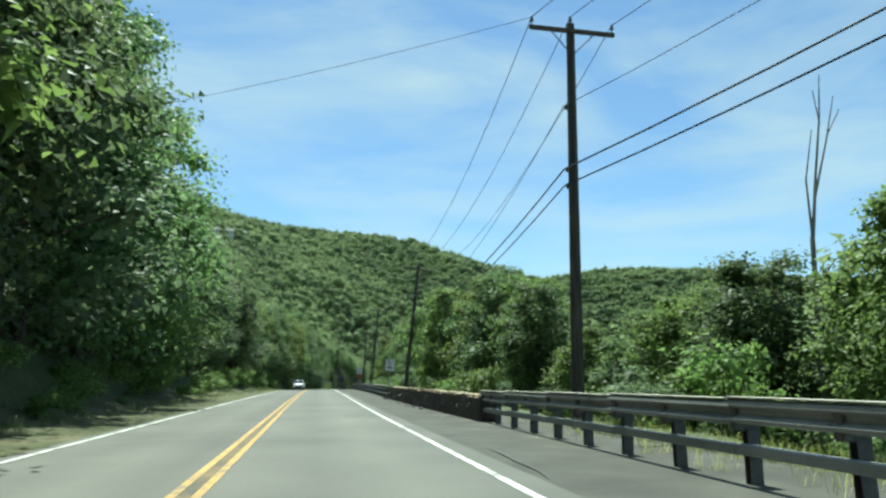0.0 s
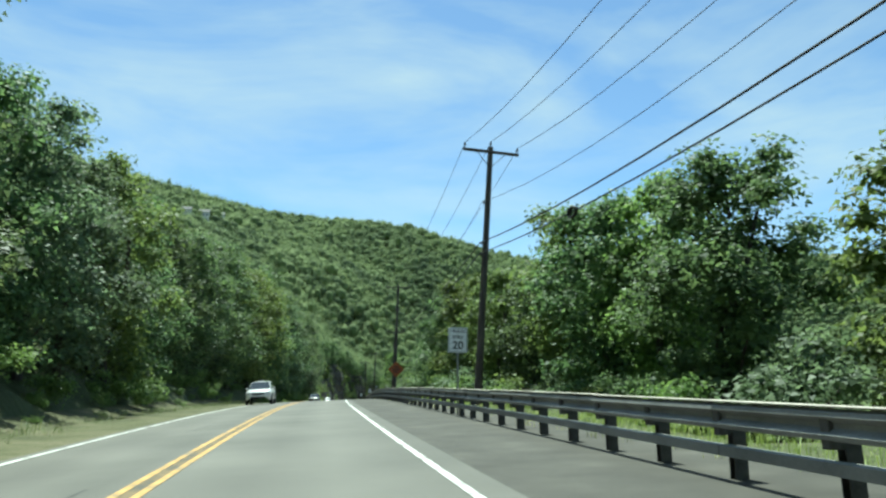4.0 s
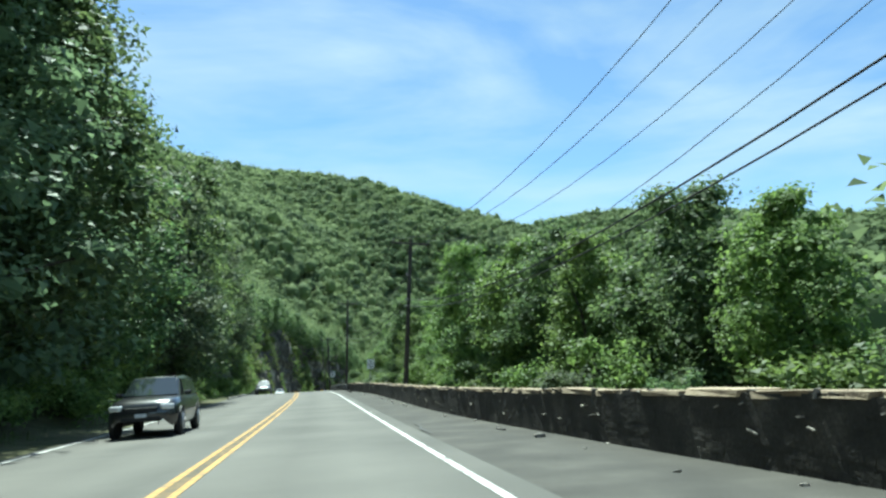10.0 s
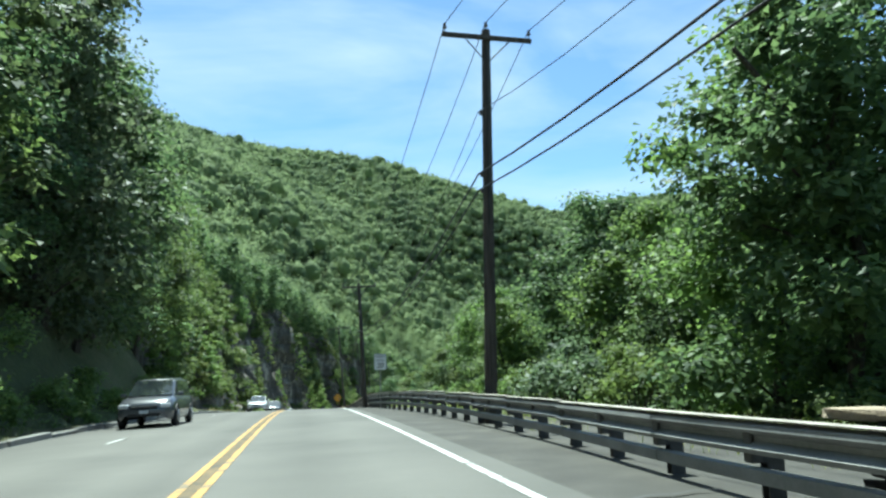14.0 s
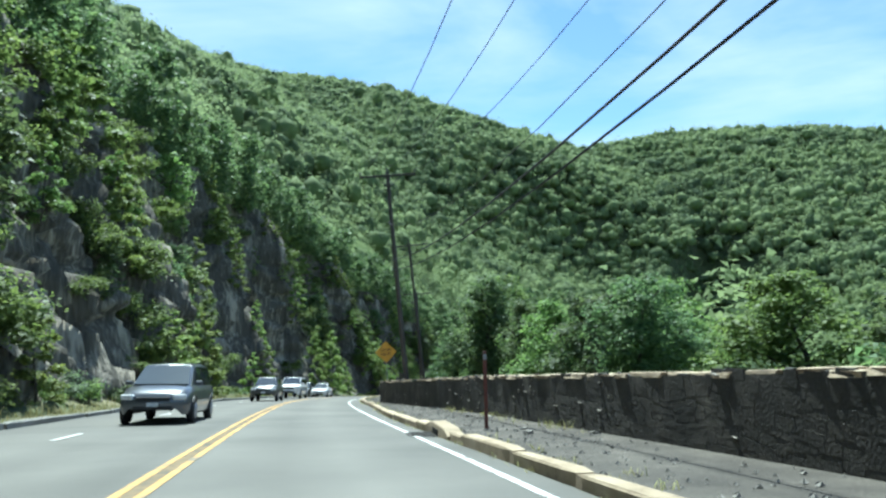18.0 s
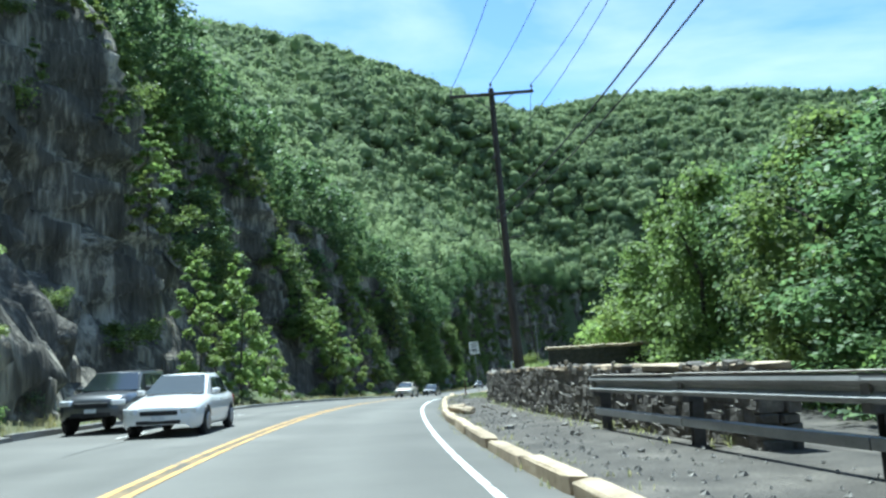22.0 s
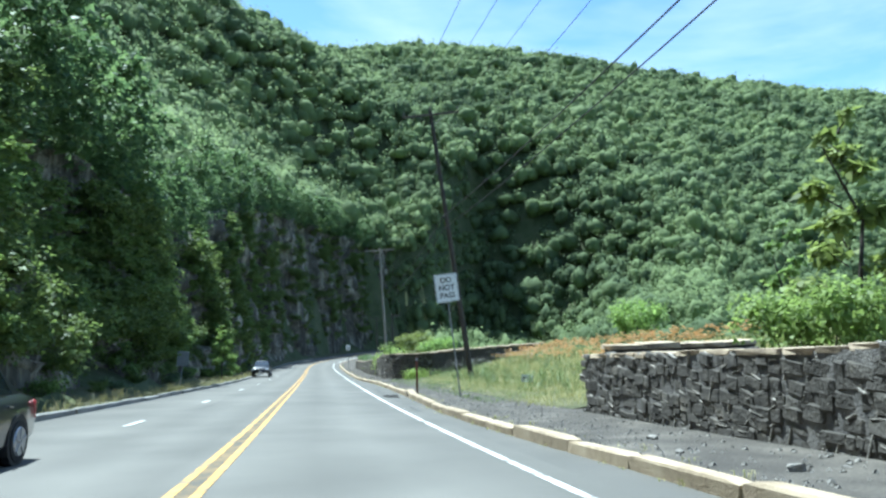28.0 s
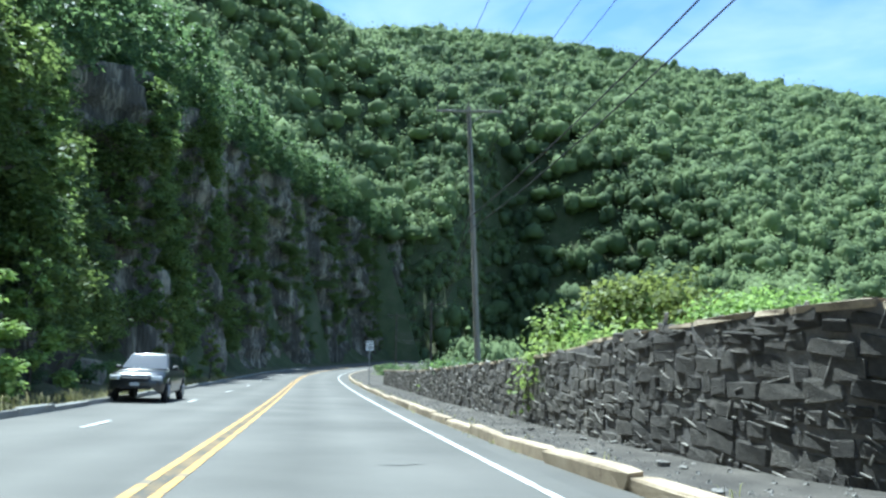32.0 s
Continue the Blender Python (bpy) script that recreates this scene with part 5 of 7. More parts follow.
def build_tree(kind, seed, count, size, mat):
    """Meshes of one tree: trunk with limbs, and crown. Heights: broad 14, slim 9, bush 3 metres."""
    r = random.Random(seed)
    bm = bmesh.new()
    clumps = []
    if kind == "broad":
        h = 14.0
        bend = [Vector((r.gauss(0, 0.25) * k, r.gauss(0, 0.25) * k, h * 0.78 * k / 4)) for k in range(5)]
        limb(bm, bend, 0.21, 0.06, 8)
        for k in range(36):
            u = (k + 0.5) / 36
            z = h * (0.05 + 0.88 * u)
            wide = 3.7 * math.sin(math.pi * min(0.94, 0.20 + 0.77 * u)) ** 0.7 + 0.25
            a = k * 2.4 + r.uniform(-0.6, 0.6)
            reach = wide * r.uniform(0.4, 0.92)
            tip = Vector((math.cos(a) * reach, math.sin(a) * reach, z + r.uniform(-0.3, 0.5)))
            clumps.append((tip, r.uniform(0.8, 1.65) * (0.75 if u > 0.85 else 1.0), r.uniform(0.6, 0.95)))
            if k % 3 == 0 and u > 0.12:
                base = Vector((0, 0, max(0.5, z - 1.6)))
                limb(bm, [base, base.lerp(tip, 0.5) + Vector((0, 0, 0.25)), tip], 0.07, 0.02, 4)
        for k in range(10):
            u = (k + 0.5) / 10
            clumps.append((Vector((r.gauss(0, 0.5), r.gauss(0, 0.5), h * (0.10 + 0.76 * u))), 1.6 * math.sin(math.pi * (0.2 + 0.68 * u)) ** 0.7, 0.95))
        for k in range(5):
            clumps.append((Vector((r.gauss(0, 0.7), r.gauss(0, 0.7), h * r.uniform(0.84, 0.94))), r.uniform(0.7, 1.1), r.uniform(0.8, 1.2)))
    elif kind == "slim":
        h = 9.0
        limb(bm, [Vector((r.gauss(0, 0.08) * k, r.gauss(0, 0.08) * k, h * 0.9 * k / 4)) for k in range(5)], 0.10, 0.02, 6)
        for k in range(16):
            z = h * (0.12 + 0.84 * k / 15)
            a, reach = k * 2.4, 1.45 * (1 - k / 17) + 0.1
            tip = Vector((math.cos(a) * reach, math.sin(a) * reach, z + r.uniform(0, 0.3)))
            rod(bm, (0, 0, z - 0.25), tip, 0.025, 0.01, 4)
            clumps.append((tip, 0.75 * (1 - k / 22) * r.uniform(0.8, 1.2), 0.8))
    else:
        h = 3.0
        for k in range(8):
            a, reach = k * 2.4, r.uniform(0.3, 1.2)
            tip = Vector((math.cos(a) * reach, math.sin(a) * reach, h * r.uniform(0.3, 0.82)))
            limb(bm, [Vector((0.05 * math.cos(a), 0.05 * math.sin(a), 0)), tip * 0.5 + Vector((0, 0, 0.25)), tip], 0.03, 0.01, 4)
            clumps.append((tip, r.uniform(0.45, 0.85), r.uniform(0.7, 1.0)))
    trunk = bpy.data.meshes.new("trunk")
    bm.to_mesh(trunk)
    bm.free()
    trunk.materials.append(bark)
    return trunk, leaf_mesh("crown", clumps, count, size, seed, mat)


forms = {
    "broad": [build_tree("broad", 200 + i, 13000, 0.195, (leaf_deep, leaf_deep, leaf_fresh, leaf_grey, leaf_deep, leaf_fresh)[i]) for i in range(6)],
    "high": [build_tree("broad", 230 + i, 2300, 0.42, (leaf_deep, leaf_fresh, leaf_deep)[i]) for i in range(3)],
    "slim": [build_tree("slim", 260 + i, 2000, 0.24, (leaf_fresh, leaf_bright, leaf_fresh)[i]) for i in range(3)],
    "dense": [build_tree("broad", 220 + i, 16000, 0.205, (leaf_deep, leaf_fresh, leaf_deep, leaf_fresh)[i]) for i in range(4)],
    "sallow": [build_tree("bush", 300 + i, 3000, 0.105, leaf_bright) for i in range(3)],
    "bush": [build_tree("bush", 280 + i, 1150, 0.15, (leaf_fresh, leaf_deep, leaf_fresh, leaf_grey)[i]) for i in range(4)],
}
FULL = {"broad": 14.0, "high": 14.0, "slim": 9.0, "dense": 14.0, "bush": 3.0, "sallow": 3.0}
WORDS = {"dense": ("leafy green deciduous tree", "tree"), "high": ("leafy green deciduous tree", "tree"), "broad": ("tall leafy green deciduous tree", "tree"), "slim": ("slender pale green young tree", "tree"), "bush": ("dense green leafy shrub", "shrub"), "sallow": ("bright yellow-green leafy shrub", "shrub")}
veg = random.Random(5)


def plant(kind, form, s, l, high, where, group, wide=1.0, h=None):
    """Places one tree or shrub of that height with its foot on the ground."""
    x, y, z = on_road(s, l, 0.0)
    if h is None:
        z = float(terrain_z(np.array([x]), np.array([y]))[0][0])
    else:
        z += h
    k = high / FULL[kind]
    name = "shrub" if kind in ("bush", "sallow") else "tree"
    e = new(name)
    e.matrix_world = Matrix.Translation((x, y, z - 0.25)) @ pose(0, 0, 0, veg.gauss(0, 2.5), veg.gauss(0, 2.5), veg.uniform(0, 360)) @ Matrix.Diagonal((k * wide, k * wide, k, 1))
    tagged(e, WORDS[kind][0] + " " + where, WORDS[kind][1], group)
    trunk, crown_me = forms[kind][form % len(forms[kind])]
    for nm, me in (("trunk", trunk), ("crown", crown_me)):
        o = new(nm, me)
        o.parent = e
    return e


left_top = along((-40, 18), (20, 19), (38.8, 19.5), (47.8, 18), (54.7, 12.5), (68.6, 13), (81.5, 13.3), (98.2, 14.2), (109, 13.6), (118.9, 13.6), (131.7, 15), (147.5, 17), (159.4, 19), (173.2, 18.5), (185.2, 20), (195.2, 18), (203.2, 19), (215.2, 19.5), (229.2, 17.5), (238.2, 18.5), (254.1, 19.5), (263.1, 18), (272, 23), (281.9, 20.5), (295.4, 23), (310.2, 18.5), (327.4, 21.5))
right_top = along((-40, 7), (8, 6.6), (14, 5.9), (18, 5.0), (22, 5.1), (28, 4.7), (33, 4.4), (36, 4.0), (39, 6.4), (43, 8.0), (53, 9.2), (64, 9.6), (71, 9.3), (74, 8.4), (76.5, 11.8), (79.5, 11.8), (82, 8.9), (86, 8.1), (95, 8.4), (105, 9.6), (118, 8), (126, 9),
                  (136, 9.0), (142, 7.8), (144, 7.8), (146, 5.0), (150, 5.0), (157, 5.2), (163, 6.3), (167, 5.4), (171, 4.6), (179, 4.6), (184, 5.6), (190, 4.6), (196, 4.3), (199, 6.0), (202, 7.8), (205, 8.6), (209, 6.6), (212, 7.3), (217, 8.4), (224, 8.8), (229, 10.0), (232, 8.4), (234, 6.8), (237, 4.8), (243, 5.0),
                  (248, 5.6), (252, 5.6), (257, 5.8), (261, 8.0), (265, 9.8), (271, 11.0), (273, 9.6), (276, 6.5), (279, 8.4), (282, 9.2), (288.4, 9.0), (290, 6.4), (294, 6.2), (297, 7.0), (303, 8.1), (312, 8.2), (320, 6), (330, 4.4), (342, 4.1), (348, 4.9), (358, 5.8), (370, 6.6), (377, 7.4),
                  (382, 9.5), (387, 9.9), (391, 5.9), (395, 4.9), (400, 6.2), (406, 7.6), (414, 8.2), (423, 8.8))

def thicket(name, spots, form, label, category, seed):
    """Many shrubs or saplings joined into one growth; spots: (place, height, width)."""
    r = random.Random(seed)
    vs, n0, lp = [], 0, []
    pool = forms[form]
    for pos, high, wide in spots:
        trunk, crown_me = r.choice(pool)
        k = high / FULL[form]
        m = np.array(Matrix.Translation(pos) @ pose(0, 0, 0, r.gauss(0, 4), r.gauss(0, 4), r.uniform(0, 360)) @ Matrix.Diagonal((k * wide, k * wide, k, 1)))
        co = np.empty(len(crown_me.vertices) * 3)
        crown_me.vertices.foreach_get("co", co)
        v = co.reshape(-1, 3) @ m[:3, :3].T + m[:3, 3]
        li = np.empty(len(crown_me.loops), np.int32)
        crown_me.loops.foreach_get("vertex_index", li)
        vs.append(v)
        lp.append(li + n0)
        n0 += len(v)
    v = np.concatenate(vs)
    lp = np.concatenate(lp)
    ob = new(name, mesh_arrays(name, v, lp, np.arange(0, len(lp), 3), [pool[0][1].materials[0]]))
    return tagged(ob, label, category, kind="stuff")


def ground_at(s, l):
    x, y, z = on_road(s, l, 0.0)
    return Vector((x, y, float(terrain_z(np.array([x]), np.array([y]))[0][0])))


s = -28.0
i = 0
while s < 325:
    l = -11.9 + veg.gauss(0, 0.7) - (1.5 if s > 250 else 0.9 if 146 < s < 170 else 0)
    g = float(ground_height(np.array([s]), np.array([l]))[0])
    plant("broad", i * 5 + veg.randrange(3), s, l, max(7, float(left_top(s)) - g) * veg.uniform(0.95, 1.12), "on the roadside bank", "trees along the left bank", wide=veg.uniform(0.95, 1.2))
    s += veg.uniform(4.0, 5.9)
    i += 1
spots = []
s = -26.0
while s < 322:
    spots.append((ground_at(s, -9.7 + veg.gauss(0, 0.5) - (1.0 if s > 230 else 2.2 if 146 < s < 170 else 0)) - Vector((0, 0, 0.3)), veg.uniform(0.7, 2.4 if s < 200 else 3.6), veg.uniform(0.9, 1.4)))
    s += veg.uniform(1.5, 2.8)
thicket("undergrowth", spots, "bush", "leafy green undergrowth below the trees on the bank", "undergrowth", 3)
s = 14.0
while s < 417:
    l = 12.6 + veg.gauss(0, 1.0)
    g = float(ground_height(np.array([s]), np.array([l]))[0])
    hh = max(4.0, (float(right_top(s)) - g) * veg.uniform(0.97, 1.07))
    plant("dense", i, s, l, hh, "below the parapet", "trees on the river side", wide=veg.uniform(1.0, 1.22) * (1.25 if hh < 8 else 1.0))
    s += veg.uniform(4.3, 6.0)
    i += 1
s = 8.0
while s < 402:
    plant("bush", i, s, 8.6 + abs(veg.gauss(0, 0.9)) + (0.8 if s > 311 else 0), veg.uniform(1.3, 3.0), "behind the rail and wall", "shrubs on the river side", wide=veg.uniform(0.9, 1.3))
    s += veg.uniform(3.0, 5.4)
    i += 1

# trees and shrubs on the cliff


def bare(s, hgt):
    """True where the rock stands open: two smooth slabs with only a few plants on them."""
    if 359 < s < 372 and 1.8 < hgt < 11.0:
        return veg.random() < 0.95
    if 392 < s < 437 and 3.0 < hgt < 18.0:
        return veg.random() < (0.55 if s < 404 else 0.78)
    return False


crest_spots, ledge_spots = [], []
s = 317.0
while s < 770:
    ch, cs = float(cliff_high(s)), float(cliff_steep(s))
    top = float(left_foot(s)) + ch / cs
    crest_spots.append((ground_at(s, -(top + 0.6 + veg.uniform(0, 2))) - Vector((0, 0, 0.25)), veg.uniform(8, 13) * (0.72 if 546 < s < 582 else 1.0), 1.1))
    s += veg.uniform(4.4, 6.4)
thicket("crest_trees", crest_spots, "high", "leafy green trees along the top of the cliff", "trees", 21)
s = 318.0
while s < 630:
    hgt = veg.uniform(0.25, 0.9) * float(cliff_high(s))
    if not bare(s, hgt + 2):
        plant("high", i, s, -(float(left_foot(s)) + hgt / float(cliff_steep(s)) + float(recess(s, hgt)) + 0.4), veg.uniform(4.5, 8.0), "rooted on the rock cliff", "trees on the cliff", wide=veg.uniform(1.1, 1.4), h=hgt - 0.5)
    s += veg.uniform(4.0, 7.0)
    i += 1
# how much of the rock is overgrown along the road
overgrown = along((310, 1.2), (335, 1.5), (365, 1.3), (378, 1.45), (388, 1.3), (400, 0.95), (425, 1.0), (450, 1.1), (480, 1.3), (510, 1.9), (1010, 1.9))
s = 316.0
while s < 640:
    hgt = veg.uniform(0.10, 0.95) * float(cliff_high(s))
    l = -(float(left_foot(s)) + hgt / float(cliff_steep(s)) + float(recess(s, hgt)) + 0.1)
    tall, wd = veg.uniform(3.5, 8.0), veg.uniform(1.0, 1.6)
    if bare(s, hgt + 1.5):
        pass
    elif hgt < 0.62 * float(cliff_high(s)) and s < 500:
        plant("slim", i, s, l + 0.45, tall, "growing on a rock ledge", "young trees on the cliff", wide=wd, h=hgt - 0.4)
    else:
        ledge_spots.append((Vector(on_road(s, l + 0.45, hgt - 0.6)), tall, wd))
    s += veg.uniform(2.0, 3.6) / float(overgrown(s))
    i += 1
thicket("ledge_trees", ledge_spots, "slim", "slender pale green young trees high on the cliff", "trees", 27)
spots = []
s = 315.0
while s < 770:
    if veg.random() < 0.9:
        hgt = veg.uniform(0.08, 1.0) * float(cliff_high(s))
        if not bare(s, hgt + 0.8):
            spots.append((Vector(on_road(s, -(float(left_foot(s)) + hgt / float(cliff_steep(s)) + float(recess(s, hgt)) - 0.1), hgt - 0.6)), veg.uniform(1.4, 4.0), veg.uniform(1.0, 1.5)))
    s += veg.uniform(0.46, 0.9) / float(overgrown(s)) * (1.0 if s < 560 else 1.5)
thicket("cliff_growth", spots, "bush", "green shrubs and creepers hanging on the rock cliff", "undergrowth", 9)
s = 318.0
while s < 600:
    plant("bush", i, s, -(float(left_foot(s)) - 0.2 + veg.uniform(0, 0.8)), veg.uniform(0.7, 2.1), "at the foot of the cliff", "shrubs at the cliff foot", wide=veg.uniform(0.9, 1.4), h=0.0)
    s += veg.uniform(2.4, 4.8)
    i += 1

# bright young trees on the edges of the buttresses and at the cliff foot, leaf colour partly imitating sunlight
for r in [q for q in RIBS if 400 < q < 510]:
    for k in range(7 if r < 470 else 4):
        hgt = (0.10 + 0.14 * k) * float(cliff_high(r)) + veg.gauss(0, 0.6)
        s = r + veg.uniform(-1.5, 2.5)
        plant("slim", 1 + 3 * veg.randrange(2), s, -(float(left_foot(s)) + hgt / float(cliff_steep(s)) - 0.7), veg.uniform(3.2, 5.4), "growing on a rock ledge", "young trees on the cliff", wide=veg.uniform(1.0, 1.4), h=hgt - 0.5)
for s, hh, wd in ((376, 5.2, 1.5), (379, 6.6, 1.5), (383, 6.0, 1.4), (387, 7.2, 1.2), (391, 5.4, 1.2), (356, 4.2, 1.4), (404, 5.0, 1.2), (431, 7.0, 1.0), (438, 10.4, 0.95), (444, 6.0, 1.15), (446, 4.2, 1.3), (462, 8.6, 0.9), (472, 7.4, 1.0), (436, 4.5, 1.2), (550.5, 5.4, 1.4), (555, 5.2, 1.2), (579, 5.8, 1.0), (596, 4.6, 1.2)):
    plant("slim", 1, s, -(float(left_foot(s)) - (1.7 if s > 540 else 0.3)), hh, "at the foot of the cliff", "young trees on the cliff", wide=wd, h=0.0)

# river side beyond the walls
for s0, s1, step, l, lo, hi in ((424, 462, 5.0, 17.5, 4.5, 7.0), (468, 503, 4.4, 14.5, 1.8, 3.0), (512, 532, 9.0, 19.5, 3.0, 4.5), (545, 640, 3.0, 9.5, 2.2, 3.8)):
    s = s0
    while s < s1:
        plant("broad" if hi > 4 else "bush", i, s, l + veg.gauss(0, 1.2), veg.uniform(lo, hi), "behind the stone wall", "shrubs on the river side", wide=veg.uniform(1.1, 1.5), h=-1.0)
        s += step * veg.uniform(0.7, 1.3)
        i += 1
plant("dense", 1, 424.5, 14.9, 10.5, "behind the stone wall", "trees on the river side", wide=1.2, h=-0.9)
plant("dense", 3, 429.0, 16.4, 11.0, "behind the stone wall", "trees on the river side", wide=1.15, h=-0.9)
for s, l, hh, kind in ((495, 14.5, 9.5, "slim"), (500, 16.5, 7.5, "slim"), (433, 18.0, 9.0, "broad")):
    plant(kind, i, s, l, hh, "behind the stone wall", "trees on the river side", wide=1.1, h=-1.2)
    i += 1

# bright shrubs standing over the stone walls
for s, l, hh, wd in ((467.3, 9.6, 4.0, 1.1), (466.6, 11.2, 3.2, 1.1), (466.8, 8.3, 3.4, 1.0), (477.5, 7.9, 5.4, 0.62), (474.2, 8.5, 4.2, 0.7), (484, 9.4, 3.4, 0.9), (490, 9.8, 3.4, 1.0),
                     (447.0, 14.8, 5.2, 1.1), (443.5, 15.6, 6.2, 1.0), (440.5, 14.6, 5.6, 1.1), (437.0, 15.4, 6.4, 1.0), (451.5, 15.2, 3.9, 1.1), (433.5, 14.8, 6.0, 1.0),
                     (547.2, 7.3, 4.4, 0.95), (548.6, 9.2, 5.0, 1.0), (546.4, 11.2, 4.3, 1.0), (547.8, 13.4, 3.8, 1.1), (545.6, 15.0, 3.4, 1.1), (546.2, 17.0, 3.2, 1.0), (548, 8.0, 3.8, 1.0), (552, 8.2, 3.2, 1.1), (526, 22.0, 6.0, 0.75)):
    plant("sallow", i, s, l, hh, "growing behind the stone wall", "bright shrubs behind the walls", wide=wd, h=-0.3)
    i += 1

# ---- cars in the oncoming lanes ----


def car_paint(name, rgb, rough=0.28):
    m = noisy(name, [(0.3, tuple(0.92 * c for c in rgb)), (0.7, rgb)], 1.5, 60, rough, bump=0.02, bump_dist=0.002, spec=0.6, fine_mix=0.15)
    m.node_tree.nodes["Principled BSDF"].inputs["Coat Weight"].default_value = 0.7
    return m


car_glass = noisy("car_glass", [(0.3, (0.012, 0.016, 0.018)), (0.7, (0.02, 0.026, 0.028))], 1, 20, 0.06, bump=0.0, spec=0.9)
car_glass.node_tree.nodes["Principled BSDF"].inputs["IOR"].default_value = 1.85
car_black = noisy("car_black_plastic", [(0.3, (0.015, 0.015, 0.016)), (0.7, (0.03, 0.03, 0.03))], 5, 40, 0.6, bump=0.1, bump_dist=0.004)
tyre_mat = noisy("tyre_rubber", [(0.3, (0.014, 0.014, 0.014)), (0.7, (0.028, 0.027, 0.026))], 8, 50, 0.85, bump=0.2, bump_dist=0.004)
rim_mat = noisy("wheel_rim", [(0.3, (0.30, 0.30, 0.31)), (0.7, (0.45, 0.45, 0.46))], 6, 40, 0.4, 0.7, bump=0.05)
lamp_mat = noisy("lamp_lens", [(0.3, (0.55, 0.56, 0.56)), (0.7, (0.75, 0.76, 0.76))], 8, 40, 0.12, spec=0.8, bump=0.05)
tail_mat = noisy("tail_lens", [(0.3, (0.25, 0.02, 0.02)), (0.7, (0.35, 0.03, 0.03))], 8, 40, 0.2, spec=0.7, bump=0.05)
plate_mat = noisy("plate_bar", [(0.3, (0.45, 0.47, 0.5)), (0.7, (0.6, 0.6, 0.6))], 8, 40, 0.5, bump=0.05)

# side outlines, nose at +y: (y, bottom, shoulder height, half width) and cabin (y, half width, height)
CARS = {
    "sedan": dict(body=[(2.36, 0.30, 0.64, 0.70), (2.27, 0.20, 0.72, 0.82), (1.75, 0.20, 0.84, 0.89), (0.95, 0.20, 0.96, 0.90), (0.0, 0.20, 0.95, 0.90), (-1.2, 0.20, 0.97, 0.90), (-1.75, 0.22, 1.00, 0.87), (-2.25, 0.28, 0.96, 0.80), (-2.36, 0.42, 0.80, 0.66)],
                  cabin=[(1.10, 0.76, 0.94), (0.20, 0.62, 1.46), (-0.75, 0.63, 1.50), (-1.15, 0.62, 1.45), (-1.80, 0.72, 1.01)], wheel=0.32, axles=(1.42, -1.38)),
    "suv": dict(body=[(2.30, 0.48, 0.80, 0.66), (2.18, 0.32, 0.95, 0.84), (1.70, 0.28, 1.04, 0.91), (0.95, 0.28, 1.10, 0.93), (0.0, 0.28, 1.10, 0.94), (-1.2, 0.28, 1.12, 0.94), (-1.8, 0.30, 1.12, 0.92), (-2.20, 0.36, 1.08, 0.88), (-2.30, 0.50, 1.0, 0.78)],
                cabin=[(1.05, 0.80, 1.08), (0.38, 0.66, 1.64), (-0.9, 0.67, 1.70), (-1.75, 0.66, 1.66), (-2.22, 0.76, 1.10)], wheel=0.37, axles=(1.40, -1.36)),
    "minivan": dict(body=[(2.50, 0.42, 0.72, 0.68), (2.36, 0.26, 0.86, 0.86), (1.85, 0.24, 1.00, 0.94), (1.2, 0.24, 1.08, 0.96), (0.0, 0.24, 1.08, 0.97), (-1.3, 0.24, 1.08, 0.97), (-2.0, 0.26, 1.08, 0.95), (-2.45, 0.34, 1.06, 0.90), (-2.55, 0.48, 0.98, 0.80)],
                    cabin=[(1.55, 0.80, 1.04), (0.55, 0.70, 1.66), (-0.9, 0.72, 1.74), (-1.95, 0.71, 1.70), (-2.45, 0.80, 1.08)], wheel=0.35, axles=(1.55, -1.50)),
    "pickup": dict(body=[(2.85, 0.52, 0.98, 0.72), (2.72, 0.38, 1.14, 0.92), (2.20, 0.34, 1.22, 1.00), (1.3, 0.34, 1.26, 1.01), (0.0, 0.34, 1.26, 1.01), (-1.5, 0.34, 1.28, 1.01), (-2.2, 0.36, 1.28, 1.00), (-2.72, 0.42, 1.26, 0.97), (-2.85, 0.55, 1.16, 0.88)],
                   cabin=[(1.35, 0.88, 1.24), (0.65, 0.74, 1.86), (-0.5, 0.76, 1.90), (-2.4, 0.78, 1.90), (-2.78, 0.84, 1.26)], wheel=0.41, axles=(1.85, -1.75)),
}


def loft(bm, rings):
    vs = [[bm.verts.new(p) for p in ring] for ring in rings]
    n = len(rings[0])
    for a, b in zip(vs[:-1], vs[1:]):
        for i in range(n - 1):
            bm.faces.new((a[i], a[i + 1], b[i + 1], b[i]))
    bm.faces.new(vs[0])
    bm.faces.new(vs[-1][::-1])
    bmesh.ops.recalc_face_normals(bm, faces=bm.faces)


def sheet_between(bm, pts, thick=0.012):
    """A thin solid panel over a ring of places."""
    a = [bm.verts.new(p) for p in pts]
    f = bm.faces.new(a)
    f.normal_update()
    r = bmesh.ops.extrude_face_region(bm, geom=[f])
    bmesh.ops.translate(bm, verts=[q for q in r["geom"] if isinstance(q, bmesh.types.BMVert)], vec=f.normal * thick)
    bmesh.ops.recalc_face_normals(bm, faces=bm.faces)


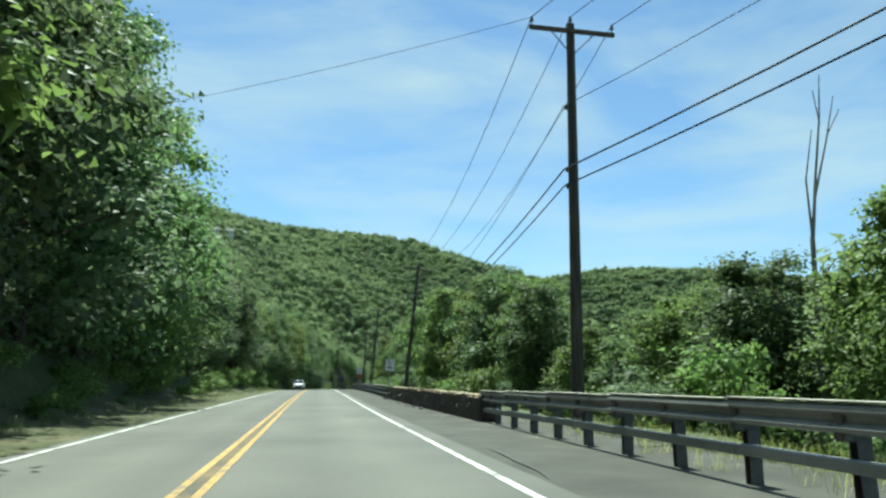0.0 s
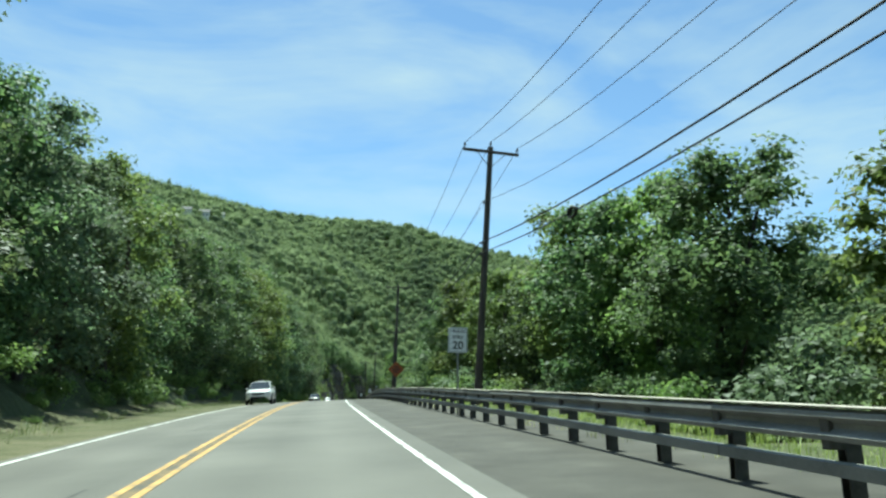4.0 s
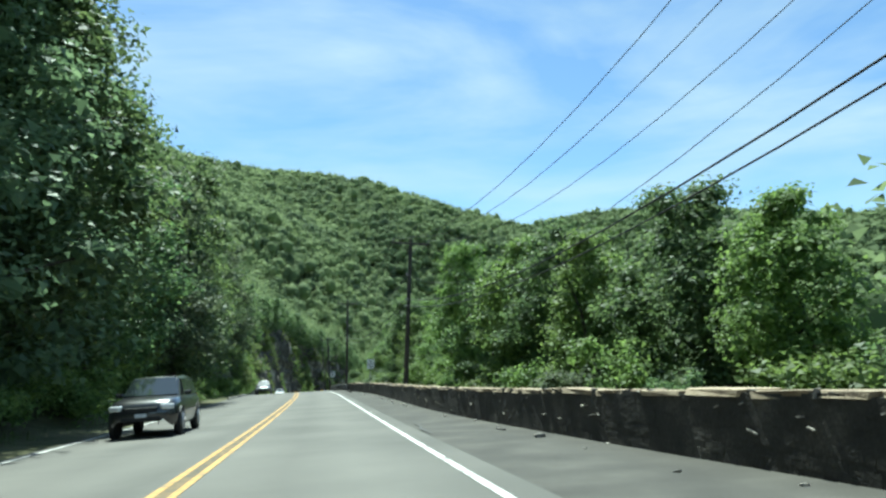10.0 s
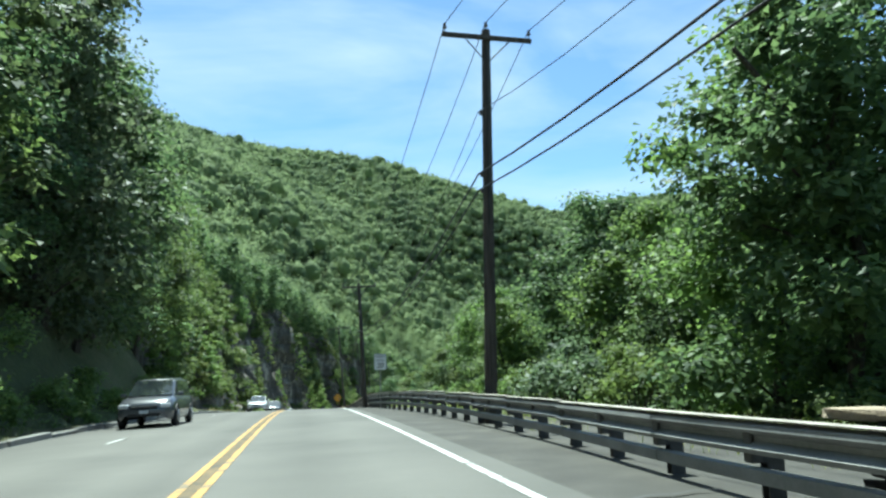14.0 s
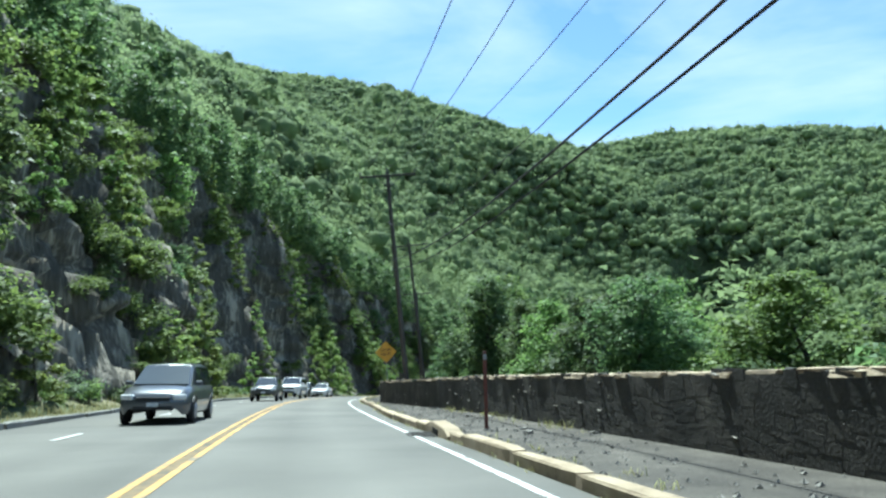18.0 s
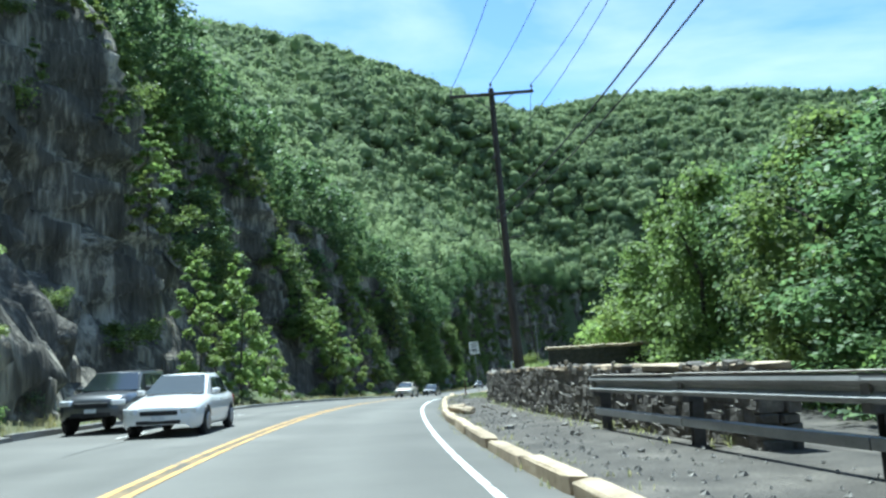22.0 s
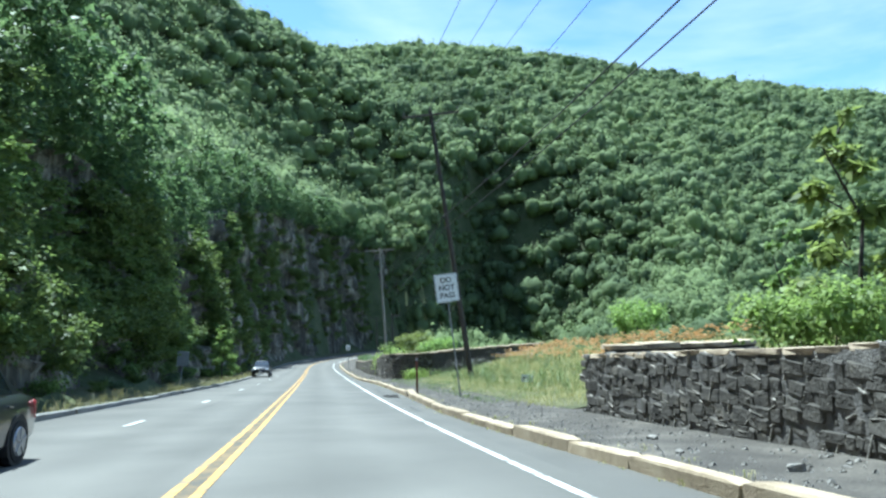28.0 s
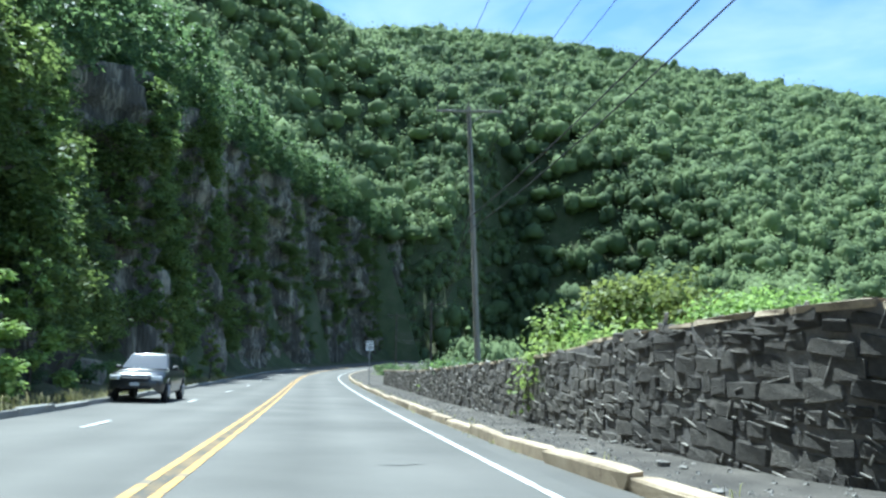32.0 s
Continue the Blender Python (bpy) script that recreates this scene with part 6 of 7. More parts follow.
def build_car(kind, m, paint, label):
    d = CARS[kind]
    e = empty("car" if kind != "pickup" else "pickup_truck", m, label, "car" if kind != "pickup" else "pickup truck", "oncoming vehicles")
    rings = []
    for y, zb, zt, w in d["body"]:
        half = [(w * 0.90, zb), (w * 0.985, zb + 0.10), (w, zb + (zt - zb) * 0.45), (w * 0.985, zb + (zt - zb) * 0.72), (w * 0.93, zt - 0.05), (w * 0.80, zt), (w * 0.4, zt + 0.025)]
        rings.append([Vector((x, y, z)) for x, z in half] + [Vector((-x, y, z)) for x, z in half[::-1]])
    bm = bmesh.new()
    loft(bm, rings)
    body = part("body", bm, paint, e)
    for q in body.data.polygons:
        q.use_smooth = True
    cab = d["cabin"]
    bm = bmesh.new()
    rr = []
    for k, (y, w, z) in enumerate(cab):
        base = 0.95 * cab[0][2]
        wb = 0.80 * max(q[3] for q in d["body"]) + 0.06
        rr.append([Vector((wb, y, base)), Vector((w + (wb - w) * 0.06, y, z - 0.07)), Vector((w * 0.9, y, z)), Vector((0, y, z + 0.025)), Vector((-w * 0.9, y, z)), Vector((-w - (wb - w) * 0.06, y, z - 0.07)), Vector((-wb, y, base))])
    loft(bm, rr)
    part("cabin", bm, paint, e)
    # glass
    (y0, w0, z0), (y1, w1, z1), (y2, w2, z2), (y3, w3, z3), (y4, w4, z4) = cab
    wb = 0.80 * max(q[3] for q in d["body"]) + 0.06
    bm = bmesh.new()
    sheet_between(bm, [Vector((-w0 * 0.95, y0 - 0.03, z0 + 0.035)), Vector((w0 * 0.95, y0 - 0.03, z0 + 0.035)), Vector((w1 * 0.90, y1 + 0.06, z1 - 0.03)), Vector((-w1 * 0.90, y1 + 0.06, z1 - 0.03))], 0.03)
    part("windscreen", bm, car_glass, e, "dark reflecting windscreen")
    bm = bmesh.new()
    sheet_between(bm, [Vector((w3 * 0.86, y3 - 0.06, z3 - 0.05)), Vector((-w3 * 0.86, y3 - 0.06, z3 - 0.05)), Vector((-w4 * 0.9, y4 + 0.06, z4 + 0.06)), Vector((w4 * 0.9, y4 + 0.06, z4 + 0.06))][::-1], -0.02)
    part("rear_window", bm, car_glass, e, "dark rear window")
    base = cab[0][2] + 0.03
    for q in (1, -1):
        for ya, yb, ta, tb in ((y0 - 0.55, (y1 + y2) / 2 + 0.05, y1 - 0.12, (y1 + y2) / 2 + 0.05), ((y1 + y2) / 2 - 0.05, y3 - 0.2, (y1 + y2) / 2 - 0.05, y3 + 0.1)):
            zt = z2 - 0.12
            pts = [Vector((q * (wb + 0.008), ya, base)), Vector((q * (wb + 0.008), yb, base)), Vector((q * (w2 + (wb - w2) * 0.10 + 0.012), tb, zt)), Vector((q * (w1 + (wb - w1) * 0.10 + 0.012), ta, zt - 0.02))]
            bm = bmesh.new()
            sheet_between(bm, pts if q > 0 else pts[::-1], 0.010)
            part("side_window", bm, car_glass, e, "dark tinted side window")
    # nose
    _, zbn, ztn, wn_ = d["body"][1]
    y_f = d["body"][0][0]
    bm = bmesh.new()
    box(bm, wn_ * 1.05, 0.10, (ztn - zbn) * 0.22, (0, y_f - 0.035, zbn + (ztn - zbn) * 0.70), bevel=0.02)
    part("grille", bm, car_black, e, "black slotted grille")
    bm = bmesh.new()
    box(bm, wn_ * 1.25, 0.14, (ztn - zbn) * 0.20, (0, y_f - 0.05, zbn + (ztn - zbn) * 0.30), bevel=0.03)
    part("bumper_intake", bm, car_black, e, "dark lower intake in the bumper")
    bm = bmesh.new()
    box(bm, 0.30, 0.02, 0.11, (0, y_f + 0.03, zbn + (ztn - zbn) * 0.46), bevel=0.004)
    part("plate_bar", bm, plate_mat, e, "plain pale bar")
    for q in (1, -1):
        bm = bmesh.new()
        box(bm, 0.36, 0.20, 0.15, (q * wn_ * 0.78, y_f - 0.10, zbn + (ztn - zbn) * 0.80), Euler((0, 0, -q * 0.45)).to_matrix(), bevel=0.03)
        part("headlight", bm, lamp_mat, e, "clear headlight")
        bm = bmesh.new()
        box(bm, 0.16, 0.08, 0.08, (q * wn_ * 0.82, y_f - 0.15, zbn + (ztn - zbn) * 0.30), Euler((0, 0, -q * 0.5)).to_matrix(), bevel=0.02)
        part("fog_lamp", bm, car_black, e)
        bm = bmesh.new()
        box(bm, 0.20, 0.10, 0.13, (q * (wb + 0.15), y0 - 0.42, base + 0.06), bevel=0.03)
        mir = part("mirror", bm, paint, e)
        bm = bmesh.new()
        box(bm, 0.16, 0.012, 0.09, (q * (wb + 0.15), y0 - 0.475, base + 0.06), bevel=0.003)
        part("mirror_glass", bm, car_glass, mir)
        bm = bmesh.new()
        box(bm, 0.22, 0.10, 0.30, (q * wn_ * 0.84, d["body"][-1][0] + 0.10, ztn), bevel=0.03)
        part("tail_light", bm, tail_mat, e, "red tail light")
        for ya in ((y1 + y2) / 2, y3 - 0.1):
            bm = bmesh.new()
            box(bm, 0.03, 0.16, 0.03, (q * (max(z[3] for z in d["body"]) + 0.008), ya + 0.22, base - 0.16), bevel=0.006)
            part("door_handle", bm, paint, e)
    # wheels
    r = d["wheel"]
    wide = max(z[3] for z in d["body"])
    for ya in d["axles"]:
        for q in (1, -1):
            bm = bmesh.new()
            bmesh.ops.create_cone(bm, cap_ends=True, segments=20, radius1=r * 1.13, radius2=r * 1.13, depth=0.10, matrix=Matrix.Translation((q * (wide - 0.045), ya, r + 0.02)) @ pose(0, 0, 0, 0, 90, 0))
            part("wheel_arch", bm, car_black, e, "dark wheel arch")
            wheel = empty_part("wheel", e)
            bm = bmesh.new()
            bmesh.ops.create_cone(bm, cap_ends=True, segments=24, radius1=r, radius2=r, depth=0.21, matrix=Matrix.Translation((q * (wide - 0.085), ya, r)) @ pose(0, 0, 0, 0, 90, 0))
            bmesh.ops.bevel(bm, geom=[g for g in bm.edges if len(g.link_faces) == 2 and abs(g.verts[0].co.x - g.verts[1].co.x) < 1e-4], offset=0.035, segments=2, affect="EDGES")
            part("tyre", bm, tyre_mat, wheel)
            bm = bmesh.new()
            bmesh.ops.create_cone(bm, cap_ends=True, segments=18, radius1=r * 0.66, radius2=r * 0.60, depth=0.03, matrix=Matrix.Translation((q * (wide + 0.023), ya, r)) @ pose(0, 0, 0, 0, 90 * q, 0))
            for k in range(5):
                a = k * 2 * math.pi / 5
                box(bm, 0.02, r * 0.16, r * 0.50, (q * (wide + 0.04), ya + math.sin(a) * r * 0.34, r + math.cos(a) * r * 0.34), Euler((-a, 0, 0)).to_matrix())
            part("rim", bm, rim_mat, wheel, "silver spoked rim")
    return e


def empty_part(name, parent):
    """A wheel's hub: a short axle stub that its tyre and rim hang on."""
    bm = bmesh.new()
    rod(bm, (-0.01, 0, 0.3), (0.01, 0, 0.3), 0.04, 0.04, 6)
    return part(name, bm, car_black, parent)


white_car, cream_car, dark_car, black_car, blue_grey_car = car_paint("paint_white", (0.72, 0.72, 0.71)), car_paint("paint_champagne", (0.52, 0.47, 0.36)), car_paint("paint_dark_grey", (0.045, 0.048, 0.052)), car_paint("paint_black", (0.016, 0.017, 0.019)), car_paint("paint_slate", (0.07, 0.075, 0.085))


def oncoming(kind, s, l, paint, label):
    ob = build_car(kind, stand(s, l, 0.0, turn=180, lean=0) @ Matrix.Translation((0, 0, 0.015)), paint, label)
    sl_ = math.atan(float(az_(s + 1) - az_(s - 1)) / 2)
    x, y, z = on_road(s, l, 0.012)
    ob.matrix_world = Matrix.Translation((x, y, z)) @ pose(0, 0, 0, 0, 0, heading(s) + 180) @ pose(0, 0, 0, -math.degrees(sl_), -float(bank(s)), 0)
    return ob


oncoming("suv", 130.0, -4.3, white_car, "white sport utility vehicle far along the road")
oncoming("suv", 205.5, -4.6, black_car, "black sport utility vehicle on the asphalt road")
oncoming("minivan", 282.0, -5.6, blue_grey_car, "slate grey minivan in the shade of trees")
oncoming("sedan", 325.0, -4.6, white_car, "small white hatchback saloon on the road")
oncoming("minivan", 349.5, -4.4, blue_grey_car, "slate grey minivan on the sunlit road")
oncoming("suv", 380.5, -4.6, dark_car, "dark grey sport utility vehicle on the bend")
oncoming("pickup", 394.5, -4.6, white_car, "white pickup truck with a covered bed")
oncoming("sedan", 409.0, -4.2, white_car, "white saloon car rounding the bend")
oncoming("suv", 411.5, -6.7, dark_car, "dark grey sport utility vehicle on the bend")
oncoming("sedan", 464.4, -4.0, cream_car, "champagne coloured saloon car on the road")
oncoming("sedan", 487.0, -5.1, black_car, "black saloon car coming up the road")
oncoming("suv", 557.5, -6.0, black_car, "black sport utility vehicle below the cliff")

# ---- grass, weeds and flowers ----


def blade_material(name, dark, mid, light):
    return leaf_material(name, dark, mid, light, 0.3)


grass_blades = blade_material("grass_blades", (0.16, 0.175, 0.055), (0.31, 0.305, 0.105), (0.50, 0.45, 0.20))
weed_leaves = blade_material("weed_leaves", (0.07, 0.10, 0.03), (0.13, 0.17, 0.05), (0.21, 0.23, 0.08))
bright_blades = blade_material("bright_blades", (0.16, 0.22, 0.04), (0.27, 0.34, 0.07), (0.40, 0.46, 0.13))
petal_white = noisy("white_petals", [(0.3, (0.55, 0.56, 0.50)), (0.7, (0.75, 0.75, 0.70))], 3, 20, 0.6, bump=0.05)
lily_petals = noisy("lily_petals", [(0.3, (0.50, 0.27, 0.09)), (0.7, (0.62, 0.40, 0.18))], 3, 20, 0.6, bump=0.05)
gr = np.random.default_rng(17)


def tufts(name, s, l, h, blades, high, spread, mat, label, category="grass"):
    """Tufts of curved blades at those stations and offsets, as one growth."""
    n = len(s)
    base = on_road(s, l, h)
    b = np.repeat(base, blades, 0) + np.concatenate([gr.normal(0, spread, (n * blades, 2)), np.zeros((n * blades, 1))], 1)
    hh = np.repeat(high, blades) * gr.uniform(0.45, 1.15, n * blades)
    a = gr.uniform(0, 2 * np.pi, n * blades)
    out = np.stack([np.cos(a), np.sin(a), np.zeros_like(a)], 1)
    side = np.stack([-np.sin(a), np.cos(a), np.zeros_like(a)], 1)
    w = (0.005 + 0.006 * gr.random(n * blades))[:, None] * np.clip(hh[:, None] * 2, 0.6, 1.6)
    bend = gr.uniform(0.2, 1.2, n * blades)[:, None] * hh[:, None]
    up = np.array([0, 0, 1.0])
    m = b + out * bend * 0.35 + up * hh[:, None] * 0.68
    t = b + out * bend + up * (hh[:, None] - 0.35 * bend)
    v = np.stack([b - side * w, b + side * w, m + side * w * 0.8, m - side * w * 0.8, t], 1).reshape(-1, 3)
    k = np.arange(n * blades) * 5
    f = np.concatenate([np.stack([k, k + 1, k + 2], 1), np.stack([k, k + 2, k + 3], 1), np.stack([k + 3, k + 2, k + 4], 1)]).reshape(-1)
    ob = new(name, mesh_arrays(name, v, f, np.arange(0, len(f), 3), [mat]))
    return tagged(ob, label, category, kind="stuff")


def field(n, s0, s1, l0, l1):
    return gr.uniform(s0, s1, n), l0 + (l1 - l0) * gr.random(n)


bank_near = along((0, 0.0), (5.2, 0.03), (8, 0.18), (10, 0.4), (12.2, 0.72), (16, 0.7), (24, 0.2))
bank_far = along((0, 0.0), (6.2, 0.05), (7.6, 0.2), (9, 0.32), (11, 0.5), (13, 0.9), (15, 1.4), (18, 1.8), (24, 1.0))


def grass_bank(s0, s1, l0, l1, rise, label):
    ll = np.linspace(l0, l1, 12)
    ob = ribbon("grass_bank", s0, s1, 1.0, [(float(q), float(rise(q)) + 0.06) for q in ll], grass_mat_ground)
    return tagged(ob, label, "grass bank", kind="structure")


grass_bank(420, 462, 5.3, 22, bank_near, "grassy bank between gravel and old walls")
grass_bank(496, 533.4, 6.6, 24, bank_far, "grassy bank rising behind the gravel strip")
s_, l_ = field(3600, 420.5, 461, 4.6, 12.2)
ok = l_ > 5.2 + 0.5 * np.sin(s_ * 0.6) + 1.6 * np.clip((s_ - 433) / 19, 0, 1) + gr.normal(0, 0.4, len(s_))
s_, l_ = s_[ok], l_[ok]
tufts("grass", s_, l_, bank_near(l_) + 0.04, 18, (0.15 + 0.06 * np.clip(l_ - 5.2, 0, 9)) * np.interp(s_, (436, 448, 458), (1.0, 0.75, 0.5)), 0.2, grass_blades, "rank yellow-green grass between gravel and old walls")
s_, l_ = field(4200, 496.5, 533.3, 5.6, 17)
ok = l_ > 6.9 + 0.4 * np.sin(s_ * 0.5) + 0.9 * np.clip((s_ - 528) / 6, 0, 2) - 0.6 * np.clip((510 - s_) / 8, -1, 0) + gr.normal(0, 0.4, len(s_))
s_, l_ = s_[ok], l_[ok]
tufts("grass", s_, l_, bank_far(l_) + 0.04, 17, 0.2 + 0.04 * np.clip(l_ - 7, 0, 9), 0.24, grass_blades, "tall summer grass behind the gravel strip")
s_ = gr.uniform(-30, 318, 1500)
l_ = -(left_foot(s_) - 0.2) + np.abs(gr.normal(0, 0.8, len(s_)))
tufts("grass", s_, l_, 0.02, 9, gr.uniform(0.12, 0.5, len(s_)), 0.15, weed_leaves, "weeds and grass along the verge under the bank")
s_ = gr.uniform(318, 600, 1300)
l_ = edge_left(s_) - 0.5 - np.abs(gr.normal(0, 0.9, len(s_)))
tufts("grass", s_, l_, 0.05, 9, gr.uniform(0.12, 0.6, len(s_)), 0.15, grass_blades, "dry grass and weeds between kerb and cliff")
s_ = gr.uniform(321, 610, 700)
l_ = kerb_right(s_) + np.where(gr.random(len(s_)) < 0.45, gr.normal(-0.06, 0.02, len(s_)), gr.normal(0.42, 0.12, len(s_)))
tufts("grass", s_, l_, np.where(l_ < kerb_right(s_), -0.03, 0.10), 7, gr.uniform(0.05, 0.16, len(s_)), 0.06, grass_blades, "small weeds growing in the kerb joints")
s_ = gr.uniform(-20, 318, 700)
l_ = np.where(s_ < 183, 5.3, 5.0) + gr.normal(0.5, 0.35, len(s_))
tufts("grass", s_, l_, -0.08, 8, gr.uniform(0.10, 0.42, len(s_)), 0.10, grass_blades, "weeds below the guard rail and wall")
for a, b, lo in ((338, 369, 0.55), (398, 418, 0.5)):
    s_ = gr.uniform(a, b, 70)
    tufts("grass", s_, 4.95 + gr.normal(0, 0.15, 70), 0.1, 8, gr.uniform(0.08, 0.3, 70), 0.08, grass_blades, "weeds at the foot of the stone wall")


for a, b, c, d in ((424, 460, 4.3, 6.6), (500, 533.2, 5.2, 8.2)):
    s_, l_ = field(650, a, b, c, d)
    tufts("grass", s_, l_, 0.10 + 0.09 * (l_ - c), 8, gr.uniform(0.06, 0.22, 650), 0.12, weed_leaves, "short patchy grass creeping over the gravel")

# mown strip seen under the guard rails
for a, b, n in ((-20, 21, 420), (49, 183, 1300), (251, 311, 600)):
    s_, l_ = field(n, a, b, 6.3, 8.6)
    tufts("grass", s_, l_, -0.12, 12, gr.uniform(0.18, 0.42, n), 0.22, bright_blades, "bright green grass strip behind the guard rail")

# rank tufts and white-flowered weeds before the high wing wall
tufts("grass", np.full(9, 533.4) + gr.normal(0, 0.35, 9), np.full(9, 7.25) + gr.normal(0, 0.35, 9), 0.2, 46, gr.uniform(0.8, 1.25, 9), 0.16, bright_blades, "tall bright green grass tussock before the wall")
for a, b, c, d, rise, n in ((421, 460, 6.5, 12.0, bank_near, 420), (498, 533.2, 8.0, 16.0, bank_far, 620)):
    s_, l_ = field(n, a, b, c, d)
    tufts("weeds", s_, l_, rise(l_), 14, gr.uniform(0.3, 0.95, n), 0.13, weed_leaves, "tall green weeds among the grass", "weeds")


def umbels(name, s, l, h, high, label):
    """Thin stems, each with a flat head of small white flowers."""
    v, f, mi = [], [], []
    for p, hh in zip(on_road(s, l, h), high):
        lean = gr.normal(0, 0.12, 2)
        c = np.array(p) + np.array((lean[0], lean[1], hh))
        q = len(v)
        v += [tuple(p + np.array((-0.005, 0, 0))), tuple(p + np.array((0.005, 0, 0))), tuple(c + np.array((0.004, 0, 0))), tuple(c - np.array((0.004, 0, 0)))]
        f.append((q, q + 1, q + 2, q + 3))
        mi.append(1)
        for k in range(9):
            a, rr, w = gr.uniform(0, 6.28), 0.055 * math.sqrt(gr.random()), 0.016
            o = c + np.array((math.cos(a) * rr, math.sin(a) * rr, 0.01 - rr * 0.2))
            q = len(v)
            v += [tuple(o + np.array(d) * w) for d in ((1, 0, 0.3), (0, 1, -0.2), (-1, 0, 0.3), (0, -1, 0.1))]
            f.append((q, q + 1, q + 2, q + 3))
            mi.append(0)
    ob = mesh_object(name, v, f, petal_white)
    ob.data.materials.append(weed_leaves)
    ob.data.polygons.foreach_set("material_index", mi)
    return tagged(ob, label, "flowers", kind="stuff")


s_, l_ = field(170, 518, 533.2, 8.6, 14.0)
umbels("white_umbels", s_, l_, bank_far(l_), gr.uniform(0.7, 1.3, 170), "white wild carrot flowers on thin stems")


def lilies(name, s, l, h, high):
    """Stems with open six-petalled flowers on top."""
    base = on_road(s, l, h)
    v, f = [], []
    for p, hh in zip(base, high):
        for q in range(3):
            a0, tilt = gr.uniform(0, 6.28), gr.uniform(0.5, 1.2)
            c = Vector(p) + Vector((gr.normal(0, 0.16), gr.normal(0, 0.16), hh * gr.uniform(0.85, 1.05)))
            for k in range(6):
                a = a0 + k * math.pi / 3
                d, sd = Vector((math.cos(a), math.sin(a), tilt)), Vector((-math.sin(a), math.cos(a), 0))
                n = len(v)
                v += [c, c + d * 0.06 + sd * 0.028, c + d * 0.11 + Vector((0, 0, -0.03)), c + d * 0.06 - sd * 0.028]
                f.append((n, n + 1, n + 2, n + 3))
    return tagged(mesh_object(name, v, f, lily_petals), "bank of orange day lilies in flower above the grass", "flowers", kind="stuff")


s_, l_ = field(430, 503, 531, 13.0, 18.0)
lilies("day_lilies", s_, l_, bank_far(l_), gr.uniform(0.6, 1.0, 430))
s_, l_ = field(60, 497, 504, 10.0, 13.0)
lilies("day_lilies", s_, l_, bank_far(l_), gr.uniform(0.7, 1.0, 60))

# ---- loose stones and broken kerb ----
rubble_mat = noisy("loose_stone", [(0.3, (0.12, 0.115, 0.105)), (0.7, (0.34, 0.32, 0.28))], 3, 25, 0.92, bump=0.6, bump_dist=0.02, vary=0.5)
rubble_forms = [worn_block("loose_stone", 300 + i, rubble_mat, 0.14) for i in range(6)]
slab_forms = [worn_block("kerb_fragment", 320 + i, kerb_mat, 0.09) for i in range(3)]
rub = random.Random(23)


def loose(name, form, s, l, h, size, label, category, group):
    o = new(name, form)
    o.matrix_world = stand(s, l, h, turn=rub.uniform(0, 360), lean=rub.gauss(0, 6), pitch=rub.gauss(0, 6)) @ Matrix.Diagonal((*size, 1))
    return tagged(o, label, category, group)


for s, l, w in [(410.2, 3.1, 0.5), (410.9, 3.5, 0.4), (411.6, 3.25, 0.55), (409.4, 3.3, 0.35), (433.6, 6.9, 0.8), (452.6, 5.1, 0.45)]:
    loose("kerb_fragment", rub.choice(slab_forms), s, l, 0.10, (w, w * 0.6, w * 0.35), "broken tan concrete kerb fragment lying in gravel", "concrete fragment", "broken kerb pieces")
for a, b, n, base in ((338, 369, 26, 4.7), (398, 418, 20, 4.5), (424, 461, 40, 5.2), (462, 494, 18, 5.0), (496, 537, 34, 5.6), (538, 560, 22, 5.0)):
    for k in range(n):
        s = rub.uniform(a, b)
        w = rub.uniform(0.05, 0.17)
        loose("loose_stone", rub.choice(rubble_forms), s, min(base, float(kerb_right(s)) + 2.2) + rub.gauss(0, 0.55), 0.10, (w, w * rub.uniform(0.7, 1.1), w * 0.55), "small grey broken stone on the gravel", "stone", "loose roadside stones")
for k in range(46):
    s = rub.uniform(24, 48) if k < 16 else rub.uniform(188, 250)
    w = rub.uniform(0.05, 0.16)
    loose("loose_stone", rub.choice(rubble_forms), s, 4.05 + rub.gauss(0, 0.18), -0.05, (w, w, w * 0.5), "small grey broken stone beside the wall", "stone", "loose roadside stones")
for k in range(9):
    w = rub.uniform(0.06, 0.2)
    loose("loose_stone", rub.choice(rubble_forms), rub.uniform(248.5, 255.5), 3.75 + rub.gauss(0, 0.16), -0.03, (w, w * rub.uniform(0.6, 1.0), w * 0.55), "grey stone fallen from the broken wall", "stone", "loose roadside stones")

# gravel chips scattered on the strip behind the kerb
chips_v, chips_f = [], []
chip = np.array([(-0.5, -0.5, 0), (0.5, -0.4, 0), (0.45, 0.5, 0), (-0.4, 0.45, 0), (-0.2, -0.15, 0.6), (0.25, 0.2, 0.5)])
chip_f = [(0, 1, 5, 4), (1, 2, 5), (2, 3, 4, 5), (3, 0, 4)]
cs = gr.uniform(319, 590, 5200)
cl = kerb_right(cs) + 0.3 + np.abs(gr.normal(0, 1.4, len(cs)))
cp = on_road(cs, cl, 0.10 + 0.02 * np.clip(cl - kerb_right(cs), 0, 2))
for p, w, a in zip(cp, gr.uniform(0.02, 0.075, len(cs)), gr.uniform(0, 6.28, len(cs))):
    c, s2 = math.cos(a) * w, math.sin(a) * w
    n = len(chips_v)
    chips_v += [(p[0] + x * c - y * s2, p[1] + x * s2 + y * c, p[2] + z * w) for x, y, z in chip]
    chips_f += [tuple(i + n for i in q) for q in chip_f]
tagged(mesh_object("gravel", chips_v, chips_f, rubble_mat), "grey gravel chips scattered behind the kerb", "gravel", kind="stuff")

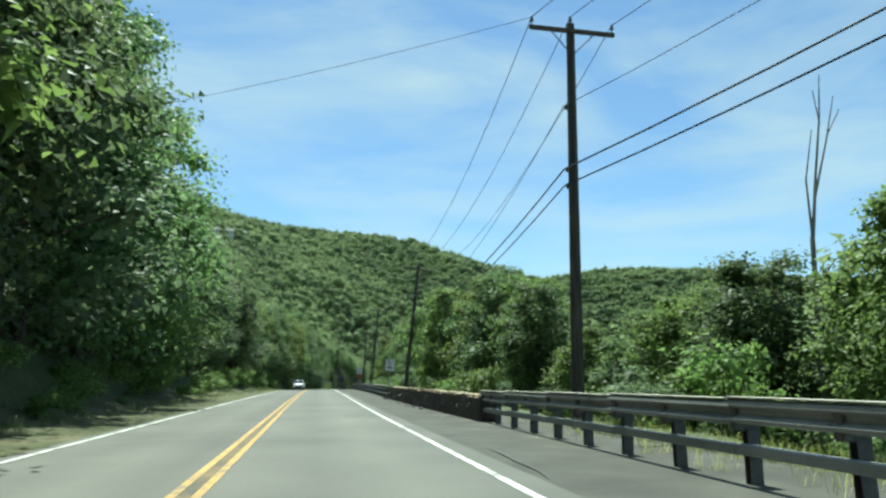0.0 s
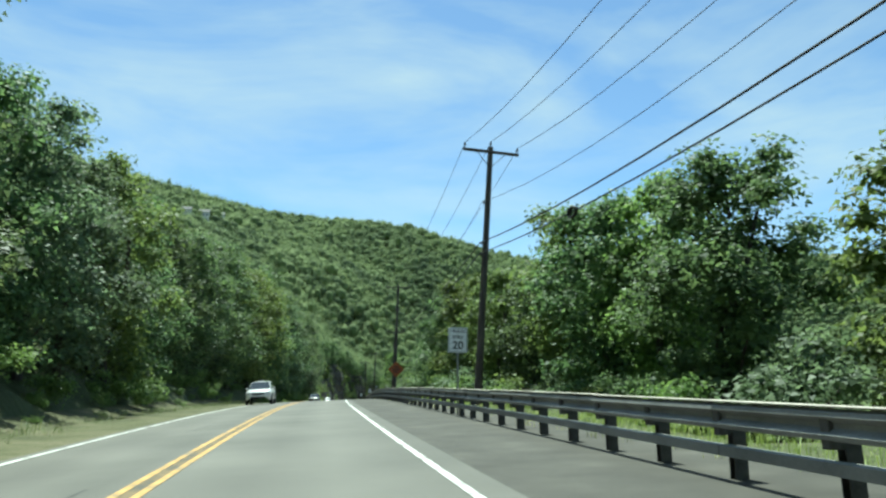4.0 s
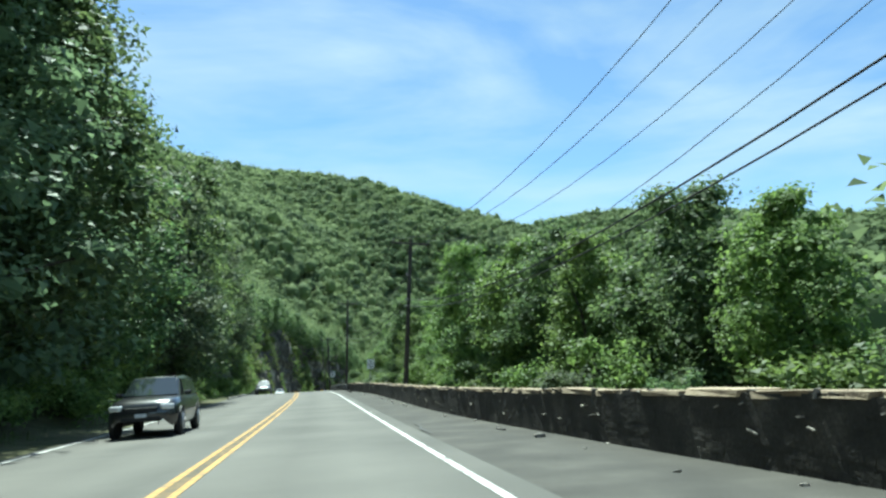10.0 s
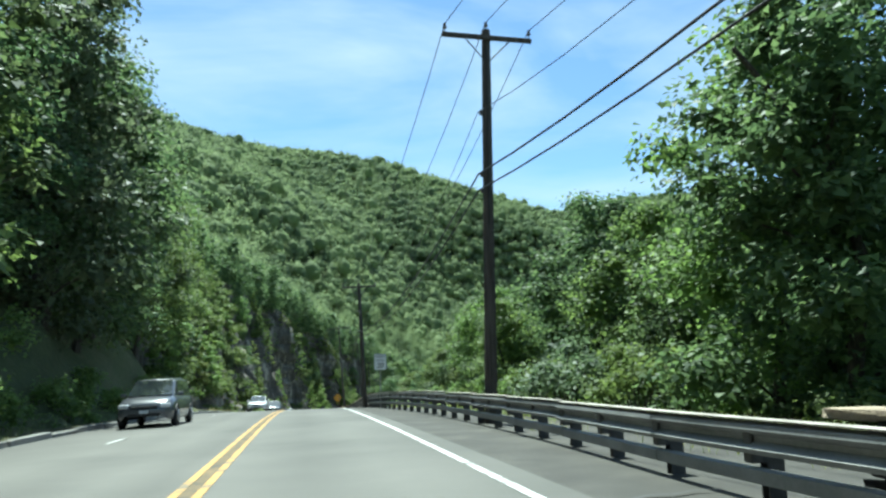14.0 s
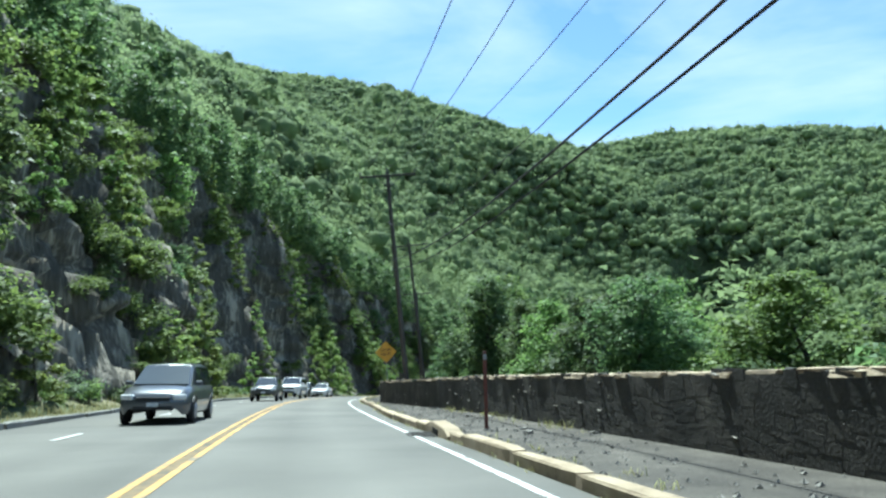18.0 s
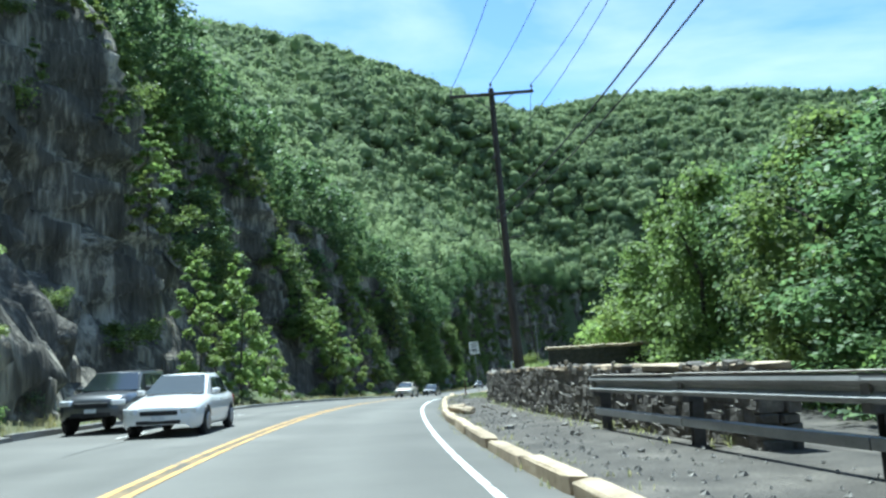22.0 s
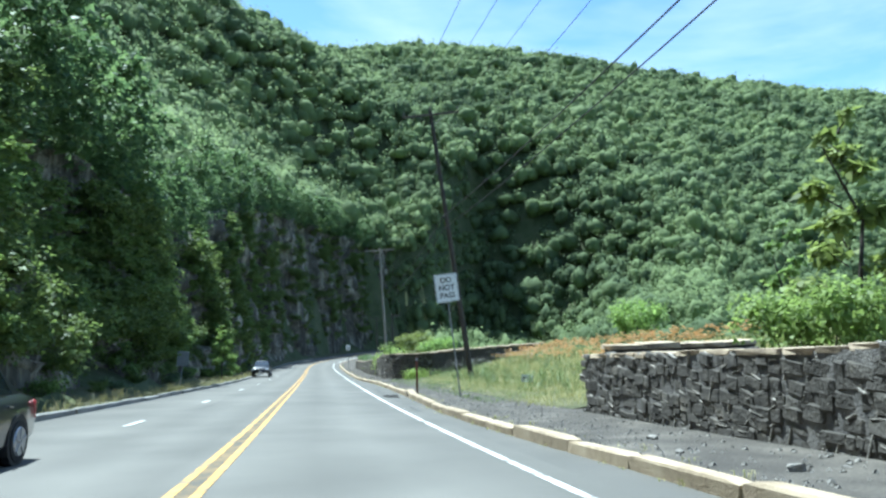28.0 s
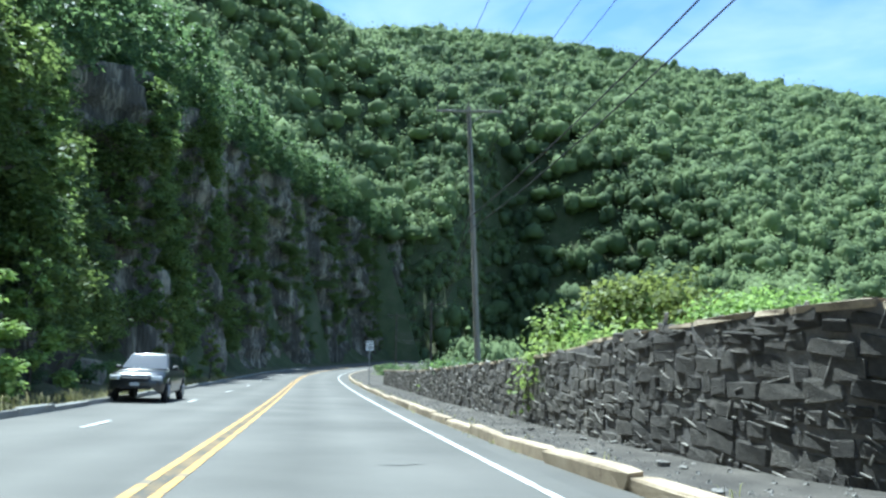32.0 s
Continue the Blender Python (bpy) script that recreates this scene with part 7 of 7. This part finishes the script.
# ---- drain grates in the gutter ----
grate_mat = noisy("cast_iron_grate", [(0.3, (0.04, 0.038, 0.035)), (0.7, (0.085, 0.08, 0.072))], 4, 30, 0.8, 0.3, bump=0.4, bump_dist=0.01)
# near-black colour for flat plates that stand in for the shade inside openings
pit_shade_mat = noisy("drain_pit_shade", [(0.3, (0.008, 0.008, 0.008)), (0.7, (0.015, 0.015, 0.015))], 4, 30, 0.95)
for s, l in ((341.1, 2.3), (438.8, 2.72), (509.3, 3.1)):
    e = empty("drain_grate", stand(s, l, -0.012), "rusty cast iron drain grate in the gutter", "drain grate", "gutter drains")
    bm = bmesh.new()
    box(bm, 0.62, 1.25, 0.01, (0, 0, 0.0))
    part("drain_pit_shade", bm, pit_shade_mat, e, "black plate painted as the shade in an opening")
    for x, y, sx, sy in ((-0.31, 0, 0.05, 1.3), (0.31, 0, 0.05, 1.3), (0, -0.63, 0.62, 0.05), (0, 0.63, 0.62, 0.05)):
        bm = bmesh.new()
        box(bm, sx, sy, 0.03, (x, y, 0.012), bevel=0.004)
        part("frame_bar", bm, grate_mat, e)
    for k in range(12):
        bm = bmesh.new()
        box(bm, 0.58, 0.035, 0.025, (0, -0.55 + k * 0.1, 0.012), bevel=0.004)
        part("grate_bar", bm, grate_mat, e)
    # the raised kerb inlet behind the grate, its throat to the gutter a black plate painted as shade
    e = empty("kerb_inlet", stand(s, float(kerb_right(s)) + 0.1, -0.1, turn=-math.degrees(math.atan(float(kerb_right(s + 0.5) - kerb_right(s - 0.5))))), "raised tan concrete kerb inlet beside the drain grate", "kerb inlet", "gutter drains")
    bm = bmesh.new()
    outline = [(-1.2, 0.25), (-0.65, 0.345), (0.65, 0.345), (1.2, 0.25)]
    for x in (-0.15, 0.20):
        ring = [bm.verts.new((x + (0.03 if x < 0 and z > 0.3 else 0), y, z)) for y, z in outline] + [bm.verts.new((x, 1.2, 0)), bm.verts.new((x, -1.2, 0))]
        bm.faces.new(ring)
    bm.verts.ensure_lookup_table()
    for i in range(6):
        bm.faces.new((bm.verts[i], bm.verts[(i + 1) % 6], bm.verts[6 + (i + 1) % 6], bm.verts[6 + i]))
    bmesh.ops.recalc_face_normals(bm, faces=bm.faces)
    bmesh.ops.bevel(bm, geom=bm.edges[:], offset=0.015, segments=1, affect="EDGES")
    part("inlet_block", bm, kerb_mat, e)
    bm = bmesh.new()
    box(bm, 0.02, 0.55, 0.11, (-0.148, 0.1, 0.19))
    part("throat_shade", bm, pit_shade_mat, e, "black plate painted as the shade in an opening")

# ---- pale houses on the crest of the ridge ----
siding = noisy("white_siding", [(0.3, (0.62, 0.62, 0.60)), (0.7, (0.76, 0.76, 0.74))], 0.5, 12, 0.7, bump=0.2)
shingle = noisy("grey_shingles", [(0.3, (0.10, 0.10, 0.105)), (0.7, (0.18, 0.18, 0.18))], 0.6, 9, 0.9, bump=0.5)
pane_mat = noisy("house_window_glass", [(0.3, (0.02, 0.025, 0.03)), (0.7, (0.035, 0.04, 0.045))], 1, 10, 0.08, bump=0.0, spec=0.8)
for x_, y_, w in HOUSES:
    z_ = float(terrain_z(np.array([x_]), np.array([y_]))[0][0])
    e = empty("house", Matrix.Translation((x_, y_, z_ - 1.2)) @ pose(0, 0, 0, 0, 0, 16), "white house with a grey gable roof on the wooded ridge", "house", "houses on the ridge")
    bm = bmesh.new()
    box(bm, w, 7.0, 8.2, (0, 0, 4.1), bevel=0.03)
    part("wall", bm, siding, e)
    bm = bmesh.new()
    for x in (-w / 2 - 0.4, w / 2 + 0.4):
        bm.faces.new([bm.verts.new((x, y, z)) for y, z in ((-4.0, 8.0), (0, 10.6), (4.0, 8.0), (4.0, 8.22), (0, 10.85), (-4.0, 8.22))])
    bm.verts.ensure_lookup_table()
    for k in range(6):
        bm.faces.new((bm.verts[k], bm.verts[(k + 1) % 6], bm.verts[6 + (k + 1) % 6], bm.verts[6 + k]))
    bmesh.ops.recalc_face_normals(bm, faces=bm.faces)
    part("roof", bm, shingle, e, "grey shingle roof")
    bm = bmesh.new()
    for x in (-w / 2, w / 2):
        f = bm.faces.new([bm.verts.new((x + d, y, z)) for d, y, z in ((0, -3.45, 8.15), (0, 3.45, 8.15), (0, 0, 10.4))])
        q = bmesh.ops.extrude_face_region(bm, geom=[f])
        bmesh.ops.translate(bm, verts=[v for v in q["geom"] if isinstance(v, bmesh.types.BMVert)], vec=(-0.2 if x > 0 else 0.2, 0, 0))
    bmesh.ops.recalc_face_normals(bm, faces=bm.faces)
    part("gable", bm, siding, e)
    for x in (-0.3 * w, 0.0, 0.3 * w):
        for z in (3.0, 6.2):
            bm = bmesh.new()
            box(bm, 1.1, 0.08, 1.5, (x, -3.52, z))
            win = part("window", bm, siding, e)
            bm = bmesh.new()
            box(bm, 0.9, 0.04, 1.3, (x, -3.57, z))
            part("pane", bm, pane_mat, win)

# ---- dead tree, cable coil, placards, road cracks ----
e = empty("dead_tree", Matrix.Translation(ground_at(18.2, 13.3)) @ pose(0, 0, 0, 0, 3, 0) @ Matrix.Diagonal((1.1, 1.1, 1.22, 1)), "bare grey dead tree with thin upright limbs", "tree")
bm = bmesh.new()
limb(bm, [Vector((0, 0, 0)), Vector((0.05, 0.02, 3.0)), Vector((0.0, 0.05, 6.2))], 0.11, 0.06, 8)
part("trunk", bm, dead_wood, e)
for pts, r0 in (([(0, 0.05, 6.0), (0.12, 0, 7.6), (0.30, 0, 9.2), (0.34, 0, 10.3)], 0.05), ([(0.1, 0, 7.2), (0.5, 0.1, 8.6), (0.75, 0.1, 9.8)], 0.035), ([(0, 0.05, 6.2), (-0.08, 0.1, 7.6), (0.15, 0.15, 8.9)], 0.035), ([(0.02, 0, 5.0), (0.6, 0.1, 5.7), (1.1, 0.1, 6.0)], 0.03), ([(0.55, 0.1, 8.8), (0.95, 0.2, 9.5)], 0.02), ([(0.3, 0, 9.0), (0.2, 0.1, 9.9)], 0.018)):
    bm = bmesh.new()
    limb(bm, [Vector(q) for q in pts], r0, 0.012, 6)
    part("branch", bm, dead_wood, e)


def cable_coil(span, u, label):
    """A figure-of-eight coil of spare cable tied under the lower cable."""
    a, b = hangs[span][5], hangs[span + 1][5]
    c = a.lerp(b, u) - Vector((0, 0, 0.75 * 4 * u * (1 - u)))
    d = (b - a).normalized()
    e = empty("cable_coil", Matrix.Translation(c), label, "cable coil")
    for k in range(3):
        n, v, f = 30, [], []
        for i in range(n):
            t = 2 * math.pi * i / n
            p = d * (0.30 * math.cos(t)) * (1 - 0.05 * k) + Vector((0, 0, -0.16 + 0.14 * math.sin(t) * (1 - 0.06 * k))) + Vector((d.y, -d.x, 0)) * (0.04 * k - 0.04)
            tn = (d * -math.sin(t) * 0.30 + Vector((0, 0, 0.14 * math.cos(t)))).normalized()
            sx = Vector((d.y, -d.x, 0))
            sz = tn.cross(sx)
            for j in range(5):
                w = 2 * math.pi * j / 5
                v.append(p + sx * 0.022 * math.cos(w) + sz * 0.022 * math.sin(w))
        for i in range(n):
            for j in range(5):
                f.append((i * 5 + j, i * 5 + (j + 1) % 5, ((i + 1) % n) * 5 + (j + 1) % 5, ((i + 1) % n) * 5 + j))
        mesh_object("cable_loop", v, f, wire_mat, e, True)
    for q in (-1, 1):
        bm = bmesh.new()
        rod(bm, d * 0.27 * q + Vector((0, 0, -0.13)), d * 0.34 * q, 0.014, 0.014, 6)
        part("tie", bm, wire_mat, e)
    return e


cable_coil(1, 0.74, "black spare cable coiled and hung under the cable")

for s, l, hgt in ((513, 13.0, 0.75), (508, 8.8, 0.6)):
    e = empty("placard", stand(s, l, -0.1, lean=5), "small white placard on a stake in grass", "placard", "small placards")
    bm = bmesh.new()
    box(bm, 0.02, 0.02, hgt + 0.2, (0, 0.015, (hgt + 0.2) / 2))
    part("stake", bm, galv, e)
    bm = bmesh.new()
    rounded_plate(bm, 0.52, 0.30, 0.006, 0.02)
    bmesh.ops.translate(bm, verts=bm.verts, vec=(0, -0.005, hgt + 0.2))
    part("sign_plate", bm, sign_white, e)
    lettering(e, "NO", 0.24, 0, hgt + 0.2, -0.010, sign_black)

tar = noisy("tar_seal", [(0.3, (0.055, 0.055, 0.053)), (0.7, (0.085, 0.084, 0.08))], 3, 30, 0.75, bump=0.2, bump_dist=0.004)
ck = random.Random(31)
for k in range(58):
    s = ck.uniform(2, 560)
    l = ck.choice((ck.uniform(-1.4, 2.0), ck.uniform(-4.8, -2.4), float(edge_right(s)) + 0.55))
    along_road = ck.random() < 0.6
    v, f = [], []
    n = ck.randrange(6, 14)
    ds, dl = (ck.uniform(0.35, 0.9), 0.0) if along_road else (0.05, ck.uniform(0.15, 0.3))
    w = ck.uniform(0.010, 0.026)
    cs_, cl_ = s, l
    for i in range(n):
        ww = w * (0.4 if i in (0, n - 1) else ck.uniform(0.6, 1.2))
        p0, p1 = (on_road(cs_, cl_ - ww, 0.0), on_road(cs_, cl_ + ww, 0.0)) if along_road else (on_road(cs_ - ww, cl_, 0.0), on_road(cs_ + ww, cl_, 0.0))
        rise = float(np.interp(cl_, (float(edge_left(cs_)) + 1.2, float(centre(cs_)), float(edge_right(cs_))), (0, 0.02, 0))) + 0.006
        v += [tuple(p0 + np.array([0, 0, rise])), tuple(p1 + np.array([0, 0, rise]))]
        cs_ += ds + ck.gauss(0, 0.05)
        cl_ += dl + ck.gauss(0, 0.05)
    f = [(2 * i, 2 * i + 1, 2 * i + 3, 2 * i + 2) for i in range(n - 1)]
    tagged(mesh_object("road_crack", v, f, tar), "thin dark sealed crack in the asphalt", "road crack", kind="structure")
